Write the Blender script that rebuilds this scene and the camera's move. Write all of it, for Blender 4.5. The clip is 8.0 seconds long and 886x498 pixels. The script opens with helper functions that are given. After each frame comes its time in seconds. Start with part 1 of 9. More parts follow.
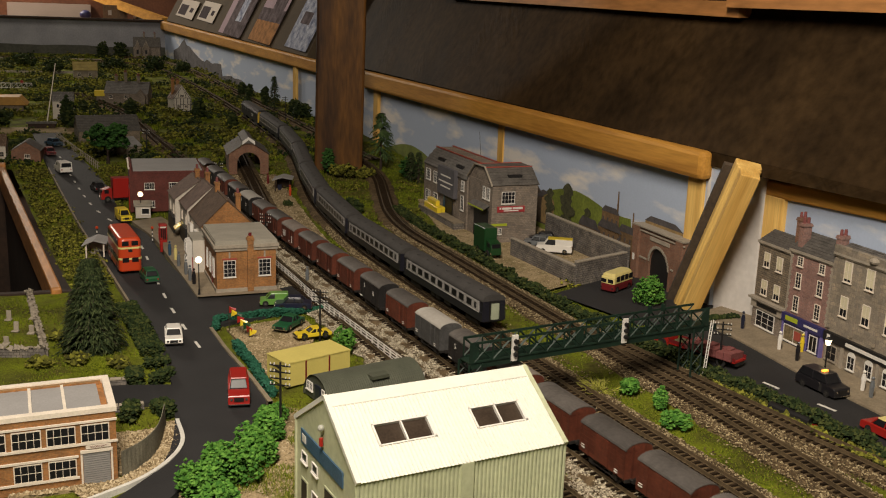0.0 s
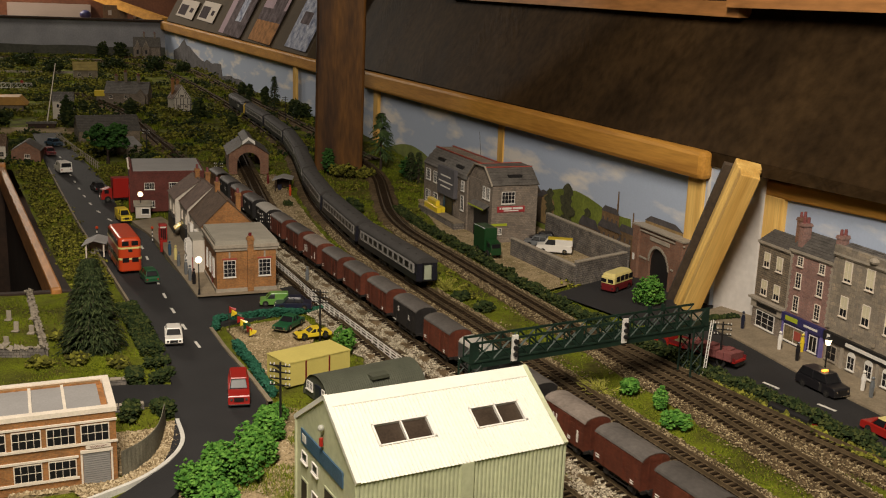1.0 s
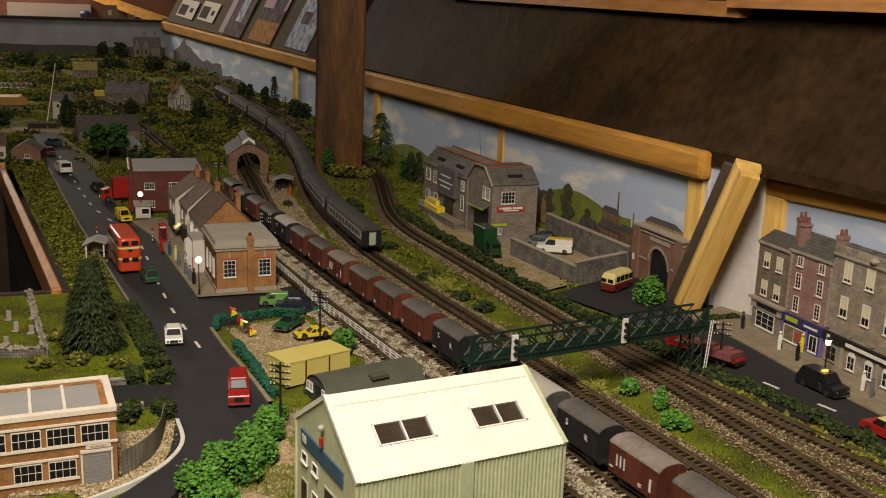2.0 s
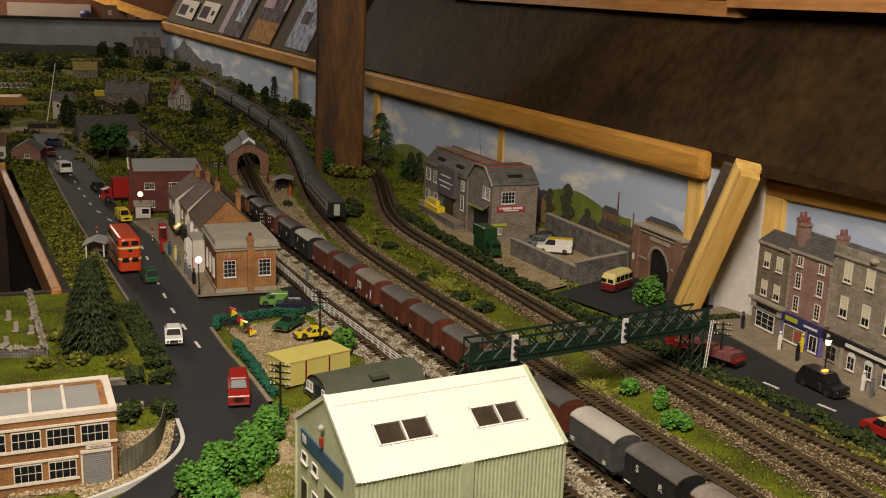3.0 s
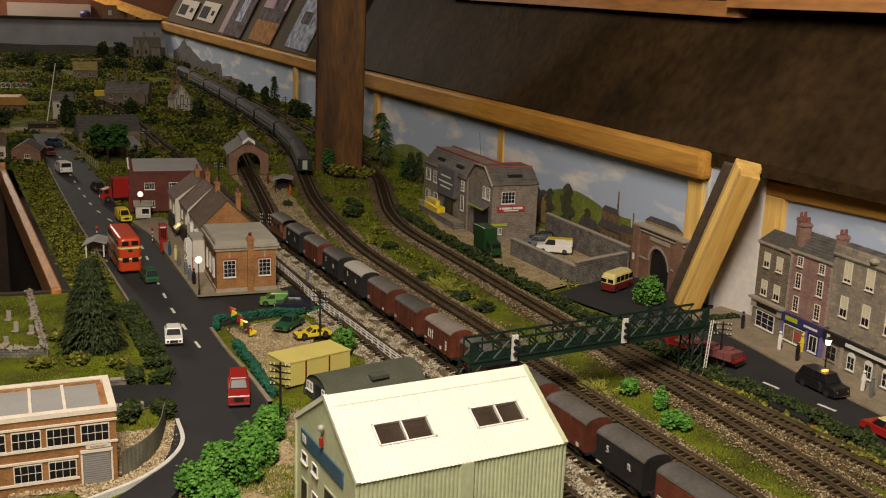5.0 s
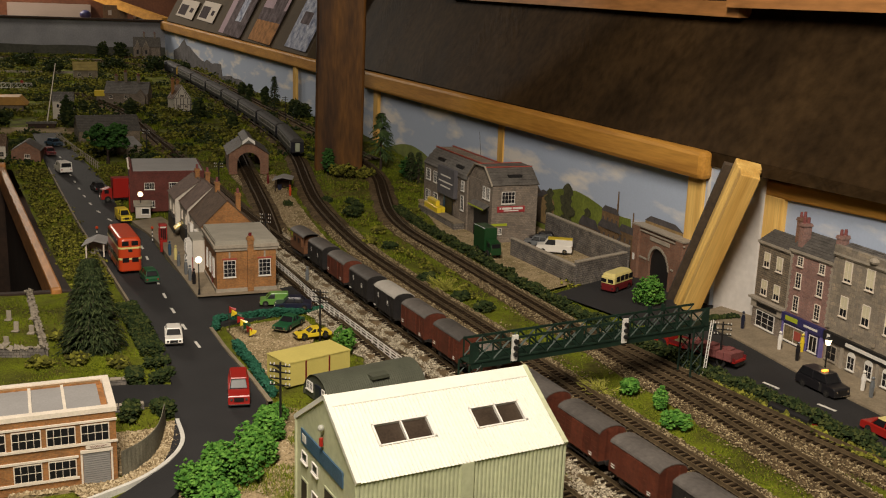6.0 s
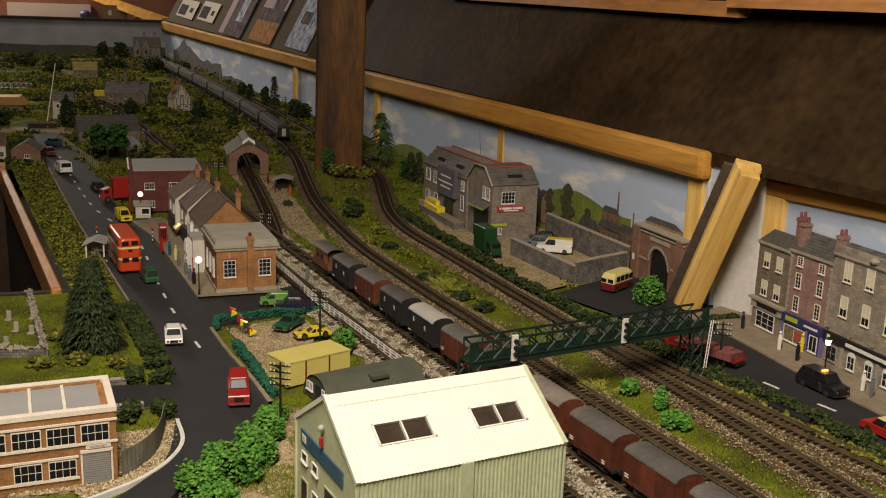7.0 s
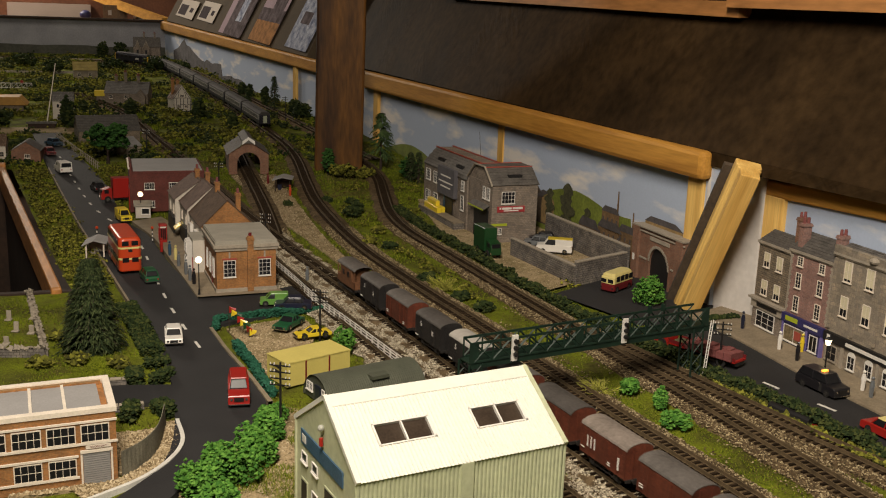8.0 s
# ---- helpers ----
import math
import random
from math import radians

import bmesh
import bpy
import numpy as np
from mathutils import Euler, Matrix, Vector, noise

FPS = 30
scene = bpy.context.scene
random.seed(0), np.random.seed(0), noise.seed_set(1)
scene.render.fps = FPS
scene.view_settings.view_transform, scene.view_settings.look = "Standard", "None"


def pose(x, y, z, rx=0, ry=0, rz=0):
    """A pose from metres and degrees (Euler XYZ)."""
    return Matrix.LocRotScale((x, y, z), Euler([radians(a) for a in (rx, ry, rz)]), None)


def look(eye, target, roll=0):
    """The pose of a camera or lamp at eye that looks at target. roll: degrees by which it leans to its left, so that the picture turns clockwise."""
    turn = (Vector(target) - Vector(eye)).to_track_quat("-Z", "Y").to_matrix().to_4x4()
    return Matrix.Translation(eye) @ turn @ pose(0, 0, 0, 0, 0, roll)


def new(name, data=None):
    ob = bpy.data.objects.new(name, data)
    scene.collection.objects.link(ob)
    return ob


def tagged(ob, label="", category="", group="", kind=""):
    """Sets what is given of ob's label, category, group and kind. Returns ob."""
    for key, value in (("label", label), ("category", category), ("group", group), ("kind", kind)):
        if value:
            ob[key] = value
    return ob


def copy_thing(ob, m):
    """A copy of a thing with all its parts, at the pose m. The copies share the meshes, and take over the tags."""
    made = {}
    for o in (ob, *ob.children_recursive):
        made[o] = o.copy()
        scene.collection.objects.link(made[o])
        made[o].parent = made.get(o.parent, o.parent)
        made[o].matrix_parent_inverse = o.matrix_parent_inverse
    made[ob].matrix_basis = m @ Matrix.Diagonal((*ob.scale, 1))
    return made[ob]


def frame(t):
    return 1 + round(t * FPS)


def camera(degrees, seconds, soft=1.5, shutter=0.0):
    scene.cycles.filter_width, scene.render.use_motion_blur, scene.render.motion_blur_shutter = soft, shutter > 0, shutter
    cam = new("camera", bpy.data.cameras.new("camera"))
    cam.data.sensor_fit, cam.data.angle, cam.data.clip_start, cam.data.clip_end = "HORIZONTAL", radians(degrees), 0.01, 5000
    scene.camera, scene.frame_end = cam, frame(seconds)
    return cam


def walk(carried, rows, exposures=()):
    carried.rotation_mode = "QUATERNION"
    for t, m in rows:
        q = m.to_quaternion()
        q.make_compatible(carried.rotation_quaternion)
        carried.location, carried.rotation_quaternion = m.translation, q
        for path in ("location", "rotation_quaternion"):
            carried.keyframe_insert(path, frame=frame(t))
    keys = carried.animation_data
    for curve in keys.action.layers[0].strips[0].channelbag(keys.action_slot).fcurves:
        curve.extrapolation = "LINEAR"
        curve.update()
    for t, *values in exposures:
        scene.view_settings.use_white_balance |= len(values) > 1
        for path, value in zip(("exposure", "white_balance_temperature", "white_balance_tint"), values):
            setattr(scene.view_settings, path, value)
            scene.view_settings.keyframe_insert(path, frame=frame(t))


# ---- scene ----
# The camera stands still above the layout's edge.
cam = camera(47.55, 8.0, 1.1, 0.5)
EYE = (0.0, 0.0, 0.39)
YAW, PITCH, ROLL = radians(18.5), radians(13.3), 2.0
AIM = (math.sin(YAW) * math.cos(PITCH), math.cos(YAW) * math.cos(PITCH), 0.39 - math.sin(PITCH))
walk(cam, [(0.0, look(EYE, AIM, ROLL)), (8.0, look(EYE, AIM, ROLL))], [(0.0, 0.0), (8.0, 0.0)])

# ---- light: unseen area lamps added overhead, warm, and a little stray light ----
world = bpy.data.worlds.new("barn_air")
scene.world = world
world.use_nodes = True
world.node_tree.nodes["Background"].inputs[0].default_value = (1.0, 0.88, 0.66, 1)
world.node_tree.nodes["Background"].inputs[1].default_value = 0.052


def overhead_lamp(x, y, z, power, sx, sy, aim):
    lamp = bpy.data.lights.new("ceiling_tube", "AREA")
    lamp.shape, lamp.size, lamp.size_y, lamp.energy, lamp.color = "RECTANGLE", sx, sy, power, (1.0, 0.88, 0.725)
    ob = new("ceiling_tube", lamp)
    ob.matrix_world = look((x, y, z), aim)
    return ob


overhead_lamp(-0.08, 0.10, 1.19, 35, 0.16, 0.8, (0.62, 1.55, 0.15))
# Two more, added to brighten the far hillside, pinned prints and far wall.
overhead_lamp(-0.45, 4.0, 1.45, 10, 0.25, 1.0, (0.0, 4.3, 0))
overhead_lamp(-1.1, 7.0, 1.4, 46, 0.3, 0.8, (-0.3, 6.2, 0.2))

# ---- materials ----


def mat(name, col, rough=0.7, var=0.3, scale=60.0, bump=0.25, fine=600.0, metal=0.0, rnd=0.0, second=None, spec=0.4, stretch=None):
    m = bpy.data.materials.new(name)
    m.use_nodes = True
    t = m.node_tree
    n, l = t.nodes, t.links
    b = n["Principled BSDF"]
    b.inputs["Roughness"].default_value, b.inputs["Metallic"].default_value = rough, metal
    b.inputs["Specular IOR Level"].default_value = spec
    co = n.new("ShaderNodeTexCoord")
    src = co.outputs["Object"]
    if stretch:
        mp = n.new("ShaderNodeMapping")
        mp.inputs["Scale"].default_value = stretch
        l.new(src, mp.inputs[0])
        src = mp.outputs[0]
    big, small = n.new("ShaderNodeTexNoise"), n.new("ShaderNodeTexNoise")
    big.inputs["Scale"].default_value, big.inputs["Detail"].default_value = scale, 6
    small.inputs["Scale"].default_value, small.inputs["Detail"].default_value = fine, 3
    l.new(src, big.inputs["Vector"]), l.new(src, small.inputs["Vector"])
    ramp = n.new("ShaderNodeValToRGB")
    sec = second or [c * (1 - var) for c in col]
    ramp.color_ramp.elements[0].color, ramp.color_ramp.elements[1].color = (*sec, 1), (*col, 1)
    ramp.color_ramp.elements[0].position, ramp.color_ramp.elements[1].position = 0.33, 0.66
    l.new(big.outputs["Fac"], ramp.inputs[0])
    hsv = n.new("ShaderNodeHueSaturation")
    l.new(ramp.outputs[0], hsv.inputs["Color"])
    mr = n.new("ShaderNodeMapRange")
    mr.inputs[1].default_value, mr.inputs[2].default_value = 0.25, 0.75
    mr.inputs[3].default_value, mr.inputs[4].default_value = 1 - var * 0.8, 1 + var * 0.8
    l.new(small.outputs["Fac"], mr.inputs[0])
    val = mr.outputs[0]
    if rnd:
        info, rr, mul = n.new("ShaderNodeObjectInfo"), n.new("ShaderNodeMapRange"), n.new("ShaderNodeMath")
        rr.inputs[3].default_value, rr.inputs[4].default_value = 1 - rnd, 1 + rnd
        mul.operation = "MULTIPLY"
        l.new(info.outputs["Random"], rr.inputs[0]), l.new(rr.outputs[0], mul.inputs[0]), l.new(val, mul.inputs[1])
        val = mul.outputs[0]
    l.new(val, hsv.inputs["Value"])
    l.new(hsv.outputs[0], b.inputs["Base Color"])
    if bump:
        bp = n.new("ShaderNodeBump")
        bp.inputs["Strength"].default_value, bp.inputs["Distance"].default_value = bump, 0.001
        l.new(small.outputs["Fac"], bp.inputs["Height"]), l.new(bp.outputs[0], b.inputs["Normal"])
    return m


def leafy(name, a, b, c):
    """Foliage: three greens told apart clump by clump."""
    m = bpy.data.materials.new(name)
    m.use_nodes = True
    n, l = m.node_tree.nodes, m.node_tree.links
    g, r, p = n.new("ShaderNodeNewGeometry"), n.new("ShaderNodeValToRGB"), n["Principled BSDF"]
    r.color_ramp.elements[0].color, r.color_ramp.elements[1].color = (*a, 1), (*c, 1)
    r.color_ramp.elements.new(0.5).color = (*b, 1)
    l.new(g.outputs["Random Per Island"], r.inputs[0]), l.new(r.outputs[0], p.inputs["Base Color"])
    p.inputs["Roughness"].default_value, p.inputs["Specular IOR Level"].default_value = 0.85, 0.2
    return m


def courses(name, col, mortar, bw, bh, rough=0.85, var=0.3):
    """Moulded brick or stone courses too small to pick apart, laid on upright faces."""
    m = mat(name, col, rough, var, 50, 0.2, 500)
    n, l = m.node_tree.nodes, m.node_tree.links
    br, co, sep, add, comb = n.new("ShaderNodeTexBrick"), n.new("ShaderNodeTexCoord"), n.new("ShaderNodeSeparateXYZ"), n.new("ShaderNodeMath"), n.new("ShaderNodeCombineXYZ")
    l.new(co.outputs["Object"], sep.inputs[0]), l.new(sep.outputs[0], add.inputs[0]), l.new(sep.outputs[1], add.inputs[1])
    l.new(add.outputs[0], comb.inputs[0]), l.new(sep.outputs[2], comb.inputs[1]), l.new(comb.outputs[0], br.inputs["Vector"])
    br.inputs["Scale"].default_value, br.inputs["Brick Width"].default_value, br.inputs["Row Height"].default_value = 1.0, bw, bh
    br.inputs["Mortar Size"].default_value = bh * 0.09
    br.inputs["Color1"].default_value, br.inputs["Color2"].default_value, br.inputs["Mortar"].default_value = (1.15, 1.1, 1.05, 1), (0.75, 0.75, 0.78, 1), (*[min(1.6, q / max(0.02, w)) for q, w in zip(mortar, col)], 1)
    mix = n.new("ShaderNodeMix")
    mix.data_type, mix.blend_type = "RGBA", "MULTIPLY"
    mix.inputs[0].default_value = 1.0
    hsv = [x for x in n if x.type == "HUE_SAT"][0]
    l.new(hsv.outputs[0], mix.inputs[6]), l.new(br.outputs["Color"], mix.inputs[7])
    l.new(mix.outputs[2], n["Principled BSDF"].inputs["Base Color"])
    bp = [x for x in n if x.type == "BUMP"][0]
    l.new(br.outputs["Fac"], bp.inputs["Height"])
    bp.invert = True
    return m


def glowing(name, col, power):
    m = bpy.data.materials.new(name)
    m.use_nodes = True
    p = m.node_tree.nodes["Principled BSDF"]
    p.inputs["Base Color"].default_value, p.inputs["Emission Color"].default_value = (*col, 1), (*col, 1)
    p.inputs["Emission Strength"].default_value = power
    return m


GRASS = mat("static_grass_mat", (0.140, 0.168, 0.010), 0.95, 0.6, 19, 0.8, 520, second=(0.058, 0.055, 0.012), spec=0.1)
BALLAST = mat("ballast_mat", (0.15, 0.105, 0.058), 0.95, 0.6, 70, 1.0, 900, second=(0.062, 0.042, 0.022), spec=0.1)
STONES = leafy("ballast_stone_mat", (0.036, 0.025, 0.013), (0.135, 0.095, 0.050), (0.42, 0.34, 0.20))
ASPHALT = mat("asphalt_mat", (0.020, 0.019, 0.020), 0.8, 0.25, 18, 0.3, 900)
WHITE_LINE = mat("road_paint_mat", (0.62, 0.60, 0.55), 0.7, 0.15, 90)
PAVING = mat("paving_mat", (0.25, 0.200, 0.135), 0.85, 0.25, 60, 0.3, 500)
PLATFORM = mat("sandy_mat", (0.36, 0.27, 0.155), 0.95, 0.45, 34, 0.9, 520, second=(0.20, 0.155, 0.07))
GRAVEL = leafy("pale_gravel_mat", (0.12, 0.085, 0.045), (0.29, 0.22, 0.125), (0.50, 0.41, 0.27))
STONES_PALE = leafy("pale_ballast_mat", (0.09, 0.075, 0.052), (0.27, 0.23, 0.165), (0.56, 0.50, 0.38))
SLEEPER = mat("sleeper_mat", (0.026, 0.0165, 0.009), 0.95, 0.4, 120, 0.4, 700, rnd=0.35, spec=0.1)
RAIL = mat("rail_mat", (0.125, 0.088, 0.048), 0.75, 0.45, 90, 0.1, 900, spec=0.2)
PINE = mat("pine_mat", (0.54, 0.272, 0.052), 0.58, 0.22, 42, 0.15, 300, stretch=(1, 0.05, 1), second=(0.36, 0.165, 0.03), spec=0.2)
PINE_UP = mat("pine_upright_mat", (0.80, 0.53, 0.17), 0.36, 0.2, 60, 0.15, 420, stretch=(1, 1, 0.05), second=(0.60, 0.34, 0.085))
OAK = mat("old_beam_mat", (0.125, 0.052, 0.009), 0.62, 0.5, 19, 0.6, 160, stretch=(1, 1, 0.16), second=(0.022, 0.009, 0.004), spec=0.25)
DARK_BOARD = mat("dark_ceiling_mat", (0.044, 0.0258, 0.0112), 0.62, 0.45, 7, 0.6, 55, second=(0.0225, 0.0136, 0.0066), spec=0.03)


def brush_strokes(m):
    """Thick dark paint laid on with a brush, its ridges crossing in patches."""
    n, l = m.node_tree.nodes, m.node_tree.links
    co, add, bp = n.new("ShaderNodeTexCoord"), n.new("ShaderNodeMath"), [x for x in n if x.type == "BUMP"][0]
    out = []
    for turn, seed in ((0.5, 3.0), (-0.7, 9.0)):
        mp, mp2, st, pt, mul, rp = (n.new(k) for k in ("ShaderNodeMapping", "ShaderNodeMapping", "ShaderNodeTexNoise", "ShaderNodeTexNoise", "ShaderNodeMath", "ShaderNodeMapRange"))
        mp.inputs["Rotation"].default_value, mp2.inputs["Scale"].default_value = (turn, 0.2, 0.1), (1, 0.11, 1)
        st.inputs["Scale"].default_value, st.inputs["Detail"].default_value = 95, 2
        mp.inputs["Location"].default_value = (seed, seed, 0)
        pt.inputs["Scale"].default_value = 5
        rp.inputs[1].default_value, rp.inputs[2].default_value = 0.48, 0.62
        mul.operation = "MULTIPLY"
        l.new(co.outputs["Object"], mp.inputs[0]), l.new(mp.outputs[0], mp2.inputs[0]), l.new(mp2.outputs[0], st.inputs["Vector"])
        l.new(mp.outputs[0], pt.inputs["Vector"]), l.new(pt.outputs["Fac"], rp.inputs[0]), l.new(rp.outputs[0], mul.inputs[0]), l.new(st.outputs["Fac"], mul.inputs[1])
        out.append(mul.outputs[0])
    bp.inputs["Distance"].default_value = 0.004
    l.new(out[0], add.inputs[0]), l.new(out[1], add.inputs[1]), l.new(add.outputs[0], bp.inputs["Height"])


brush_strokes(DARK_BOARD)


def painted_sky():
    """Blue sky card with soft painted clouds, broad and flat."""
    m = mat("painted_sky_mat", (0.42, 0.49, 0.63), 0.8, 0.05, 4, 0.05, 300)
    n, l = m.node_tree.nodes, m.node_tree.links
    co, mp, nz, rp, mx = n.new("ShaderNodeTexCoord"), n.new("ShaderNodeMapping"), n.new("ShaderNodeTexNoise"), n.new("ShaderNodeValToRGB"), n.new("ShaderNodeMix")
    mp.inputs["Scale"].default_value = (5.0, 5.0, 19.0)
    nz.inputs["Scale"].default_value, nz.inputs["Detail"].default_value, nz.inputs["Roughness"].default_value = 1.25, 8, 0.52
    rp.color_ramp.elements[0].position, rp.color_ramp.elements[1].position = 0.52, 0.66
    mx.data_type = "RGBA"
    mx.inputs[7].default_value = (0.76, 0.72, 0.68, 1)
    hsv = [x for x in n if x.type == "HUE_SAT"][0]
    l.new(co.outputs["Object"], mp.inputs[0]), l.new(mp.outputs[0], nz.inputs["Vector"]), l.new(nz.outputs["Fac"], rp.inputs[0])
    l.new(rp.outputs[0], mx.inputs[0]), l.new(hsv.outputs[0], mx.inputs[6]), l.new(mx.outputs[2], n["Principled BSDF"].inputs["Base Color"])
    return m


SKY_CARD = painted_sky()
PLASTER = mat("plaster_mat", (0.58, 0.55, 0.52), 0.9, 0.1, 12, 0.3, 120)
VAN_BROWN = mat("wagon_bauxite_mat", (0.12, 0.031, 0.016), 0.6, 0.3, 70, 0.15, 400, rnd=0.2)
VAN_BLACK = mat("wagon_black_mat", (0.020, 0.018, 0.018), 0.55, 0.3, 70, 0.15, 400)
VAN_GREY = mat("wagon_grey_mat", (0.075, 0.073, 0.072), 0.6, 0.3, 70, 0.15, 400)
ROOF_GREY = mat("wagon_roof_mat", (0.085, 0.075, 0.068), 0.6, 0.3, 60, 0.2, 300, rnd=0.3)
ROOF_PALE = mat("wagon_pale_roof_mat", (0.36, 0.335, 0.30), 0.7, 0.12, 60, 0.2, 300)
ROOF_MID = mat("wagon_mid_roof_mat", (0.20, 0.165, 0.14), 0.7, 0.3, 60, 0.2, 300)
BRAKE_TAN = mat("brake_van_mat", (0.17, 0.075, 0.035), 0.6, 0.3, 70, 0.15, 400)
UNDER = mat("underframe_mat", (0.018, 0.015, 0.013), 0.7, 0.3, 90)
COACH_BLUE = mat("coach_blue_mat", (0.014, 0.014, 0.021), 0.4, 0.2, 80, 0.05)
COACH_GREY = mat("coach_grey_mat", (0.33, 0.315, 0.30), 0.6, 0.12, 80, 0.05)
COACH_ROOF = mat("coach_roof_mat", (0.050, 0.046, 0.043), 0.8, 0.25, 60, 0.1)
GLASS_DARK = mat("dark_glass_mat", (0.012, 0.012, 0.014), 0.3, 0.2, 60, 0.0, spec=0.25)
GANGWAY = mat("gangway_door_mat", (0.34, 0.37, 0.27), 0.6, 0.15, 80)
YELLOW_END = mat("yellow_end_mat", (0.62, 0.40, 0.04), 0.5, 0.15, 80)
WHITE = mat("white_paint_mat", (0.70, 0.67, 0.62), 0.55, 0.12, 80, 0.1)
BLACK = mat("black_paint_mat", (0.013, 0.012, 0.012), 0.5, 0.2, 80, 0.1)
DARK_BOX = mat("dark_wood_mat", (0.035, 0.018, 0.010), 0.8, 0.4, 20, 0.2, 100)

# ---- building bricks of code ----


class Mesh:
    """A list of points and faces that grows piece by piece."""

    def __init__(self):
        self.v, self.f = [], []

    def add(self, v, f, m=None):
        k = len(self.v)
        self.v += [tuple(m @ Vector(p)) for p in v] if m else [tuple(p) for p in v]
        self.f += [tuple(i + k for i in q) for q in f]
        return self

    def box(self, x0, x1, y0, y1, z0, z1, m=None, c=0.0):
        if c <= 0:
            v = [(x, y, z) for z in (z0, z1) for y in (y0, y1) for x in (x0, x1)]
            return self.add(v, [(0, 2, 3, 1), (4, 5, 7, 6), (0, 1, 5, 4), (1, 3, 7, 5), (3, 2, 6, 7), (2, 0, 4, 6)], m)
        ring = lambda z, d: [(x0 + c + d, y0 + d, z), (x1 - c - d, y0 + d, z), (x1 - d, y0 + c + d, z), (x1 - d, y1 - c - d, z), (x1 - c - d, y1 - d, z), (x0 + c + d, y1 - d, z), (x0 + d, y1 - c - d, z), (x0 + d, y0 + c + d, z)]
        v = ring(z0, 0) + ring(z1 - c, 0) + ring(z1, c * 0.7)
        f = [tuple(range(7, -1, -1)), tuple(range(16, 24))]
        for k in (0, 8):
            f += [(k + i, k + (i + 1) % 8, k + 8 + (i + 1) % 8, k + 8 + i) for i in range(8)]
        return self.add(v, f, m)

    def prism(self, prof, a0, a1, axis="x", m=None):
        """A closed outline drawn out along an axis; outline in the other two axes, in order."""
        n = len(prof)
        put = {"x": lambda a, p: (a, p[0], p[1]), "y": lambda a, p: (p[0], a, p[1]), "z": lambda a, p: (p[0], p[1], a)}[axis]
        v = [put(a0, p) for p in prof] + [put(a1, p) for p in prof]
        f = [tuple(range(n - 1, -1, -1)), tuple(range(n, 2 * n))] + [(i, (i + 1) % n, n + (i + 1) % n, n + i) for i in range(n)]
        return self.add(v, f, m)

    def cyl(self, p0, p1, r0, r1=None, n=8, m=None):
        r1 = r0 if r1 is None else r1
        a, b = Vector(p0), Vector(p1)
        q = (b - a).to_track_quat("Z", "Y").to_matrix()
        v = [a + q @ Vector((r0 * math.cos(i * math.tau / n), r0 * math.sin(i * math.tau / n), 0)) for i in range(n)]
        v += [b + q @ Vector((r1 * math.cos(i * math.tau / n), r1 * math.sin(i * math.tau / n), 0)) for i in range(n)]
        f = [tuple(range(n - 1, -1, -1)), tuple(range(n, 2 * n))] + [(i, (i + 1) % n, n + (i + 1) % n, n + i) for i in range(n)]
        return self.add(v, f, m)

    def ball(self, p, r, sz=1.0, n=8, k=5):
        v = [(p[0], p[1], p[2] - r * sz)]
        for j in range(1, k):
            a = math.pi * j / k
            v += [(p[0] + r * math.sin(a) * math.cos(i * math.tau / n), p[1] + r * math.sin(a) * math.sin(i * math.tau / n), p[2] - r * sz * math.cos(a)) for i in range(n)]
        v.append((p[0], p[1], p[2] + r * sz))
        f = [(0, 1 + (i + 1) % n, 1 + i) for i in range(n)]
        for j in range(k - 2):
            f += [(1 + j * n + i, 1 + j * n + (i + 1) % n, 1 + (j + 1) * n + (i + 1) % n, 1 + (j + 1) * n + i) for i in range(n)]
        f += [(len(v) - 1, 1 + (k - 2) * n + i, 1 + (k - 2) * n + (i + 1) % n) for i in range(n)]
        return self.add(v, f)

    def data(self, name, material, smooth=False):
        me = bpy.data.meshes.new(name)
        me.from_pydata(self.v, [], self.f)
        bm = bmesh.new()
        bm.from_mesh(me)
        if len(self.f) < 20000:
            bmesh.ops.recalc_face_normals(bm, faces=bm.faces)
        bm.to_mesh(me)
        bm.free()
        me.materials.append(material)
        if smooth:
            me.polygons.foreach_set("use_smooth", [True] * len(me.polygons))
        return me

    def make(self, name, material, parent=None, label="", at=None, smooth=False):
        ob = new(name, self.data(name, material, smooth))
        if parent:
            ob.parent = parent
        if at:
            ob.matrix_basis = at
        if label:
            ob["label"] = label
        return ob


def thing(name, label, category, at, group="", kind=""):
    ob = new(name)
    ob.empty_display_size = 0.01
    ob.matrix_basis = at
    return tagged(ob, label, category, group, kind)


def rise(y):
    """The height of the ground: level near by, climbing towards the far end."""
    if y < 1.5:
        return 0.0
    if y < 2.1:
        return 0.035 * (y - 1.5) ** 2 / 1.2
    return 0.035 * (min(y, 6.0) - 1.8)


def spot(x, y, rz=0.0, dz=0.0):
    return pose(x, y, rise(y) + dz, 0, 0, rz)


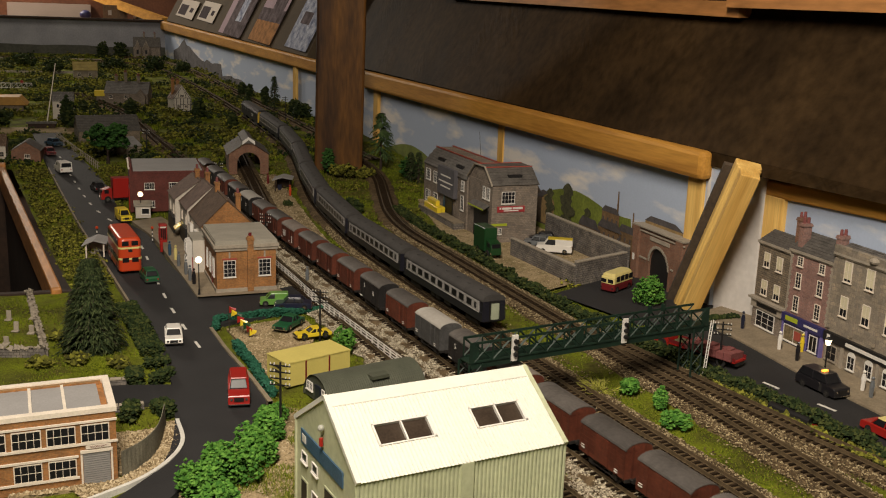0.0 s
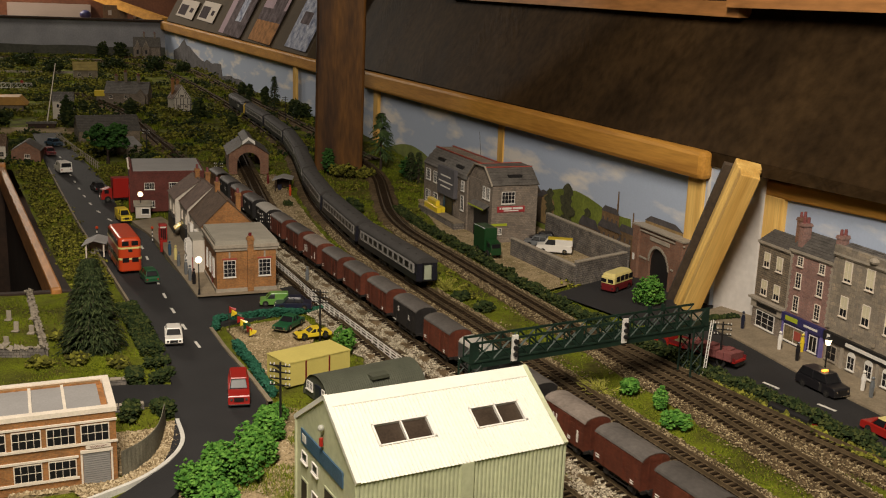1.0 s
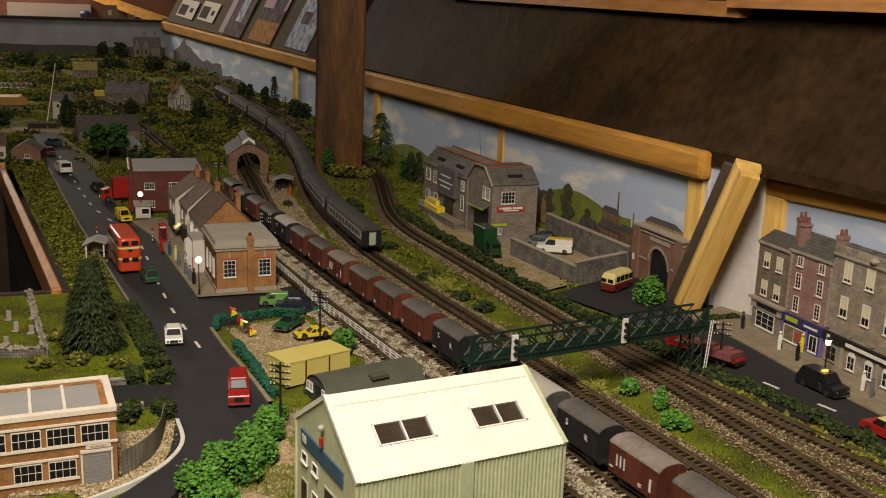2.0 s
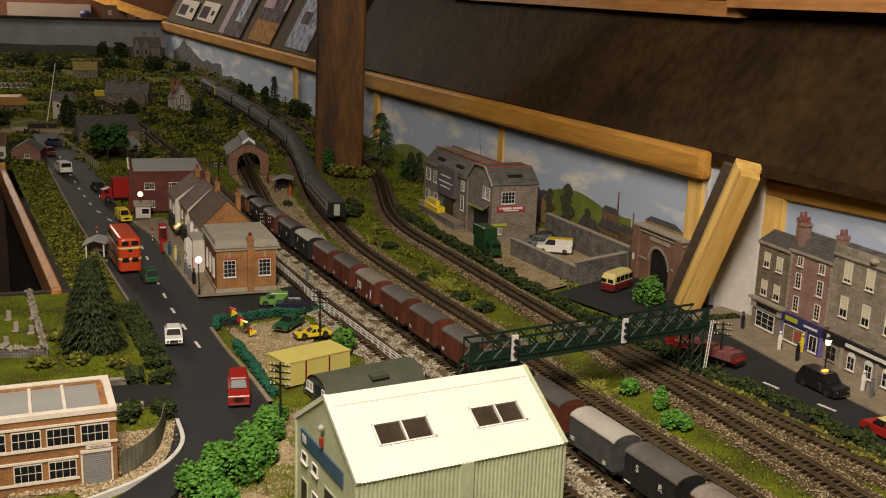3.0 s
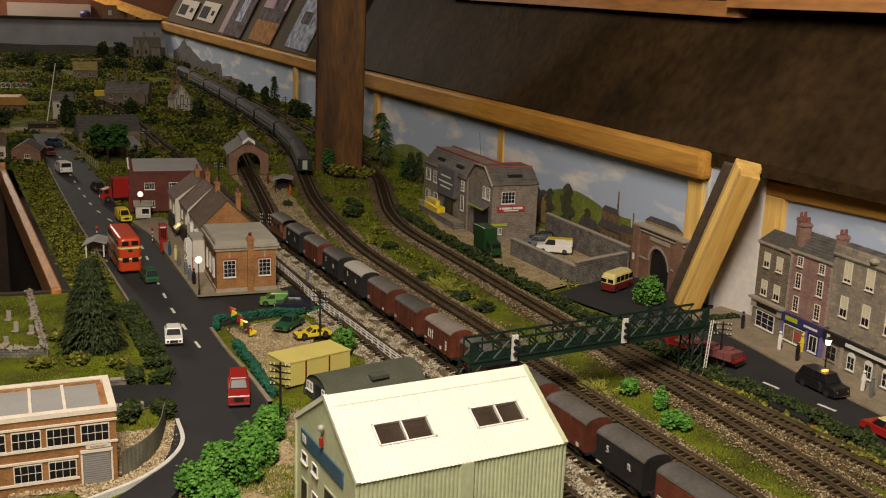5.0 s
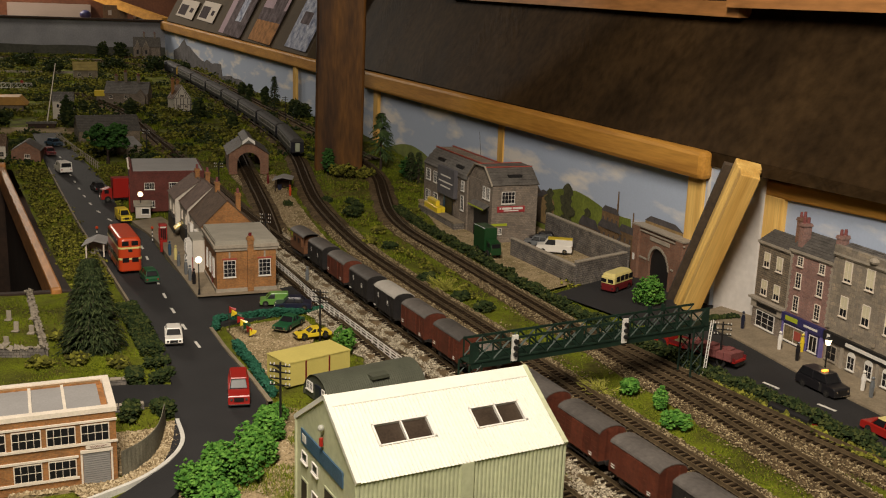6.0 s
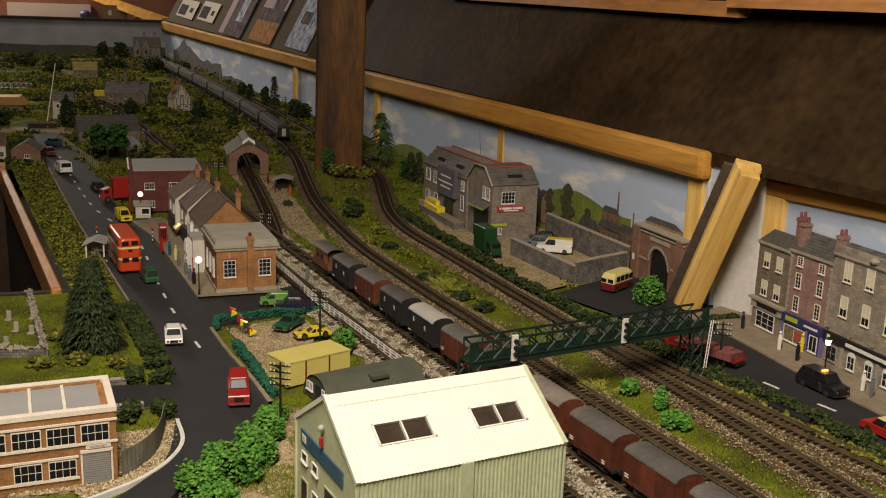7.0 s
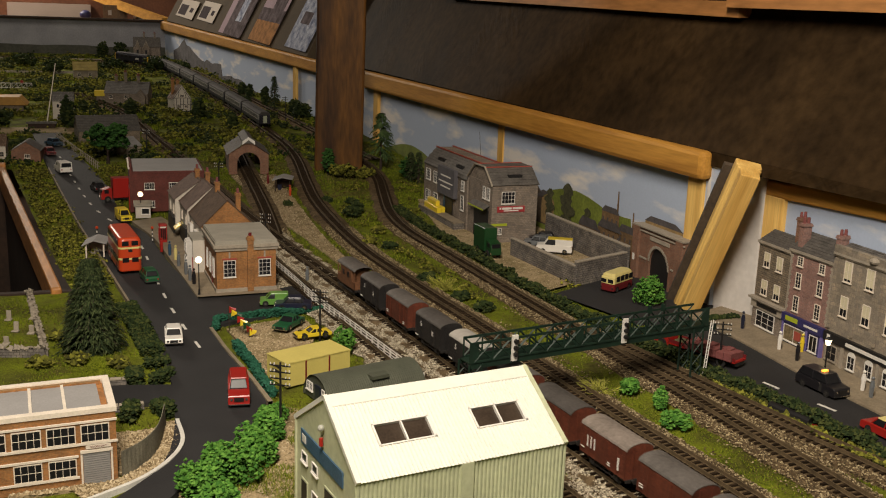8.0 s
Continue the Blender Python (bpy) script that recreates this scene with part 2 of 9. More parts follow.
class Path:
    """A smooth line through a few points in plan, walked by its length."""

    def __init__(self, pts):
        p = [Vector(q) for q in pts]
        p = [p[0] * 2 - p[1]] + p + [p[-1] * 2 - p[-2]]
        self.p = []
        for i in range(1, len(p) - 2):
            for k in range(24):
                t = k / 24
                self.p.append(0.5 * (2 * p[i] + (p[i + 1] - p[i - 1]) * t + (2 * p[i - 1] - 5 * p[i] + 4 * p[i + 1] - p[i + 2]) * t * t + (3 * p[i] - p[i - 1] - 3 * p[i + 1] + p[i + 2]) * t ** 3))
        self.p.append(p[-2])
        self.s = [0.0]
        for a, b in zip(self.p, self.p[1:]):
            self.s.append(self.s[-1] + (b - a).length)
        self.length = self.s[-1]

    def at(self, s):
        i = int(np.clip(np.searchsorted(self.s, s) - 1, 0, len(self.p) - 2))
        k = (s - self.s[i]) / (self.s[i + 1] - self.s[i])
        q = self.p[i].lerp(self.p[i + 1], k) if 0 <= k <= 1 else self.p[i] + (self.p[i + 1] - self.p[i]) * k
        return Vector((q.x, q.y, rise(q.y)))

    def side(self, s, off, dz=0.0):
        a, b = self.at(s - 0.004), self.at(s + 0.004)
        d = (b - a).normalized()
        return self.at(s) + Vector((-d.y, d.x, 0)) * off + Vector((0, 0, dz))

    def near(self, y):
        lo, hi = 0.0, self.length
        for _ in range(40):
            mid = (lo + hi) / 2
            lo, hi = (mid, hi) if self.at(mid).y < y else (lo, mid)
        return (lo + hi) / 2


LINE_A = Path([(0.4745, 0.18), (0.4075, 0.652), (0.3265, 1.212), (0.2485, 1.772), (0.159, 2.415), (0.087, 2.93), (0.03, 3.3), (-0.12, 3.75)])
LINE_B = Path([(0.415, 0.18), (0.3495, 0.652), (0.2715, 1.212), (0.232, 1.50), (0.205, 1.78)])
LINE_C = Path([(0.53, 0.3), (0.50, 0.60), (0.473, 0.80), (0.452, 0.991), (0.436, 1.14), (0.418, 1.277), (0.402, 1.425), (0.389, 1.56), (0.383, 1.745), (0.386, 1.965), (0.402, 2.16), (0.428, 2.42), (0.435, 2.62), (0.427, 2.80), (0.410, 3.03), (0.379, 3.385), (0.327, 3.85), (0.272, 4.275), (0.215, 4.585), (0.13, 4.79), (0.0, 4.93), (-0.2, 5.03), (-0.517, 5.09), (-1.1, 5.1)])
LINE_D = Path([(0.575, 2.6), (0.58, 2.33), (0.569, 2.175), (0.536, 2.0), (0.508, 1.845), (0.500, 1.695), (0.516, 1.505), (0.533, 1.29), (0.546, 1.134), (0.556, 0.998), (0.568, 0.884), (0.575, 0.789), (0.581, 0.708), (0.587, 0.60), (0.60, 0.35)])
LINE_E = Path([(0.553, 1.10), (0.577, 1.02), (0.603, 0.884), (0.618, 0.804), (0.632, 0.734), (0.649, 0.664), (0.68, 0.5), (0.72, 0.35)])
LINE_F = Path([(0.30, 2.55), (0.29, 2.3), (0.284, 2.1), (0.276, 1.9), (0.262, 1.70)])
LINE_G = Path([(0.62, 2.42), (0.59, 2.62), (0.52, 3.21), (0.449, 3.8), (0.39, 4.27), (0.32, 4.70), (0.22, 5.02), (0.08, 5.17)])
RAIL_TOP = 0.008

# ---- the large structure ----
PINE_DULL = mat("worn_shaded_pine_mat", (0.42, 0.185, 0.055), 0.5, 0.4, 12, 0.2, 120, stretch=(1, 0.15, 1), second=(0.36, 0.165, 0.055))


def edge_x(y):
    """The edge of the board beside the operating well."""
    return -0.062 - (y - 1.43) * 0.158


def make_ground():
    m = Mesh()

    def patch(xa, xb, y0, y1, nx, ny):
        k = len(m.v)
        for j in range(ny + 1):
            y = y0 + (y1 - y0) * j / ny
            for i in range(nx + 1):
                x = xa(y) + (xb(y) - xa(y)) * i / nx
                z = rise(y) + 0.0022 * noise.noise((x * 22, y * 22, 0)) + 0.0012 * noise.noise((x * 70, y * 70, 3)) - 0.002
                m.v.append((x, y, z))
        for j in range(ny):
            for i in range(nx):
                a = k + j * (nx + 1) + i
                m.f.append((a, a + 1, a + nx + 2, a + nx + 1))

    patch(lambda y: -0.8, lambda y: 0.84, 0.2, 1.412, 150, 110)
    patch(edge_x, lambda y: 0.84, 1.412, 2.385, 100, 90)
    patch(lambda y: -1.3, lambda y: 0.84, 2.385, 5.6, 130, 170)
    tagged(m.make("ground", GRASS, smooth=True), "green and brown scatter scenery ground of a model railway", "ground", kind="structure")


def plank(name, a, b, z0, z1, thick, material, label="", c=0.003, z0b=None, z1b=None):
    """An upright board or wall from a to b in plan, its face on the line and its thickness behind (to the right of a to b)."""
    A, B = Vector(a), Vector(b)
    d = (B - A).normalized()
    nrm = Vector((d.y, -d.x)) * thick
    z0b, z1b = z0 if z0b is None else z0b, z1 if z1b is None else z1b
    v = [(*A, z0), (*B, z0b), (*(B + nrm), z0b), (*(A + nrm), z0), (*A, z1), (*B, z1b), (*(B + nrm), z1b), (*(A + nrm), z1)]
    m = Mesh().add(v, [(0, 3, 2, 1), (4, 5, 6, 7), (0, 1, 5, 4), (1, 2, 6, 5), (2, 3, 7, 6), (3, 0, 4, 7)])
    ob = m.make(name, material)
    if c:
        bv = ob.modifiers.new("edge", "BEVEL")
        bv.width, bv.segments = c, 2
    return tagged(ob, label, kind="structure")


W1A, W1B = (0.826, 1.165), (0.826, 0.25)
W2A, W2B = (0.693, 3.00), (0.792, 1.165)
W3A, W3B = (0.28, 5.33), (0.660, 3.00)


def make_shell():
    plank("backdrop_east", W2A, W2B, -0.01, 0.200, 0.008, SKY_CARD, "painted blue sky backdrop panel with clouds", 0)
    plank("backdrop_south", W1A, W1B, -0.01, 0.20, 0.008, SKY_CARD, "painted pale sky backdrop panel behind the town", 0)
    plank("backdrop_north_east", W3A, W3B, 0.05, 0.288, 0.008, SKY_CARD, "painted cloudy sky backdrop with grey hills", 0, 0.03, 0.21)
    plank("backdrop_north", (-1.4, 5.47), (0.28, 5.33), 0.06, 0.292, 0.012, mat("grey_sky_mat", (0.30, 0.30, 0.32), 0.8, 0.2, 6, 0.05, 200, second=(0.2, 0.2, 0.22)), "grey painted sky board at the far end", 0)
    # pine rails along the top of the backdrop
    plank("trim_rail_east", (0.687, 2.86), (0.784, 1.184), 0.175, 0.222, 0.022, PINE, "varnished pine rail with knots", 0.007, 0.176, 0.216)
    plank("trim_rail_south", (0.824, 1.104), (0.824, 0.62), 0.168, 0.190, 0.012, PINE, "varnished pine rail", 0.003, 0.194, 0.2155)
    plank("trim_rail_north_east", (0.272, 5.32), (0.651, 3.0), 0.252, 0.297, 0.02, PINE, "varnished pine rail", 0.006, 0.186, 0.224)
    plank("trim_rail_north", (-1.4, 5.455), (0.27, 5.318), 0.289, 0.300, 0.03, DARK_BOX, "dark wooden edge of the far board", 0.002)
    # Dark filler standing for the shadow band between rail and slope.
    plank("trim_beam_foot", (0.789, 1.19), (0.814, 0.60), 0.1960, 0.2165, 0.01, DARK_BOARD, "dark filler strip for the shade under the sloping board", 0, 0.2085, 0.2145)
    # upright battens on the backdrop
    for a, b, z0, z1 in (((0.588, 3.36), (0.5925, 3.33), 0.05, 0.20), ((0.7015, 2.72), (0.7035, 2.68), 0.03, 0.176), ((0.7515, 1.895), (0.7535, 1.868), 0.0, 0.176), ((0.784, 1.232), (0.787, 1.197), 0.0, 0.176), ((0.822, 1.104), (0.822, 1.063), 0.06, 0.172)):
        plank("trim_batten", a, b, z0, z1, 0.01, PINE_UP, "upright pine batten", 0.002)
    plank("plaster_pier", (0.790, 1.196), (0.820, 1.1045), -0.01, 0.198, 0.01, PLASTER, "rough white plaster pier", 0.003)
    # dark sloping boards of the roof, leaning back from the rails
    m = Mesh()
    c50, s50 = math.cos(radians(62)), math.sin(radians(62))

    def slope(a, b, za, zb, up, thick=0.03):
        A, B = Vector((*a, za)), Vector((*b, zb))
        o = Vector((c50, 0.0, s50)) * up
        t = Vector((s50, 0, -c50)) * thick
        v = [A, B, B + o, A + o, A + t, B + t, B + o + t, A + o + t]
        return Mesh().add(v, [(0, 1, 2, 3), (4, 7, 6, 5), (0, 4, 5, 1), (1, 5, 6, 2), (2, 6, 7, 3), (3, 7, 4, 0)])

    tagged(slope((0.678, 3.25), (0.826, 0.2), 0.2235, 0.2125, 0.75).make("ceiling_slope", DARK_BOARD), "dark brown painted sloping board with brush marks", "ceiling", kind="structure")
    tagged(slope((0.285, 5.33), (0.604, 3.25), 0.297, 0.2338, 0.75).make("ceiling_slope_far", mat("olive_board_mat", (0.085, 0.062, 0.038), 0.95, 0.2, 10, 0.2, 150)), "olive brown sloping board with pinned photographs", "ceiling", kind="structure")
    # thick purlin under the slope, its shade put into the colour by duller pine
    P = lambda x0, y0, z0, x1, y1, z1, r, name, mt, lab: tagged(Mesh().prism([(-r, -r), (r, -r), (r, r), (-r, r)], 0, (Vector((x1, y1, z1)) - Vector((x0, y0, z0))).length, "z", Matrix.Translation((x0, y0, z0)) @ (Vector((x1, y1, z1)) - Vector((x0, y0, z0))).to_track_quat("Z", "Y").to_matrix().to_4x4()).make(name, mt), lab, kind="structure")
    P(0.815, 2.45, 0.432, 0.862, 1.262, 0.406, 0.011, "trim_purlin", PINE_DULL, "varnished pine batten on the roof slope")
    P(0.850, 1.275, 0.421, 0.872, 0.7, 0.414, 0.012, "trim_purlin", PINE_DULL, "varnished pine batten on the roof slope")
    # the old post
    m = Mesh().box(-0.056, 0.056, -0.045, 0.045, -0.02, 0.75, pose(0.513, 2.345, 0.018, 0, 0.6, -12))
    ob = tagged(m.make("wooden_post", OAK), "old dark stained timber roof post", "post", kind="structure")
    bv = ob.modifiers.new("edge", "BEVEL")
    bv.width, bv.segments = 0.006, 2
    # the leaning brace
    a, b = Vector((0.752, 1.170, -0.004)), Vector((0.756, 1.084, 0.172))
    q = Matrix.Translation(a) @ (b - a).to_track_quat("Z", "Y").to_matrix().to_4x4()
    w, d, ln = 0.0195, 0.0165, (b - a).length + 0.044
    prof = [(-w, -d + 0.004), (-0.004, -d + 0.004), (-0.001, -d + 0.0005), (0.003, -d + 0.003), (0.006, -d), (w, -d), (w, d), (0.006, d), (0.003, d - 0.003), (-0.001, d - 0.0005), (-0.004, d - 0.004), (-w, d - 0.004)]
    ob = tagged(Mesh().prism(prof, -0.004, ln, "z").make("pine_brace", PINE_UP, at=q @ pose(0, 0, 0, 0, 0, 62)), "leaning varnished pine brace with a stepped moulding", "brace", kind="structure")
    bv = ob.modifiers.new("edge", "BEVEL")
    bv.width, bv.segments = 0.0015, 2
    tagged(Mesh().box(-0.004, 0.004, -0.008, 0.008, -0.004, ln, Matrix.Translation((-0.004, 0.036, 0)) @ q @ pose(0, 0, 0, 0, 0, 62)).make("dark_brace", mat("raw_timber_mat", (0.085, 0.060, 0.040), 0.85, 0.3, 60, 0.3, 300)), "dark unvarnished timber beside the pine brace", "brace", kind="structure")
    # well, floor and closing walls of the room
    for a, b, z0, z1 in (((edge_x(2.385), 2.385), (edge_x(1.412), 1.412), 0.012, 0.006),):
        A, B = Vector(a), Vector(b)
        o = Vector((0.013, 0.002))
        plank("trim_fascia_east", A - o, B - o, -0.022, rise(2.385) + 0.006, 0.014, PINE_DULL, "worn varnished pine fascia of the operating well", 0.003, -0.034, 0.007)
        # Dark board below the fascia, put in for the well's shade.
        plank("trim_well_side", A - o * 0.5, B - o * 0.5, -0.3, -0.024, 0.012, DARK_BOX, "dark board standing for the shade inside the well", 0, -0.3, -0.036)
    plank("trim_fascia_north", (-1.0, 2.385), (edge_x(2.385) - 0.01, 2.385), -0.012, 0.034, 0.014, PINE_DULL, "worn varnished pine fascia of the operating well", 0.003)
    plank("trim_well_back", (-1.0, 2.39), (edge_x(2.385) - 0.01, 2.39), -0.3, -0.012, 0.012, DARK_BOX, "dark framing under the far board", 0)
    plank("trim_fascia_south", (edge_x(1.412), 1.415), (-0.7, 1.415), -0.16, 0.0, 0.012, DARK_BOX, "dark edge of the baseboard", 0.001)
    sh = mat("room_wall_mat", (0.10, 0.055, 0.032), 0.9, 0.3, 3, 0.1, 40)
    tagged(Mesh().box(-3.2, 2.0, -2.5, 9.2, -1.05, -1.0).make("floor", DARK_BOX), "dark floor of the barn", "floor", kind="structure")
    tagged(Mesh().box(-3.3, -3.2, -2.5, 9.2, -1.0, 1.7).make("wall_west", sh), "brown barn wall", "wall", kind="structure")
    tagged(Mesh().box(-3.2, 2.0, -2.6, -2.5, -1.0, 1.7).make("wall_south", sh), "brown barn wall", "wall", kind="structure")
    tagged(Mesh().box(-3.2, 2.0, 9.1, 9.2, -1.0, 1.7).make("wall_north", sh), "brown barn wall", "wall", kind="structure")
    tagged(Mesh().box(1.9, 2.0, -2.5, 9.1, -1.0, 1.7).make("wall_east", sh), "brown barn wall", "wall", kind="structure")
    tagged(Mesh().box(-3.3, 2.0, -2.6, 9.2, 1.7, 1.75).make("ceiling", sh), "brown boarded ceiling of the barn", "ceiling", kind="structure")


HARD, YARDS = [], {}  # outlines of the paved places, kept free of grass


def strip(name, left, right, dz, material, label, category, n=60):
    """A surface between two smooth edges, a little above the ground, with a skirt down to it."""
    L, R = Path(left), Path(right)
    HARD.append(YARDS.setdefault(name, [(q.x, q.y) for q in L.p[::4]] + [(q.x, q.y) for q in reversed(R.p[::4])]))
    m = Mesh()
    for i in range(n + 1):
        a, b = L.at(L.length * i / n), R.at(R.length * i / n)
        for k in range(5):
            p = a.lerp(b, k / 4)
            m.v.append((p.x, p.y, rise(p.y) + dz))
        m.v += [(a.x, a.y, rise(a.y) - 0.006), (b.x, b.y, rise(b.y) - 0.006)]
    for i in range(n):
        a = i * 7
        for k in range(4):
            m.f.append((a + k, a + k + 1, a + k + 8, a + k + 7))
        m.f += [(a + 5, a, a + 7, a + 12), (a + 4, a + 6, a + 13, a + 11)]
    return tagged(m.make(name, material), label, category, kind="structure")


def make_roads():
    strip("road_high_street", [(-0.205, 2.86), (-0.191, 2.795), (-0.136, 2.365), (-0.06, 1.83), (-0.026, 1.61), (0.014, 1.332), (0.045, 1.101), (0.048, 0.95), (0.03, 0.83), (-0.03, 0.74), (-0.05, 0.6)],
          [(-0.125, 2.86), (-0.104, 2.66), (-0.023, 2.23), (0.016, 1.865), (0.052, 1.73), (0.076, 1.534), (0.106, 1.334), (0.107, 1.19), (0.13, 1.02), (0.135, 0.94), (0.098, 0.865), (0.060, 0.80), (0.02, 0.74), (0.0, 0.6)], 0.0032, ASPHALT, "dark grey asphalt main street", "road", 90)
    strip("road_station_yard", [(0.10, 1.345), (0.16, 1.34), (0.235, 1.375)], [(0.10, 1.21), (0.16, 1.232), (0.262, 1.265)], 0.0026, ASPHALT, "dark asphalt yard beside the station", "road", 20)
    strip("road_town", [(0.700, 1.115), (0.660, 0.985), (0.648, 0.87), (0.668, 0.74), (0.69, 0.5), (0.70, 0.25)], [(0.748, 1.16), (0.729, 1.08), (0.733, 0.98), (0.733, 0.85), (0.740, 0.70), (0.748, 0.25)], 0.0032, ASPHALT, "dark asphalt road through the town", "road", 40)
    strip("road_arch", [(0.592, 1.262), (0.66, 1.30), (0.80, 1.37)], [(0.640, 1.115), (0.712, 1.105), (0.80, 1.17)], 0.0030, ASPHALT, "dark asphalt road under the arch", "road", 20)
    strip("pavement_town", [(0.722, 1.12), (0.730, 1.05), (0.731, 0.98), (0.730, 0.88), (0.735, 0.78), (0.742, 0.65), (0.746, 0.25)], [(0.818, 1.16), (0.818, 1.05), (0.818, 0.98), (0.818, 0.88), (0.818, 0.78), (0.818, 0.65), (0.818, 0.25)], 0.0052, PAVING, "stone-coloured town pavement", "pavement", 30)
    strip("pavement_station", [(0.028, 1.83), (0.060, 1.70), (0.080, 1.534), (0.1015, 1.333)], [(0.08, 1.86), (0.12, 1.72), (0.16, 1.56), (0.218, 1.338)], 0.0056, PAVING, "worn pavement before the shops and the station", "pavement", 30)
    strip("yard_warehouse", [(0.60, 1.97), (0.575, 1.80), (0.555, 1.60), (0.572, 1.42), (0.592, 1.285)], [(0.75, 1.97), (0.76, 1.80), (0.765, 1.60), (0.772, 1.42), (0.79, 1.385)], 0.0016, PLATFORM, "sandy gravel yard of the warehouse", "yard", 40)
    strip("yard_engine_shed", [(0.250, 2.26), (0.278, 1.95), (0.306, 1.70), (0.333, 1.48)], [(0.350, 2.26), (0.348, 1.95), (0.345, 1.70), (0.352, 1.48)], 0.0004, PLATFORM, "trodden cinder and gravel before the engine shed", "yard", 30)
    strip("yard_crossing", [(-0.28, 2.87), (-0.19, 2.875), (-0.10, 2.87)], [(-0.30, 2.96), (-0.19, 2.97), (-0.08, 2.95)], 0.002, PLATFORM, "pale sandy lane across the street's end", "yard", 12)
    strip("yard_caravans", [(0.125, 1.20), (0.14, 1.11), (0.15, 1.03)], [(0.225, 1.235), (0.225, 1.15), (0.17, 1.03)], 0.0016, PLATFORM, "gravel plot with parked cars", "yard", 20)
    strip("yard_works", [(-0.09, 0.80), (-0.02, 0.81), (0.03, 0.87)], [(-0.05, 0.92), (0.0, 0.91), (0.044, 0.915)], 0.0018, PLATFORM, "loose stone chippings beside the works", "yard", 20)
    strip("yard_verge", [(0.047, 0.925), (0.0485, 0.876), (0.036, 0.84), (0.010, 0.807), (-0.03, 0.78)], [(0.036, 0.925), (0.0285, 0.868), (0.0155, 0.838), (-0.0035, 0.816), (-0.04, 0.80)], 0.0018, PLATFORM, "stone chippings along the painted line", "yard", 20)
    strip("yard_goods", [(0.04, 0.78), (0.10, 0.87), (0.15, 0.94)], [(0.06, 0.5), (0.14, 0.62), (0.2, 0.9)], 0.0018, PLATFORM, "loose stone chippings beside the shed", "yard", 20)
    # dashes of the centre lines, and the white edge
    me = Mesh().box(-0.0016, 0.0016, -0.011, 0.011, 0, 0.0006).data("road_dash", WHITE_LINE)
    spine = Path([(-0.12, 2.52), (-0.086, 2.27), (-0.037, 1.96), (0.028, 1.72), (0.047, 1.54), (0.055, 1.409), (0.069, 1.257), (0.091, 1.101)])
    far = Path([(0.660, 0.955), (0.675, 0.87), (0.694, 0.80), (0.714, 0.72), (0.735, 0.60), (0.74, 0.45)])
    for p, step, s in ((spine, 0.072, 0.03), (far, 0.071, 0.0863)):
        while s < p.length:
            a, b = p.at(s), p.at(s + 0.01)
            ob = new("road_dash", me)
            ob.matrix_basis = pose(a.x, a.y, rise(a.y) + 0.0036, 0, 0, math.degrees(math.atan2(b.y - a.y, b.x - a.x)) - 90)
            tagged(ob, "white painted centre-line dash", "road marking", "centre-line dashes", "structure")
            s += step
    strip("edge_line_works", [(0.047, 0.925), (0.0485, 0.876), (0.036, 0.84), (0.010, 0.807), (-0.03, 0.78)], [(0.0505, 0.925), (0.0522, 0.875), (0.0386, 0.8365), (0.0119, 0.8034), (-0.0288, 0.7765)], 0.0042, WHITE_LINE, "thick white painted edge line", "road marking", 30)
    strip("kerb_plot", [(0.104, 1.20), (0.114, 1.115), (0.128, 1.028), (0.138, 0.945)], [(0.108, 1.20), (0.118, 1.115), (0.132, 1.028), (0.143, 0.945)], 0.0052, PAVING, "pale kerb round the gravel plot", "kerb", 20)
    strip("kerb_left", [(-0.137, 2.365), (-0.062, 1.83), (-0.028, 1.61), (0.012, 1.332)], [(-0.134, 2.365), (-0.059, 1.83), (-0.025, 1.61), (0.015, 1.332)], 0.0046, PAVING, "pale kerb of the street", "kerb", 20)


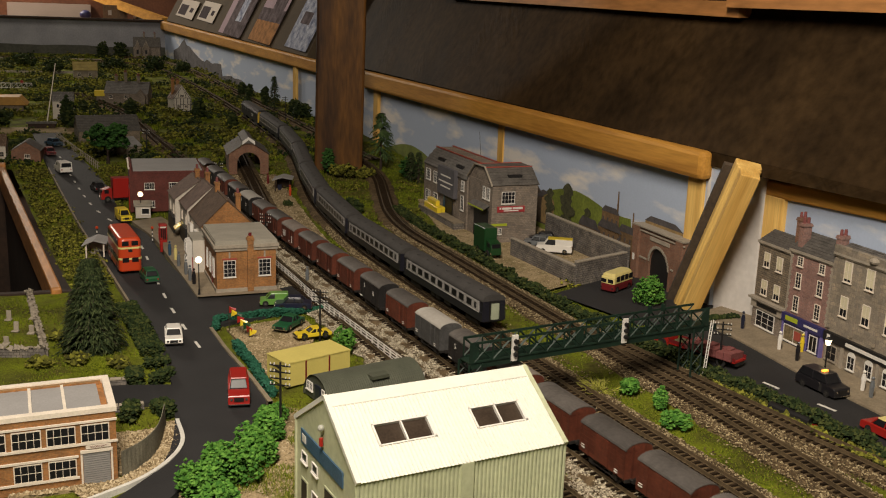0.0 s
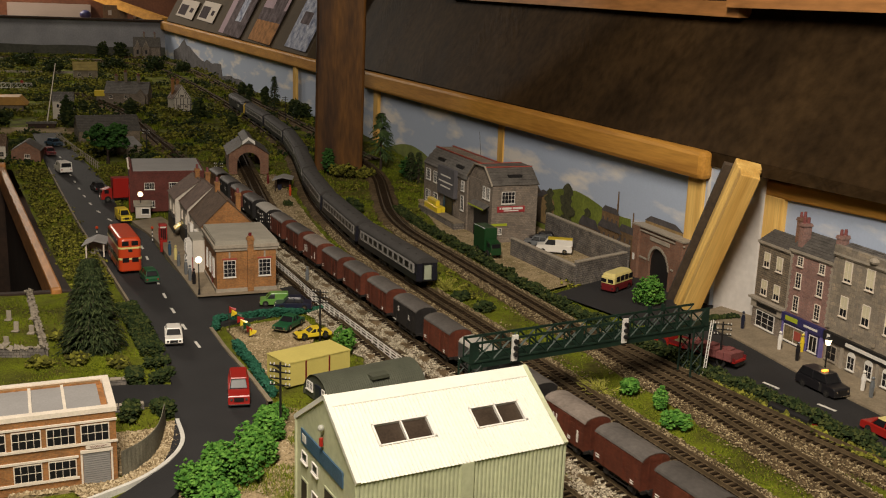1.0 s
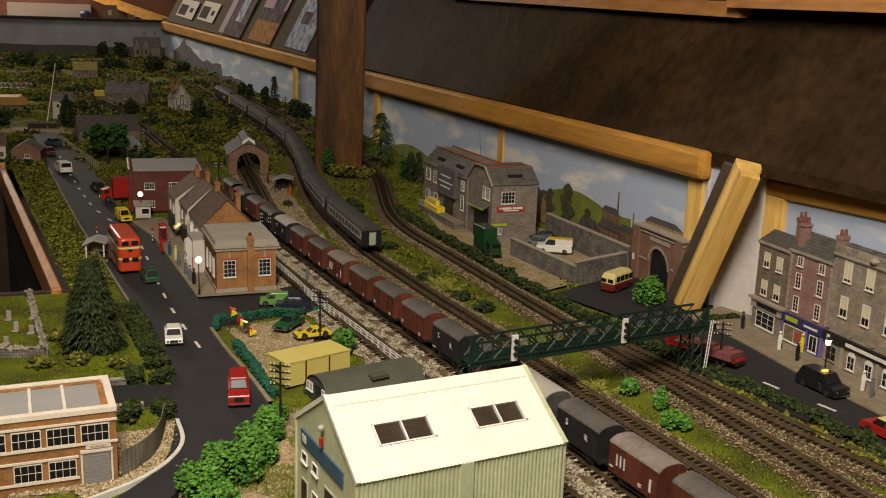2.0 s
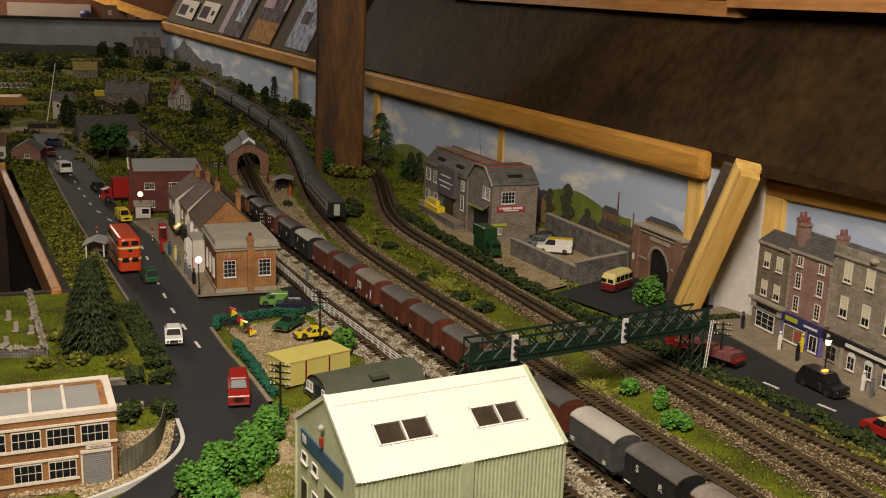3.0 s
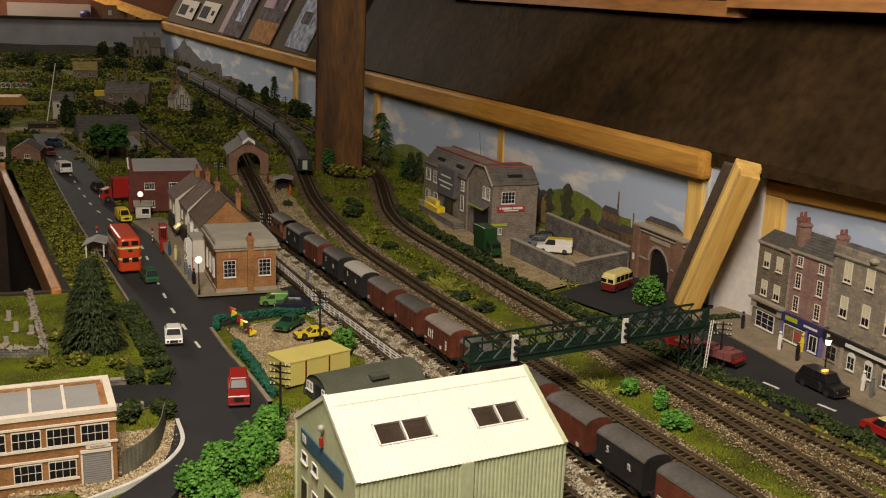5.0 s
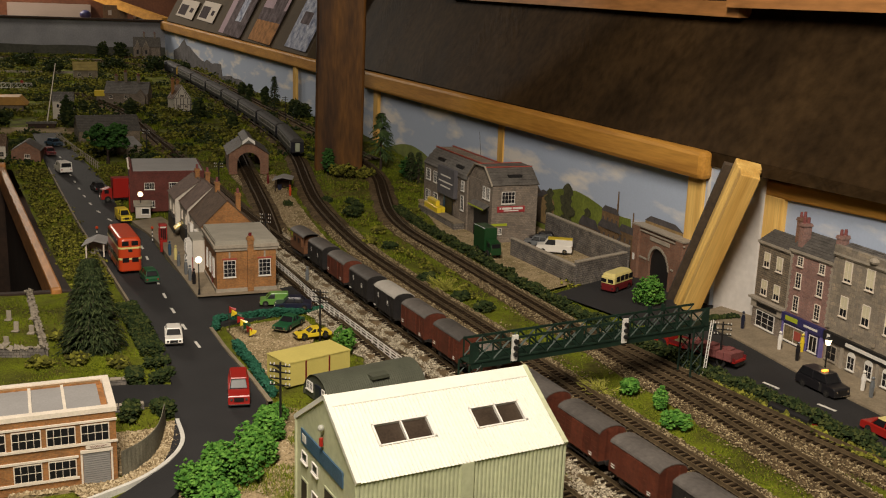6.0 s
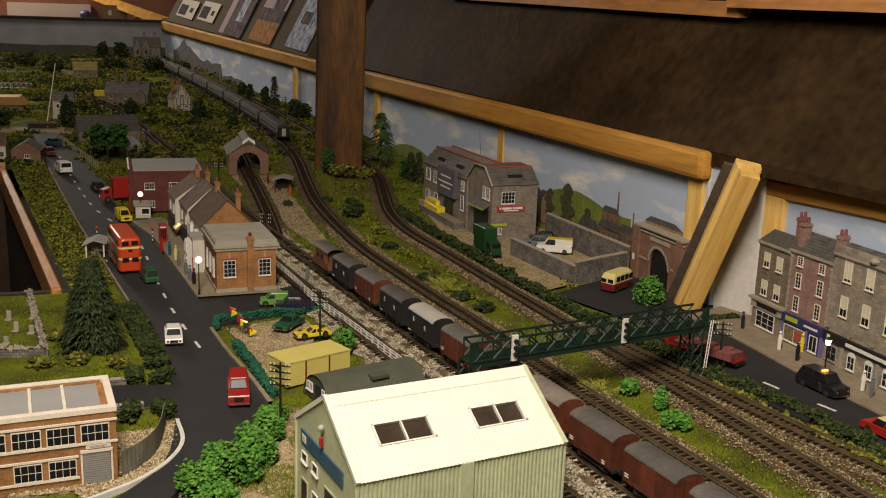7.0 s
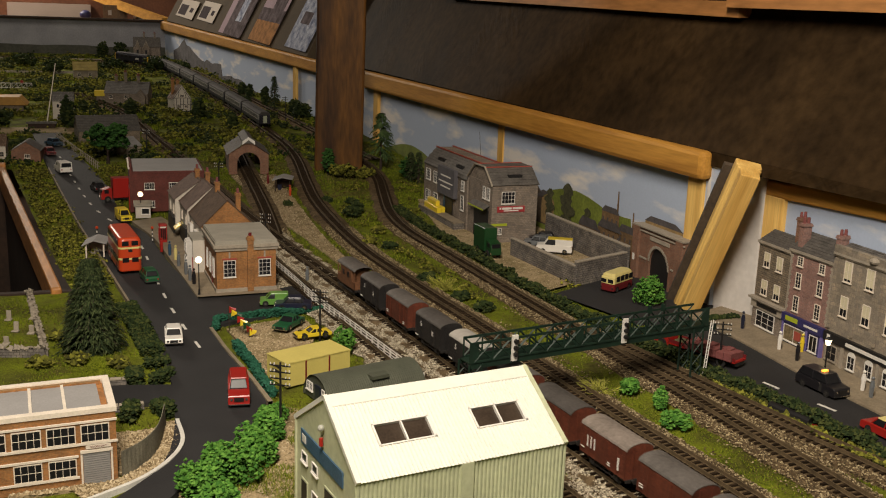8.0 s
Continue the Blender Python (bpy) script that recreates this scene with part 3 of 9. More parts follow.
def make_track(label, path, s0, s1, parts=False, width=0.030):
    """Ballast bed, sleepers and two rails along a path."""
    base = thing("railway_track", label, "railway track", pose(0, 0, 0), "model railway tracks", "structure")
    n = max(2, int((s1 - s0) / 0.012))
    m = Mesh()
    prof = [(-width, -0.004), (-0.022, 0.0022), (-0.008, 0.0026), (0.008, 0.0026), (0.022, 0.0022), (width, -0.004)]
    for i in range(n + 1):
        s = s0 + (s1 - s0) * i / n
        for off, dz in prof:
            j = 0.0008 * noise.noise((s * 160, off * 200, 1))
            m.v.append(tuple(path.side(s, off + j * 2, dz + j)))
    for i in range(n):
        for k in range(5):
            a = i * 6 + k
            m.f.append((a, a + 1, a + 7, a + 6))
    m.make("ballast_bed", BALLAST, base, smooth=True)
    sl = Mesh().box(-0.0012, 0.0012, -0.0140, 0.0140, 0.0, 0.0028)
    shared, rest, s = sl.data("sleeper", SLEEPER), Mesh(), s0 + 0.003
    while s < s1:
        p, q = path.at(s), path.side(s, 0.01)
        at = pose(p.x, p.y, p.z + 0.0016, 0, 0, math.degrees(math.atan2(q.y - p.y, q.x - p.x)) - 90 + random.uniform(-2, 2))
        if parts and 0.62 < p.y < 1.75:
            ob = new("sleeper", shared)
            ob.parent, ob.matrix_basis = base, at
        else:
            rest.add(sl.v, sl.f, at)
        s += 0.0080
    if rest.v:
        ob = rest.make("sleepers", SLEEPER, base)
        ob["kind"] = "stuff"
    for off in (-0.0077, 0.0077):
        m = Mesh()
        k = max(2, int((s1 - s0) / 0.012))
        for i in range(k + 1):
            s = s0 + (s1 - s0) * i / k
            for o, z in ((-0.0008, 0.0042), (-0.0003, 0.0048), (-0.00042, RAIL_TOP), (0.00042, RAIL_TOP), (0.0003, 0.0048), (0.0008, 0.0042)):
                m.v.append(tuple(path.side(s, off + o, z)))
        for i in range(k):
            for j in range(5):
                a = i * 6 + j
                m.f.append((a, a + 1, a + 7, a + 6))
        m.make("rail", RAIL, base)
    return base


make_ground()
make_shell()
make_roads()
make_track("main line track on grey ballast", LINE_A, 0.05, LINE_A.length - 0.02, True)
make_track("empty track beside the white fence", LINE_B, 0.05, LINE_B.length, True)
make_track("curving main line track used by the coaches", LINE_C, 0.05, LINE_C.length, False)
make_track("curving branch track past the warehouse", LINE_D, 0.0, LINE_D.length, True)
make_track("siding joining the branch", LINE_E, 0.0, LINE_E.length, False)
make_track("short track into the engine shed", LINE_F, 0.0, LINE_F.length, False)
make_track("second track climbing beside the backdrop", LINE_G, 0.0, LINE_G.length, False)

# ---- the trains ----


def lettering(parent, text, at, size, material, board=None, bw=0.0, bh=0.0):
    """Raised letters on a board that looks along -y."""
    cu = bpy.data.curves.new("letters", "FONT")
    cu.body, cu.size, cu.extrude, cu.align_x, cu.align_y = text, size, 0.0001, "CENTER", "CENTER"
    tmp = bpy.data.objects.new("letters", cu)
    scene.collection.objects.link(tmp)
    me = bpy.data.meshes.new_from_object(tmp.evaluated_get(bpy.context.evaluated_depsgraph_get()))
    bpy.data.objects.remove(tmp)
    me.materials.clear()
    me.materials.append(material)
    b = None
    if board:
        b = Mesh().box(-bw / 2, bw / 2, -0.0004, 0.0004, -bh / 2, bh / 2).make("sign_board", board, parent, at=at)
    ob = new("sign_text", me)
    ob.parent = b or parent
    ob.matrix_basis = (pose(0, 0, 0) if b else at) @ pose(0, -0.0006, 0, 90, 0, 0)


def wheel_mesh(r):
    return Mesh().cyl((0, -0.0013, 0), (0, 0.0013, 0), r, n=14).cyl((0, -0.0018, 0), (0, 0.0018, 0), r * 0.35, n=8)


def goods_van(label, body_mat, roof_mat, marks=0, brake=False):
    """A four-wheeled van, its origin on the rail top at its middle, its length along x."""
    v = thing("brake_van" if brake else "goods_van", label, "railway wagon", pose(0, 0, 0), "goods train wagons")
    L, W, z0, z1 = 0.0325, 0.0134, 0.0105, 0.0360
    b = Mesh()
    if brake:
        b.box(-0.021, 0.021, -W, W, z0, z1)
        for e in (-1, 1):  # an open veranda at each end
            x0, x1, xe = min(e * 0.021, e * L), max(e * 0.021, e * L), min(e * (L - 0.001), e * L)
            Mesh().box(x0, x1, -W, W, z0, z0 + 0.0012).make("veranda_floor", body_mat, v)
            Mesh().box(xe, xe + 0.001, -W, W, z0, z0 + 0.012).make("end_board", body_mat, v)
            for y in (-W, W - 0.001):
                Mesh().box(x0, x1, y, y + 0.001, z0, z0 + 0.010).make("side_board", body_mat, v)
                Mesh().box(xe, xe + 0.001, y, y + 0.001, z0 + 0.012, z1).make("corner_post", body_mat, v)
    else:
        b.box(-L, L, -W, W, z0, z1)
        for e in (-L, L):  # curved tops of the ends
            b.prism([(-W, z1 - 0.001)] + [(W * math.sin(a), z1 + 0.0052 * math.cos(a)) for a in np.linspace(-1.4, 1.4, 9)] + [(W, z1 - 0.001)], e - 0.0006 if e > 0 else e - 0.0003, e + 0.0003 if e > 0 else e + 0.0006)
    b.make("body", body_mat, v)
    ribs = Mesh()
    for sgn in (-1, 1):
        y0 = sgn * W
        for x in (-L + 0.0006, -0.0195, -0.0092, 0.0092, 0.0195, L - 0.0006):
            ribs.box(x - 0.0006, x + 0.0006, min(y0, y0 + sgn * 0.0007), max(y0, y0 + sgn * 0.0007), z0, z1 - 0.0005)
        for z in np.arange(z0 + 0.004, z1 - 0.002, 0.0042):
            ribs.box(-L, L, min(y0, y0 + sgn * 0.0002), max(y0, y0 + sgn * 0.0002), z, z + 0.0036)
    for e in (-1, 1):
        for y in (-0.006, 0.006):
            ribs.box(min(e * L, e * (L + 0.0008)), max(e * L, e * (L + 0.0008)), y - 0.0007, y + 0.0007, z0, z1 + 0.003)
    if not brake:
        ribs.make("framing", body_mat, v)
        for sgn in (-1, 1):
            Mesh().box(-0.0088, 0.0088, min(sgn * W, sgn * (W + 0.0010)), max(sgn * W, sgn * (W + 0.0010)), z0 + 0.001, z1 - 0.001).make("door", body_mat, v)
    else:
        for sgn in (-1, 1):
            Mesh().box(-0.027, 0.027, min(sgn * (W + 0.001), sgn * (W + 0.002)), max(sgn * (W + 0.001), sgn * (W + 0.002)), 0.0065, 0.0078).make("footboard", UNDER, v)
            for x in (-0.012, 0.006):
                Mesh().box(x, x + 0.006, min(sgn * W, sgn * (W + 0.0006)), max(sgn * W, sgn * (W + 0.0006)), 0.024, 0.031).make("window", GLASS_DARK, v)
    prof = [((W + 0.0008) * math.sin(a), z1 - 0.0006 + 0.0066 * math.cos(a)) for a in np.linspace(-1.45, 1.45, 13)]
    prof += [((W + 0.0002) * math.sin(a), z1 - 0.0012 + 0.0066 * math.cos(a)) for a in np.linspace(1.45, -1.45, 13)]
    Mesh().prism(prof, -L - 0.0006, L + 0.0006).make("roof", roof_mat, v, smooth=False)
    u = Mesh().box(-L, L, -0.0118, -0.0100, 0.0078, z0).box(-L, L, 0.0100, 0.0118, 0.0078, z0).box(-L - 0.001, -L + 0.001, -0.0128, 0.0128, 0.0078, z0).box(L - 0.001, L + 0.001, -0.0128, 0.0128, 0.0078, z0)
    for x in (-0.0172, 0.0172):
        for y in (-0.0118, 0.0098):
            u.box(x - 0.003, x + 0.003, y, y + 0.002, 0.004, 0.009)
    for y in (-0.0108, 0.0108):
        u.box(-0.016, 0.016, y - 0.0005, y + 0.0005, 0.0045, 0.0058)
    u.make("underframe", UNDER, v)
    wm = wheel_mesh(0.0055).data("wheel", UNDER)
    for x in (-0.0172, 0.0172):
        for y in (-0.0076, 0.0076):
            ob = new("wheel", wm)
            ob.parent, ob.matrix_basis = v, pose(x, y, 0.0055)
    bm = Mesh().cyl((0, 0, 0), (0.0045, 0, 0), 0.0009).cyl((0.0045, 0, 0), (0.0052, 0, 0), 0.0022, n=10).data("buffer", UNDER)
    for e in (0, 180):
        for y in (-0.0076, 0.0076):
            ob = new("buffer", bm)
            ob.parent, ob.matrix_basis = v, pose(0.0333 if e == 0 else -0.0333, y, 0.0105, 0, 0, e)
    Mesh().box(-0.0430, 0.0430, -0.0008, 0.0008, 0.0065, 0.0082).make("coupling", UNDER, v)
    rows = {0: [], 1: [(-0.030, 0.0125, 0.007, 0.0012)], 2: [(-0.0215, 0.0245, 0.0014, 0.010), (-0.0165, 0.0245, 0.0014, 0.010), (-0.0115, 0.0245, 0.0014, 0.010), (0.0225, 0.0215, 0.0022, 0.011), (-0.0305, 0.0165, 0.005, 0.0010), (0.0085, 0.0150, 0.004, 0.0010), (0.0085, 0.0170, 0.004, 0.0010)],
            3: [(-0.0290, 0.0160, 0.005, 0.0010), (-0.0290, 0.0182, 0.005, 0.0007), (0.020, 0.0135, 0.004, 0.0012), (0.020, 0.0155, 0.004, 0.0008)]}[marks]
    for x, z, w, h in rows:
        for sgn in (-1, 1):
            Mesh().box(x, x + w, min(sgn * (W + 0.0010), sgn * (W + 0.0014)), max(sgn * (W + 0.0010), sgn * (W + 0.0014)), z - h / 2, z + h / 2).make("white_mark", WHITE, v, "faded white lettering panel")
    if marks == 1:  # company letters, one high beside the door and one lower beyond it
        for sgn in (-1, 1):
            turn = 0 if sgn < 0 else 180
            for text, x, z in (("S", -0.0150, 0.0285), ("R", 0.0150, 0.0250)):
                lettering(v, text, pose(-sgn * x, sgn * (W + 0.0008), z, 0, 0, turn), 0.0085, WHITE)
    return v


def coach(label, tail=False):
    v = thing("railway_coach", label, "railway coach", pose(0, 0, 0), "passenger train coaches")
    L, W = 0.1335, 0.0178
    Mesh().box(-L, L, -W, W, 0.0115, 0.0235).box(-L, L, -W + 0.0008, W - 0.0008, 0.0235, 0.0375).make("body", COACH_BLUE, v)
    pm = Mesh().box(-0.0074, 0.0074, -0.0003, 0.0003, -0.0044, 0.0044).data("window_pane", GLASS_DARK)
    for sgn in (-1, 1):
        Mesh().box(-L + 0.010, L - 0.010, min(sgn * (W - 0.0008), sgn * W), max(sgn * (W - 0.0008), sgn * W), 0.0225, 0.0362).make("window_band", COACH_GREY, v, "pale grey window band")
        Mesh().box(-L + 0.010, L - 0.010, min(sgn * (W - 0.0008), sgn * (W + 0.0001)), max(sgn * (W - 0.0008), sgn * (W + 0.0001)), 0.0219, 0.0226).make("waist_line", WHITE, v)
        for i in range(9):
            ob = new("window_pane", pm)
            ob.parent, ob.matrix_basis = v, pose(-0.094 + i * 0.0235, sgn * (W + 0.0001), 0.0295)
        for x in (-0.113, 0.113):
            Mesh().box(x - 0.0028, x + 0.0028, min(sgn * W, sgn * (W + 0.0004)), max(sgn * W, sgn * (W + 0.0004)), 0.0255, 0.0335).make("door_window", GLASS_DARK, v)
    prof = [((W + 0.0003) * math.sin(a), 0.0368 + 0.0102 * max(0.0, math.cos(a)) ** 0.8) for a in np.linspace(-1.5, 1.5, 15)]
    Mesh().prism(prof, -L, L).make("roof", COACH_ROOF, v)
    for i in range(7):
        Mesh().box(-0.105 + i * 0.035 - 0.0018, -0.105 + i * 0.035 + 0.0018, 0.004, 0.0075, 0.0455, 0.0475).make("roof_vent", COACH_ROOF, v)
    u = Mesh().box(-L + 0.002, L - 0.002, -0.013, 0.013, 0.0095, 0.0116)
    for x0, x1 in ((-0.03, -0.008), (0.006, 0.02), (0.026, 0.038)):
        u.box(x0, x1, -0.0145, 0.0145, 0.0045, 0.0096)
    u.make("underframe", UNDER, v)
    bg = Mesh().box(-0.018, 0.018, -0.0135, -0.0115, 0.003, 0.0085).box(-0.018, 0.018, 0.0115, 0.0135, 0.003, 0.0085).box(-0.004, 0.004, -0.0135, 0.0135, 0.004, 0.0094)
    for x in (-0.0115, 0.0115):
        bg.cyl((x, -0.0095, 0.0068), (x, -0.0075, 0.0068), 0.0068, n=12).cyl((x, 0.0075, 0.0068), (x, 0.0095, 0.0068), 0.0068, n=12)
    bd = bg.data("bogie", UNDER)
    for x in (-0.095, 0.095):
        ob = new("bogie", bd)
        ob.parent, ob.matrix_basis = v, pose(x, 0, 0)
    for e in (-1, 1):
        Mesh().box(min(e * L, e * (L + 0.003)), max(e * L, e * (L + 0.003)), -0.0075, 0.0075, 0.012, 0.0385).make("gangway", UNDER if not (tail and e < 0) else BLACK, v)
        if tail and e < 0:
            Mesh().box(-L - 0.0038, -L - 0.003, -0.0058, 0.0058, 0.0145, 0.0355).make("gangway_door", GANGWAY, v, "pale green gangway door board")
            for y in (-0.0125, 0.0125):
                Mesh().box(-L - 0.0005, -L, y - 0.002, y + 0.002, 0.026, 0.034).make("end_panel", COACH_BLUE, v)
    return v


def diesel_loco():
    v = thing("diesel_locomotive", "blue diesel locomotive with yellow ends leading the coaches", "locomotive", pose(0, 0, 0))
    L, W = 0.128, 0.0172
    Mesh().prism([(-W, 0.0115), (W, 0.0115), (W, 0.036), (W * 0.8, 0.044), (-W * 0.8, 0.044), (-W, 0.036)], -L + 0.004, L - 0.004).make("body", COACH_BLUE, v)
    Mesh().prism([(-W * 0.8, 0.0441), (W * 0.8, 0.0441), (W * 0.55, 0.0475), (-W * 0.55, 0.0475)], -L + 0.010, L - 0.010).make("roof", COACH_ROOF, v)
    for e in (-1, 1):
        Mesh().prism([(-W, 0.0115), (W, 0.0115), (W, 0.034), (W * 0.8, 0.042), (-W * 0.8, 0.042), (-W, 0.034)], min(e * (L - 0.004), e * L), max(e * (L - 0.004), e * L)).make("cab_end", YELLOW_END, v, "yellow cab end")
        for y in (-0.009, 0.002):
            Mesh().box(min(e * L, e * (L + 0.0004)), max(e * L, e * (L + 0.0004)), y, y + 0.007, 0.030, 0.038).make("windscreen", GLASS_DARK, v)
        for sgn in (-1, 1):
            Mesh().box(e * 0.112 - 0.005, e * 0.112 + 0.005, min(sgn * W, sgn * (W + 0.0004)), max(sgn * W, sgn * (W + 0.0004)), 0.027, 0.034).make("cab_window", GLASS_DARK, v)
    for sgn in (-1, 1):
        y0, y1 = min(sgn * W, sgn * (W + 0.0004)), max(sgn * W, sgn * (W + 0.0004))
        Mesh().box(-0.06, -0.035, y0, y1, 0.026, 0.028).box(-0.06, -0.035, y0, y1, 0.021, 0.023).make("white_mark", WHITE, v, "plain white marks on the side")
        for x in (-0.005, 0.03, 0.06):
            Mesh().box(x, x + 0.02, y0, y1, 0.026, 0.036).make("grille", UNDER, v)
    bg = Mesh().box(-0.026, 0.026, -0.0145, 0.0145, 0.003, 0.0112)
    for x in (-0.017, 0, 0.017):
        bg.cyl((x, -0.0095, 0.007), (x, -0.0075, 0.007), 0.007, n=12).cyl((x, 0.0075, 0.007), (x, 0.0095, 0.007), 0.007, n=12)
    bd = bg.data("bogie", UNDER)
    for x in (-0.085, 0.085):
        ob = new("bogie", bd)
        ob.parent, ob.matrix_basis = v, pose(x, 0, 0)
    Mesh().box(-0.02, 0.02, -0.012, 0.012, 0.003, 0.0115).make("fuel_tank", UNDER, v)
    return v


KINDS = {"n": ("reddish brown goods van with a grey roof", VAN_BROWN, ROOF_GREY, 3), "m": ("reddish brown goods van with white panels and a pale roof", VAN_BROWN, ROOF_MID, 2), "k": ("black goods van with white marks", VAN_BLACK, ROOF_GREY, 1),
         "w": ("black goods van with a white roof", VAN_BLACK, ROOF_PALE, 1), "g": ("grey goods van with a pale roof", VAN_GREY, ROOF_PALE, 3), "b": ("brown brake van with open end verandas at the train's tail", BRAKE_TAN, ROOF_GREY, 0)}
ORDER = "bknkwnnmnnnkngkmnnnnn"  # from the tail to the front
proto = {k: goods_van(a, b, c, d, k == "b") for k, (a, b, c, d) in KINDS.items()}
WAGONS, used = [], set()
for k in ORDER:
    WAGONS.append(proto[k] if k not in used else copy_thing(proto[k], pose(0, 0, 0)))
    used.add(k)
COACHES = [coach("blue and grey coach with a pale gangway door", True), coach("blue and grey passenger coach with a row of dark windows")]
while len(COACHES) < 7:
    COACHES.append(copy_thing(COACHES[1], pose(0, 0, 0)))
COACHES.append(diesel_loco())
for v in COACHES:
    v.scale = (0.915, 0.92, 0.97)



def ride(path, s, base, back=False):
    """The pose of a vehicle whose two axles or bogies stand at s - base and s + base on the path."""
    a, b = path.at(s - base), path.at(s + base)
    if back:
        a, b = b, a
    mid, d = (a + b) / 2 + Vector((0, 0, RAIL_TOP)), b - a
    return pose(*mid, 0, -math.degrees(math.asin(d.z / d.length)), math.degrees(math.atan2(d.y, d.x)))


TAIL_TIMES = (0, 0.5, 1, 1.5, 3, 3.5, 4, 4.5, 6, 6.5, 7, 7.5, 8)
TAIL_WAY = (0.020, 0.118, 0.219, 0.325, 0.672, 0.785, 0.897, 1.008, 1.353, 1.468, 1.585, 1.704, 1.823)
TAIL_Y = 1.086


def van_place(n):
    """Where on the line the middle of a van stands, n vans behind the shed's corner; the couplings stretch a little up the line."""
    return 0.503 + 0.0325 + 0.0815 * n + 0.0063 * max(0.0, n - 0.8)


def motions():
    times = [i * 0.5 for i in range(17)]
    for i, van in enumerate(WAGONS):
        walk(van, [(t, ride(LINE_A, van_place(17 - i - 1.2515 * t - 0.045 * math.sin(math.pi * t / 8)), 0.0172, True)) for t in times])
    start = LINE_C.near(TAIL_Y) + 0.125
    for i, v in enumerate(COACHES):
        walk(v, [(t, ride(LINE_C, start + i * 0.260 + float(np.interp(t, TAIL_TIMES, TAIL_WAY)), 0.087)) for t in [k * 0.25 for k in range(33)]])



# ---- more materials for buildings and vehicles ----
CREAM_SHEET = mat("cream_sheet_mat", (0.69, 0.68, 0.60), 0.5, 0.06, 30, 0.05, 200)
GREEN_SHEET = mat("green_sheet_mat", (0.47, 0.49, 0.32), 0.6, 0.14, 30, 0.05, 200)
BRICK_ORANGE = courses("orange_brick_mat", (0.34, 0.152, 0.048), (0.27, 0.165, 0.08), 0.0030, 0.0011)
BRICK_RED = courses("red_brick_mat", (0.115, 0.028, 0.022), (0.12, 0.06, 0.05), 0.0030, 0.0011)
BRICK_PINK = courses("pink_brick_mat", (0.30, 0.168, 0.142), (0.28, 0.21, 0.18), 0.0030, 0.0011)
BRICK_BROWN = courses("brown_brick_mat", (0.235, 0.115, 0.072), (0.2, 0.15, 0.11), 0.0032, 0.0012)
STONE_GREY = courses("grey_stone_mat", (0.255, 0.212, 0.172), (0.15, 0.125, 0.10), 0.0055, 0.0028)
STONE_WALL = courses("rubble_wall_mat", (0.21, 0.19, 0.17), (0.07, 0.06, 0.052), 0.0060, 0.0034, 0.9, 0.45)
STONE_BROWN = courses("brown_stone_mat", (0.215, 0.175, 0.125), (0.10, 0.08, 0.06), 0.0060, 0.0028)
STONE_BUFF = courses("buff_stone_mat", (0.29, 0.25, 0.19), (0.24, 0.2, 0.16), 0.010, 0.0045)
STONE_TRIM = mat("stone_trim_mat", (0.33, 0.285, 0.225), 0.85, 0.2, 80)
SLATE = mat("slate_mat", (0.105, 0.095, 0.085), 0.7, 0.35, 90, 0.3, 420, rnd=0.28)
TILE_BROWN = mat("roof_tile_mat", (0.135, 0.085, 0.055), 0.85, 0.35, 90, 0.4, 420, rnd=0.2)
ROOF_FELT = mat("flat_roof_mat", (0.31, 0.285, 0.235), 0.85, 0.15, 40, 0.2)
ROOF_LEAD = mat("lead_roof_mat", (0.28, 0.27, 0.265), 0.7, 0.1, 40, 0.1)
WHITE_TRIM = mat("white_trim_mat", (0.70, 0.62, 0.52), 0.7, 0.12, 60)
RENDER_WHITE = mat("white_render_mat", (0.55, 0.50, 0.43), 0.85, 0.15, 50, 0.2)
BLIND = mat("cream_blind_mat", (0.60, 0.54, 0.37), 0.8, 0.08, 60)
SHUTTER = mat("shutter_mat", (0.26, 0.25, 0.24), 0.5, 0.1, 60)
BLUE_SIGN = mat("blue_sign_mat", (0.045, 0.10, 0.17), 0.5, 0.2, 60)
NAVY = mat("navy_paint_mat", (0.035, 0.032, 0.12), 0.5, 0.2, 60)
RED_SIGN = mat("red_sign_mat", (0.34, 0.035, 0.04), 0.5, 0.12, 60)
LIME = mat("lime_sign_mat", (0.36, 0.42, 0.03), 0.6, 0.1, 60)
GANTRY = mat("gantry_green_mat", (0.007, 0.024, 0.014), 0.6, 0.35, 60, 0.1)
NISSEN = mat("nissen_mat", (0.075, 0.080, 0.055), 0.75, 0.25, 40, 0.2)
CRATE_YELLOW = mat("yellow_box_mat", (0.56, 0.47, 0.13), 0.6, 0.08, 40, 0.05)
HEDGE_TEAL = leafy("teal_hedge_mat", (0.010, 0.055, 0.032), (0.016, 0.085, 0.05), (0.03, 0.12, 0.075))
BUSH_BRIGHT = leafy("bright_bush_mat", (0.030, 0.105, 0.014), (0.068, 0.18, 0.024), (0.13, 0.28, 0.045))
BUSH_DARK = leafy("dark_bush_mat", (0.009, 0.018, 0.005), (0.022, 0.036, 0.009), (0.062, 0.072, 0.018))
BUSH_OLIVE = leafy("olive_bush_mat", (0.030, 0.030, 0.007), (0.105, 0.105, 0.014), (0.26, 0.25, 0.035))
SPRUCE = leafy("spruce_mat", (0.009, 0.018, 0.006), (0.026, 0.040, 0.012), (0.075, 0.095, 0.035))
TREE_GREEN = leafy("tree_green_mat", (0.012, 0.040, 0.008), (0.025, 0.075, 0.014), (0.05, 0.12, 0.025))
BLADES = leafy("grass_blade_mat", (0.045, 0.066, 0.004), (0.120, 0.155, 0.008), (0.235, 0.265, 0.020))
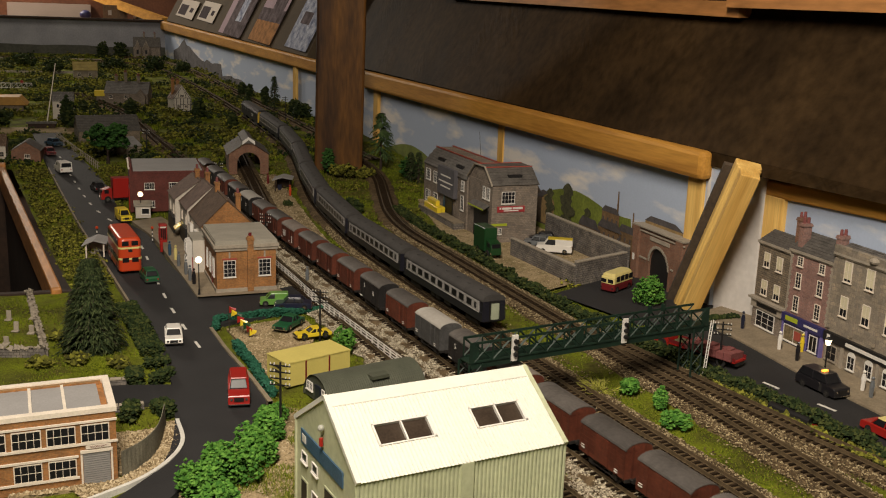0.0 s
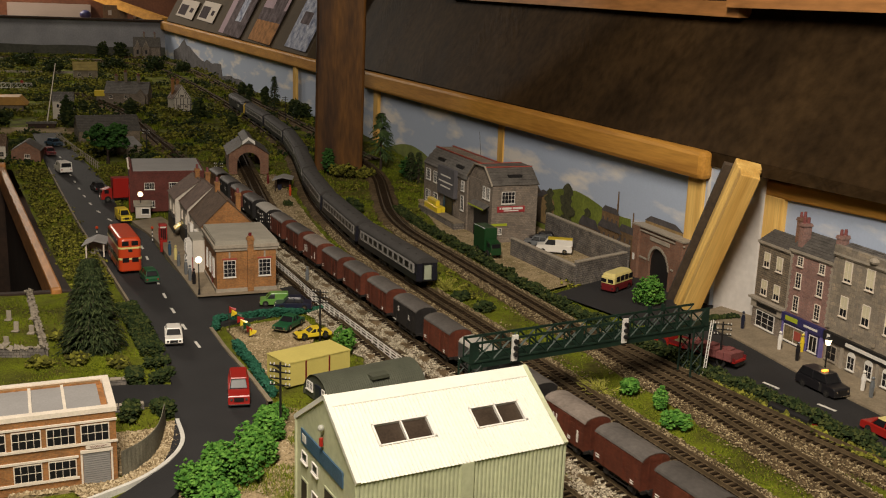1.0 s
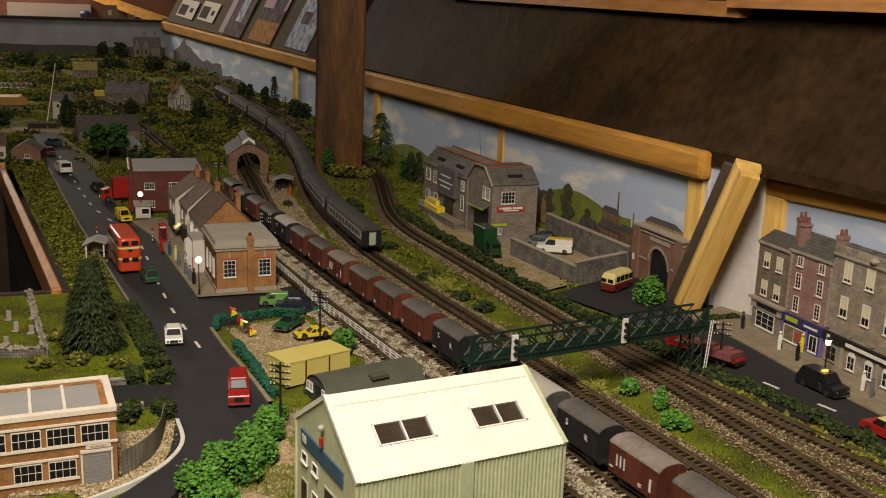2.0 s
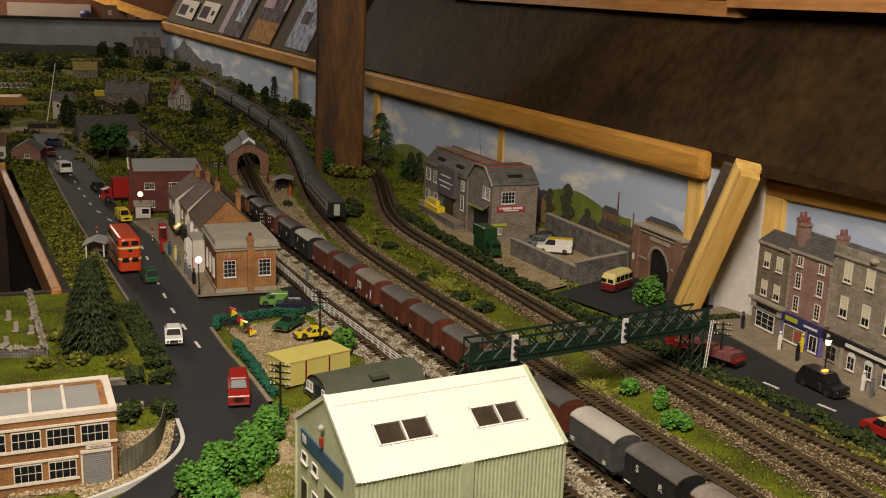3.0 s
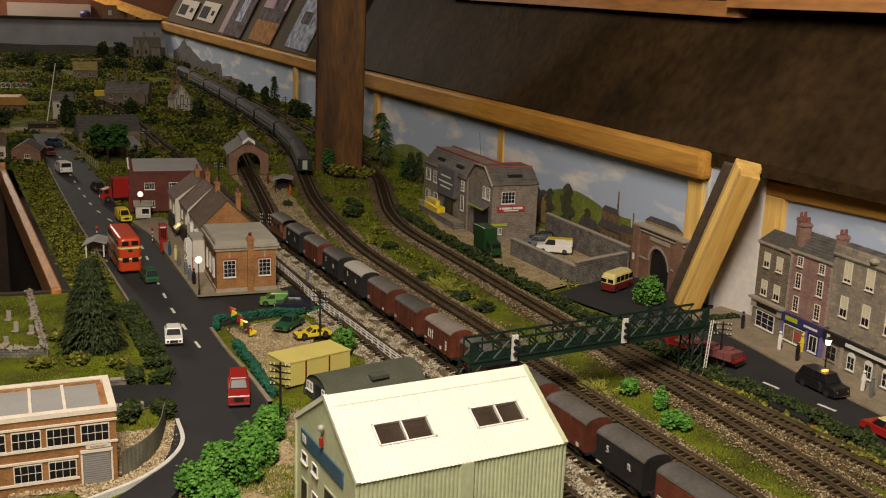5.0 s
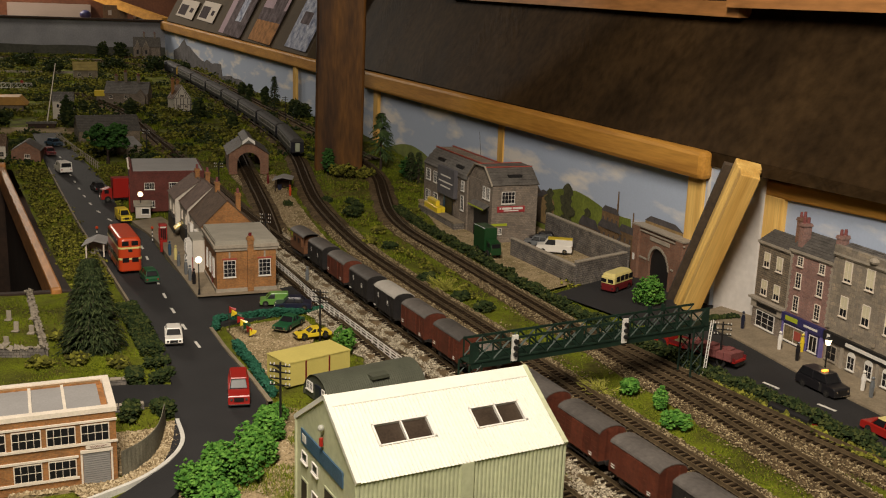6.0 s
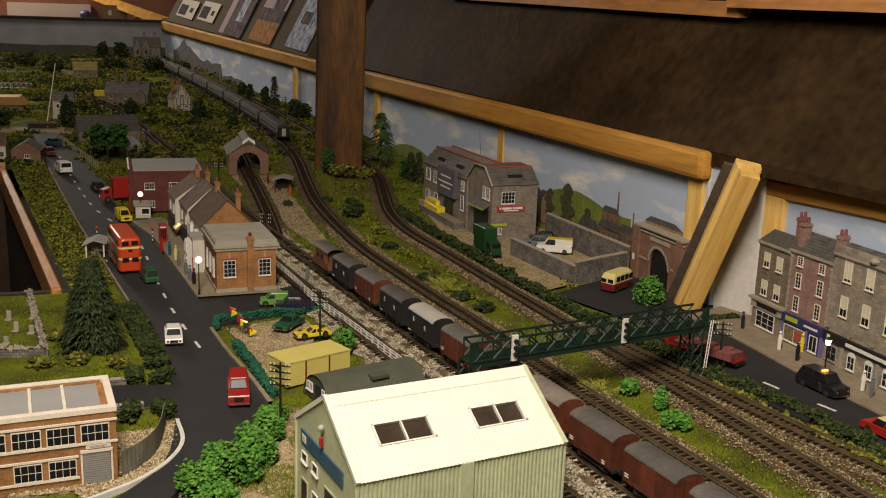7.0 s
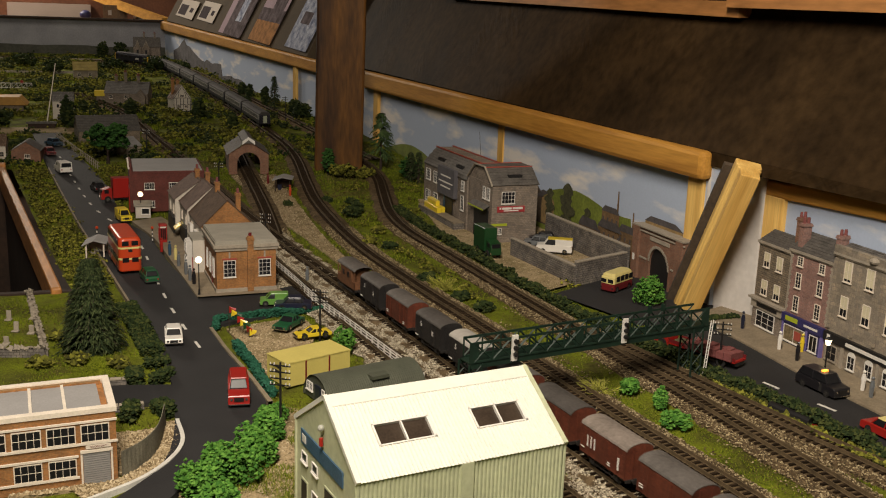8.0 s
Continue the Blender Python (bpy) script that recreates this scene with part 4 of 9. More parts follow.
BLADES_DRY = leafy("dry_blade_mat", (0.055, 0.040, 0.012), (0.11, 0.090, 0.022), (0.20, 0.17, 0.05))
BARK = mat("bark_mat", (0.045, 0.03, 0.02), 0.9, 0.4, 120)
PAINTS = {k: mat(k + "_car_paint_mat", c, 0.28, 0.05, 60, 0.0, spec=0.5) for k, c in {"red": (0.30, 0.016, 0.012), "white": (0.72, 0.69, 0.64), "green": (0.015, 0.085, 0.035), "lime": (0.12, 0.27, 0.055), "yellow": (0.70, 0.52, 0.03), "black": (0.012, 0.011, 0.013), "navy": (0.013, 0.016, 0.035), "blue": (0.03, 0.07, 0.12), "grey": (0.13, 0.14, 0.15), "maroon": (0.14, 0.014, 0.016), "cream": (0.66, 0.56, 0.22), "orange": (0.50, 0.055, 0.015), "darkgreen": (0.012, 0.05, 0.016), "brick": (0.33, 0.07, 0.05)}.items()}
POT = mat("clay_pot_mat", (0.20, 0.062, 0.058), 0.8, 0.25, 60)
TYRE = mat("tyre_mat", (0.012, 0.011, 0.010), 0.9, 0.2, 60)
CHROME = mat("chrome_mat", (0.6, 0.58, 0.55), 0.2, 0.1, 60, 0.0, metal=1.0)
LAMP_GLOW = glowing("lamp_glow_mat", (1.0, 0.78, 0.48), 3.0)
ORANGE_GLOW = glowing("sign_glow_mat", (1.0, 0.28, 0.03), 4.0)

WINDOWS = {}


def window(parent, at, w, h, nx=2, ny=2, frame_mat=None, sill=True, glass=None, blind=0.0):
    """A window on a face that looks along -y; its origin at the middle of its foot."""
    parent = parent.parent or parent  # a window belongs to its building
    frame_mat, glass = frame_mat or WHITE_TRIM, glass or GLASS_DARK
    key = (w, h, nx, ny, frame_mat.name, sill, glass.name, blind)
    if key not in WINDOWS:
        b, g = 0.0008, 0.00042
        ring = lambda y, d: [(-w / 2 + d, y, d), (w / 2 - d, y, d), (w / 2 - d, y, h - d), (-w / 2 + d, y, h - d)]
        f, bars = Mesh(), []
        fs = []
        for i in range(4):
            j = (i + 1) % 4
            fs += [(i, j, 4 + j, 4 + i), (8 + j, 8 + i, 12 + i, 12 + j), (j, i, 8 + i, 8 + j), (4 + i, 4 + j, 12 + j, 12 + i)]
        f.add(ring(-0.0011, 0) + ring(-0.0011, b) + ring(0, 0) + ring(0, b), fs)
        for i in range(1, nx):
            x = -w / 2 + w * i / nx
            bars.append(Mesh().box(x - g / 2, x + g / 2, -0.0009, 0, b, h - b).data("glazing_bar", frame_mat))
        for i in range(1, ny):
            z = h * i / ny
            bars.append(Mesh().box(-w / 2 + b, w / 2 - b, -0.0008, 0, z - g / 2, z + g / 2).data("glazing_bar", frame_mat))
        p = Mesh().box(-w / 2 + b / 2, w / 2 - b / 2, -0.0005, 0.0003, b / 2, h - b / 2)
        s = Mesh().box(-w / 2 - 0.0008, w / 2 + 0.0008, -0.002, 0, -0.0011, 0)
        bl = Mesh().box(-w / 2 + b, w / 2 - b, -0.0007, 0, h * (1 - blind), h - b) if blind else None
        WINDOWS[key] = [f.data("window", frame_mat), p.data("pane", glass), s.data("sill", frame_mat) if sill else None, bl.data("blind", BLIND) if bl else None, bars]
    f, p, s, bl, bars = WINDOWS[key]
    ob = new("window", f)
    ob.parent, ob.matrix_basis = parent, at
    for n, d in [("pane", p), ("sill", s), ("blind", bl)] + [("glazing_bar", q) for q in bars]:
        if d:
            q = new(n, d)
            q.parent = ob
    return ob


FRONT = lambda x, z, y=0.0: pose(x, y, z)
LEFT = lambda y, z, x=0.0: pose(x, y, z, 0, 0, -90)  # looks along -x
RIGHT = lambda y, z, x=0.0: pose(x, y, z, 0, 0, 90)


def slab(parent, name, m, material, label=""):
    return m.make(name, material, parent, label)


def tiled_slope(parent, x0, x1, y0, z0, y1, z1, material, tw=0.0055, rows=9, name="roof"):
    """A pitched roof face with overlapping rows of slates, in one joined part."""
    m = Mesh()
    ux, slope = (x1 - x0), Vector((0, y1 - y0, z1 - z0))
    L = slope.length
    up = Vector((0, -(z1 - z0), (y1 - y0))).normalized()
    if up.z < 0:
        up = -up
    d = slope / L
    rh = L / rows
    n = max(2, int(ux / tw))
    for r in range(rows):
        off = 0.5 * (r % 2)
        for i in range(n + 1):
            a, b = x0 + max(0, (i - off)) * ux / n, x0 + min(n, (i + 1 - off)) * ux / n
            if b - a < 1e-4:
                continue
            j = random.uniform(0, 0.00018)
            p = Vector((0, y0, z0)) + d * (r * rh)
            q = Vector((0, y0, z0)) + d * ((r + 1.12) * rh if r < rows - 1 else (r + 1) * rh)
            A, B = p + up * (0.0007 + j), q + up * 0.0001
            g = 0.00012
            v = [(a + g, A.y, A.z), (b - g, A.y, A.z), (b - g, B.y, B.z), (a + g, B.y, B.z), (a + g, p.y, p.z), (b - g, p.y, p.z)]
            m.add(v, [(0, 1, 2, 3), (4, 5, 1, 0), (4, 0, 3), (5, 2, 1)])
    return m.make(name, material, parent)


def chimney(parent, x, y, z0, z1, w, d, material, pots=2):
    c = Mesh().box(x - w / 2, x + w / 2, y - d / 2, y + d / 2, z0, z1 - 0.002).box(x - w / 2 - 0.001, x + w / 2 + 0.001, y - d / 2 - 0.001, y + d / 2 + 0.001, z1 - 0.004, z1 - 0.002).box(x - w / 2 - 0.0004, x + w / 2 + 0.0004, y - d / 2 - 0.0004, y + d / 2 + 0.0004, z1 - 0.002, z1).make("chimney", material, parent)
    for i in range(pots):
        px = x + (i - (pots - 1) / 2) * w / max(1, pots) if w >= d else x
        py = y + (i - (pots - 1) / 2) * d / max(1, pots) if d > w else y
        Mesh().cyl((px, py, z1), (px, py, z1 + 0.007), 0.0021, 0.0017, 8).make("chimney_pot", POT, c)


def goods_shed():
    t = thing("goods_shed", "corrugated shed with cream roof and pale green walls", "shed", pose(0.1485, 0.612, 0, 0, 0, 9.3))
    L, D, e, r = 0.173, 0.128, 0.075, 0.115
    w = Mesh()
    n = 52
    prof = []
    for i in range(n):
        x = L * i / n
        prof += [(x, 0.002), (x + L / n * 0.35, 0.002), (x + L / n * 0.5, 0.0010), (x + L / n * 0.85, 0.0010)]
    prof += [(L, 0.002), (L, 0.004), (0, 0.004)]
    w.prism(prof, 0, e, "z")
    w.make("front_wall", GREEN_SHEET, t)
    Mesh().box(0.082, 0.092, -0.0004, 0.003, 0, e).make("wall_pilaster", GREEN_SHEET, t)
    Mesh().box(0, L, D - 0.004, D - 0.002, 0, e).make("back_wall", GREEN_SHEET, t)
    for x, nm in ((0.0015, "gable_wall"), (L - 0.0035, "gable_wall")):
        Mesh().prism([(0.002, 0), (D - 0.002, 0), (D - 0.002, e), (D / 2, r - 0.002), (0.002, e)], x, x + 0.002).make(nm, GREEN_SHEET, t)
    # roof sheets with ribs
    for s in (0, 1):
        y0, y1 = (0, D / 2) if s == 0 else (D, D / 2)
        m = Mesh()
        up = Vector((0, -(r - e), D / 2)) if s == 0 else Vector((0, (r - e), D / 2))
        up.normalize()
        pts = []
        k = 54
        for i in range(k):
            x = 0.003 + (L - 0.006) * i / k
            st = (L - 0.006) / k
            pts += [(x, 0), (x + st * 0.55, 0), (x + st * 0.65, 0.0007), (x + st * 0.9, 0.0007)]
        pts.append((L - 0.003, 0))
        a, b = Vector((0, y0, e)), Vector((0, y1, r))
        holes = [(0.155 * L, 0.42 * L, 0.34, 0.60), (0.615 * L, 0.87 * L, 0.34, 0.60)] if s == 0 else []
        cuts = [0.0, 1.0] if not holes else [0.0, 0.345, 0.60, 1.0]
        for f0, f1 in zip(cuts, cuts[1:]):
            for (xa, ha), (xb, hb) in zip(pts, pts[1:]):
                if f0 == 0.345 and any(h0 < (xa + xb) / 2 < h1 for h0, h1, _, _ in holes):
                    continue
                q = [a.lerp(b, f) for f in (f0, f1)]
                m.add([(xa, *(q[0] + up * ha).yz), (xb, *(q[0] + up * hb).yz), (xb, *(q[1] + up * hb).yz), (xa, *(q[1] + up * ha).yz)], [(0, 1, 2, 3)])
        roof = m.make("roof_sheet", CREAM_SHEET, t)
        for x in (0.0, L - 0.0035):
            p0, p1 = a, b
            v = [(x, *(p0 + up * -0.002).yz), (x + 0.0035, *(p0 + up * -0.002).yz), (x + 0.0035, *(p1 + up * -0.002).yz), (x, *(p1 + up * -0.002).yz), (x, *(p0 + up * 0.0016).yz), (x + 0.0035, *(p0 + up * 0.0016).yz), (x + 0.0035, *(p1 + up * 0.0016).yz), (x, *(p1 + up * 0.0016).yz)]
            Mesh().add(v, [(0, 3, 2, 1), (4, 5, 6, 7), (0, 1, 5, 4), (1, 2, 6, 5), (2, 3, 7, 6), (3, 0, 4, 7)]).make("barge_board", CREAM_SHEET if x == 0 else GREEN_SHEET, t)
        for h0, h1, f0, f1 in holes:
            q0, q1 = a.lerp(b, 0.345), a.lerp(b, 0.60)
            f = Mesh()
            for xa, xb, ga, gb in ((h0, h1, 0.0, 0.06), (h0, h1, 0.94, 1.0), (h0, h0 + 0.0015, 0, 1), (h1 - 0.0022, h1, 0, 1), ((h0 + h1) / 2 - 0.0006, (h0 + h1) / 2 + 0.0006, 0, 1)):
                c0, c1 = q0.lerp(q1, ga), q0.lerp(q1, gb)
                v = [(xa, *(c0 - up * 0.003).yz), (xb, *(c0 - up * 0.003).yz), (xb, *(c1 - up * 0.003).yz), (xa, *(c1 - up * 0.003).yz), (xa, *(c0 + up * 0.0011).yz), (xb, *(c0 + up * 0.0011).yz), (xb, *(c1 + up * 0.0011).yz), (xa, *(c1 + up * 0.0011).yz)]
                f.add(v, [(0, 3, 2, 1), (4, 5, 6, 7), (0, 1, 5, 4), (1, 2, 6, 5), (2, 3, 7, 6), (3, 0, 4, 7)])
            sk = f.make("skylight", WHITE, t)
            g0, g1 = q0 - up * 0.0016, q1 - up * 0.0016
            Mesh().add([(h0, *g0.yz), (h1, *g0.yz), (h1, *g1.yz), (h0, *g1.yz)], [(0, 1, 2, 3)]).make("pane", mat("skylight_glass_mat", (0.05, 0.036, 0.026), 0.25, 0.3, 60, 0.05), sk)
    Mesh().prism([(D / 2 - 0.009, r - 0.0045), (D / 2, r + 0.0012), (D / 2 + 0.009, r - 0.0045), (D / 2 + 0.009, r - 0.0055), (D / 2, r + 0.0001), (D / 2 - 0.009, r - 0.0055)], 0.0, L).make("ridge_cap", CREAM_SHEET, t)
    # the gable end with its sign, windows and doors
    Mesh().box(0.0002, 0.0014, 0.026, 0.112, 0.060, 0.072).make("name_board", BLUE_SIGN, t, "faded blue name board with pale edge")
    Mesh().box(-0.0002, 0.0003, 0.100, 0.108, 0.063, 0.069).make("sign_letter", WHITE, t, "pale letter on the board")
    for y in (0.082, 0.105):
        window(t, LEFT(y, 0.046, 0.0012), 0.012, 0.008, 1, 1, WHITE)
    window(t, LEFT(0.082, 0.022, 0.0012), 0.012, 0.008, 1, 1, WHITE)
    for y0, y1, h in ((0.026, 0.060, 0.045), (0.099, 0.110, 0.030)):
        d = Mesh().box(0.0004, 0.0012, y0 - 0.0015, y1 + 0.0015, 0, h + 0.0015).make("door", GREEN_SHEET, t)
        # Closed wall behind: the opening's shade is a black panel.
        Mesh().box(0.0000, 0.0008, y0, y1, 0, h).make("doorway", BLACK, d, "black panel standing for the shade in an open doorway")
    v = Mesh().ball((-0.0015, 0.064, 0.091), 0.0026, 1, 8, 5).make("vent", mat("vent_mat", (0.34, 0.34, 0.30), 0.6, 0.2), t)
    Mesh().cyl((-0.0012, 0.064, 0.077), (-0.0012, 0.064, 0.083), 0.0016, 0.0016).make("red_fire_bell", PAINTS["red"], t)


def works():
    t = thing("brick_works", "two-storey orange brick works with white trim and flat roof", "building", pose(-0.006, 0.812, 0, 0, 0, 5))
    L, D, h = 0.125, 0.075, 0.067
    Mesh().box(-L, 0, 0.0, D, 0, h - 0.004).make("wall", BRICK_ORANGE, t)
    for x0, x1, y0, y1 in ((-L, 0.001, -0.001, 0.006), (-L, 0.001, D - 0.006, D + 0.001), (-0.005, 0.001, 0.006, D - 0.006)):
        Mesh().box(x0, x1, y0, y1, h - 0.004, h).make("parapet", WHITE_TRIM, t)
    Mesh().box(-L, -0.006, D - 0.010, D - 0.006, h - 0.004, h - 0.001).make("inner_parapet", BRICK_ORANGE, t)
    Mesh().box(-L, -0.010, 0.008, D - 0.010, h - 0.004, h - 0.0028).make("flat_roof", ROOF_LEAD, t)
    for x in (-0.038, -0.064, -0.090, -0.116):
        Mesh().box(x - 0.0012, x + 0.0012, 0.008, D - 0.010, h - 0.0028, h - 0.001).make("roof_rib", WHITE_TRIM, t)
    for z, a in ((0.0555, -L), (0.0365, -L), (0.0265, -0.0975), (0.0080, -0.0975)):
        Mesh().box(a, 0.0008 if z > 0.03 else -0.030, -0.0014, 0.0, z, z + 0.0018).make("string_course", WHITE_TRIM, t)
    for x in (-0.0165, -0.0425, -0.0685, -0.0945, -0.114):
        window(t, FRONT(x, 0.0385), 0.0222, 0.0155, 4, 2, WHITE_TRIM, False)
    for x in (-0.0425, -0.0685):
        window(t, FRONT(x, 0.0100), 0.0215, 0.0155, 4, 2, WHITE_TRIM, False)
    s = Mesh().box(-0.0265, -0.0055, -0.0003, 0.0, 0.001, 0.0295).make("roller_shutter", SHUTTER, t, "grey roller shutter door")
    for i in range(15):
        Mesh().box(-0.0265, -0.0055, -0.0009, -0.0003, 0.001 + i * 0.0019, 0.001 + i * 0.0019 + 0.0014).make("slat", SHUTTER, s)
    Mesh().box(-0.0285, -0.0035, -0.0018, 0.0, 0.0295, 0.0318).box(-0.0050, -0.0035, -0.0012, 0.0, 0, 0.030).box(-0.0285, -0.0270, -0.0012, 0.0, 0, 0.030).make("door_frame", WHITE_TRIM, t)
    lettering(t, "GOODS OUT", FRONT(-0.0145, 0.0345, -0.0012), 0.0022, PAINTS["maroon"], WHITE_TRIM, 0.0195, 0.0030)
    # the projecting stair bay
    b = Mesh().box(-L, -0.0985, -0.012, 0.0, 0, h - 0.006).make("stair_bay", BRICK_ORANGE, t)
    Mesh().box(-L, -0.0975, -0.013, 0.001, h - 0.006, h - 0.001).make("parapet", WHITE_TRIM, b)
    for z in (0.050, 0.034, 0.018):
        Mesh().box(-L, -0.0980, -0.0130, -0.0118, z, z + 0.0016).make("string_course", WHITE_TRIM, b)
    window(b, FRONT(-0.1065, 0.038, -0.012), 0.010, 0.010, 2, 3)
    d = Mesh().box(-0.1100, -0.1020, -0.0128, -0.012, 0, 0.016).make("door", BLACK, b)


def station():
    t = thing("station_building", "orange brick station house with flat cream roof", "building", pose(0.1285, 1.3485, 0.0056, 0, 0, 3))
    t.scale = (0.92, 0.84, 1.0)
    W, D, h = 0.088, 0.135, 0.062
    Mesh().box(0, W, 0, D, 0, h).make("wall", BRICK_ORANGE, t)
    Mesh().box(-0.0015, W + 0.0015, -0.0015, D, 0, 0.005).make("plinth", STONE_TRIM, t)
    Mesh().box(-0.0025, W + 0.0025, -0.0025, D, h - 0.004, h).box(-0.0045, W + 0.0045, -0.0045, D, h, h + 0.004).make("cornice", STONE_TRIM, t)
    Mesh().box(-0.002, W + 0.002, -0.002, D, h + 0.004, h + 0.0085).make("parapet", ROOF_FELT, t)
    Mesh().box(-0.001, W + 0.001, -0.001, D, h + 0.0085, h + 0.010).make("flat_roof", ROOF_FELT, t)
    p = Mesh().box(0.045, 0.054, -0.0045, 0.0, 0, h + 0.016).make("chimney_breast", BRICK_ORANGE, t)
    Mesh().box(0.044, 0.055, -0.0055, 0.005, h + 0.010, h + 0.013).make("chimney_cap", BRICK_ORANGE, p)
    Mesh().cyl((0.0495, -0.0005, h + 0.016), (0.0495, -0.0005, h + 0.020), 0.0025).make("chimney_pot", PAINTS["maroon"], p)
    for x in (0.019, 0.071):
        window(t, FRONT(x, 0.021), 0.018, 0.0235, 3, 4, WHITE)
        Mesh().box(x - 0.011, x + 0.011, -0.001, 0, 0.0455, 0.0475).make("lintel", PAINTS["brick"], t)
        Mesh().box(x - 0.0012, x + 0.0012, -0.0014, 0, 0.0475, 0.056).make("keystone", STONE_TRIM, t)
    for y in (0.03, 0.065, 0.10):
        window(t, LEFT(y, 0.018), 0.016, 0.026, 3, 4, WHITE)
        window(t, RIGHT(y, 0.018, W), 0.016, 0.026, 3, 4, WHITE)
    Mesh().box(-0.0012, 0, 0.044, 0.052, 0, 0.028).make("door", PAINTS["maroon"], t)


def gabled_house(name, label, at, W, D, e, r, wall, roof_mat, ridge="x", rows=9, over=0.002, windows=(), chimneys=(), cat="house", group="", gable_mat=None):
    """A house W wide (x), D deep (y); windows: (side, along, z, w, h, nx, ny); chimneys: (x, y, top)."""
    t = thing(name, label, cat, at, group)
    if ridge == "x":
        Mesh().prism([(0, 0), (D, 0), (D, e), (D / 2, r - 0.001), (0, e)], 0, W).make("wall", gable_mat or wall, t)
        tiled_slope(t, -over, W + over, -over, e - over * (r - e) / (D / 2), D / 2, r, roof_mat, rows=rows)
        tiled_slope(t, -over, W + over, D + over, e - over * (r - e) / (D / 2), D / 2, r, roof_mat, rows=rows)
        Mesh().box(-over, W + over, D / 2 - 0.0012, D / 2 + 0.0012, r - 0.0006, r + 0.0010).make("ridge", roof_mat, t)
        if gable_mat:
            Mesh().box(0.0, W, -0.0006, 0.0, 0, e).make("front_wall", wall, t)
    else:
        Mesh().prism([(0, 0), (W, 0), (W, e), (W / 2, r - 0.001), (0, e)], 0, D, "y").make("wall", wall, t)
        for sgn, x0 in ((1, -over), (-1, W + over)):
            m = Mesh()
            n, k = max(2, int((D + 2 * over) / 0.006)), rows
            z0 = e - over * (r - e) / (W / 2)
            for i in range(k):
                for j in range(n + 1):
                    f0, f1 = i / k, min(1.0, (i + 1.12) / k)
                    ya = -over + max(0, j - 0.5 * (i % 2)) * (D + 2 * over) / n
                    yb = -over + min(n, j + 1 - 0.5 * (i % 2)) * (D + 2 * over) / n
                    if yb - ya < 1e-4:
                        continue
                    xa, xb = x0 + (W / 2 - x0) * f0, x0 + (W / 2 - x0) * f1
                    za, zb = z0 + (r - z0) * f0, z0 + (r - z0) * f1
                    q = random.uniform(0.0006, 0.0009)
                    m.add([(xa, ya + 1e-4, za + q), (xa, yb - 1e-4, za + q), (xb, yb - 1e-4, zb + 1e-4), (xb, ya + 1e-4, zb + 1e-4), (xa, ya + 1e-4, za), (xa, yb - 1e-4, za)], [(0, 1, 2, 3), (4, 5, 1, 0)])
            m.make("roof", roof_mat, t)
    for side, u, z, w, h, nx, ny in windows:
        window(t, {"f": FRONT(u, z, -0.0006 if gable_mat else 0), "l": LEFT(u, z), "r": RIGHT(u, z, W), "b": pose(u, D, z, 0, 0, 180)}[side], w, h, nx, ny)
    for x, y, z in chimneys:
        chimney(t, x, y, e, z, 0.009, 0.007, wall if wall is not RENDER_WHITE else BRICK_ORANGE, 2)
    return t


def terrace():
    # shops along the street; local x runs back along the street towards the viewer
    at = lambda y, x: pose(x, y, rise(y) + 0.0056, 0, 0, -86)
    a = gabled_house("terrace_house", "white rendered terrace house with brown tiled roof", at(1.628, 0.1145), 0.118, 0.078, 0.058, 0.096, RENDER_WHITE, TILE_BROWN, windows=[("f", 0.030, 0.033, 0.012, 0.014, 2, 3), ("f", 0.085, 0.033, 0.012, 0.014, 2, 3)], chimneys=[(0.03, 0.039, 0.110), (0.090, 0.060, 0.102)], group="street terrace", gable_mat=BRICK_ORANGE)
    Mesh().box(0.022, 0.040, -0.006, -0.0006, 0, 0.045).make("bay_window", WHITE, a)
    Mesh().box(0.075, 0.096, -0.006, -0.0006, 0, 0.045).make("bay_window", WHITE, a)
    b = gabled_house("terrace_house", "terrace house with weathered brown roof and black shopfront", at(1.714, 0.105), 0.082, 0.080, 0.060, 0.095, RENDER_WHITE, mat("weathered_tile_mat", (0.15, 0.10, 0.08), 0.85, 0.3, 90, 0.4, 400), windows=[("f", 0.025, 0.034, 0.012, 0.014, 2, 3), ("f", 0.07, 0.034, 0.012, 0.014, 2, 3)], chimneys=[(0.02, 0.043, 0.110)], group="street terrace")
    Mesh().box(0.010, 0.075, -0.003, 0, 0, 0.026).make("shopfront", BLACK, b, "black painted shopfront")
    Mesh().prism([(-0.014, 0.018), (0, 0.027), (0, 0.0255), (-0.014, 0.0165)], 0.012, 0.034).make("awning", PAINTS["yellow"], b, "yellow shop awning")
    c = gabled_house("terrace_house", "terrace house with weathered brown roof at the street's far corner", at(1.803, 0.091), 0.086, 0.085, 0.060, 0.090, RENDER_WHITE, bpy.data.materials["weathered_tile_mat"], windows=[("f", 0.03, 0.034, 0.012, 0.014, 2, 3), ("f", 0.07, 0.034, 0.012, 0.014, 2, 3)], chimneys=[(0.05, 0.043, 0.105)], group="street terrace")
    Mesh().box(0.012, 0.08, -0.003, 0, 0, 0.026).make("shopfront", BLACK, c)


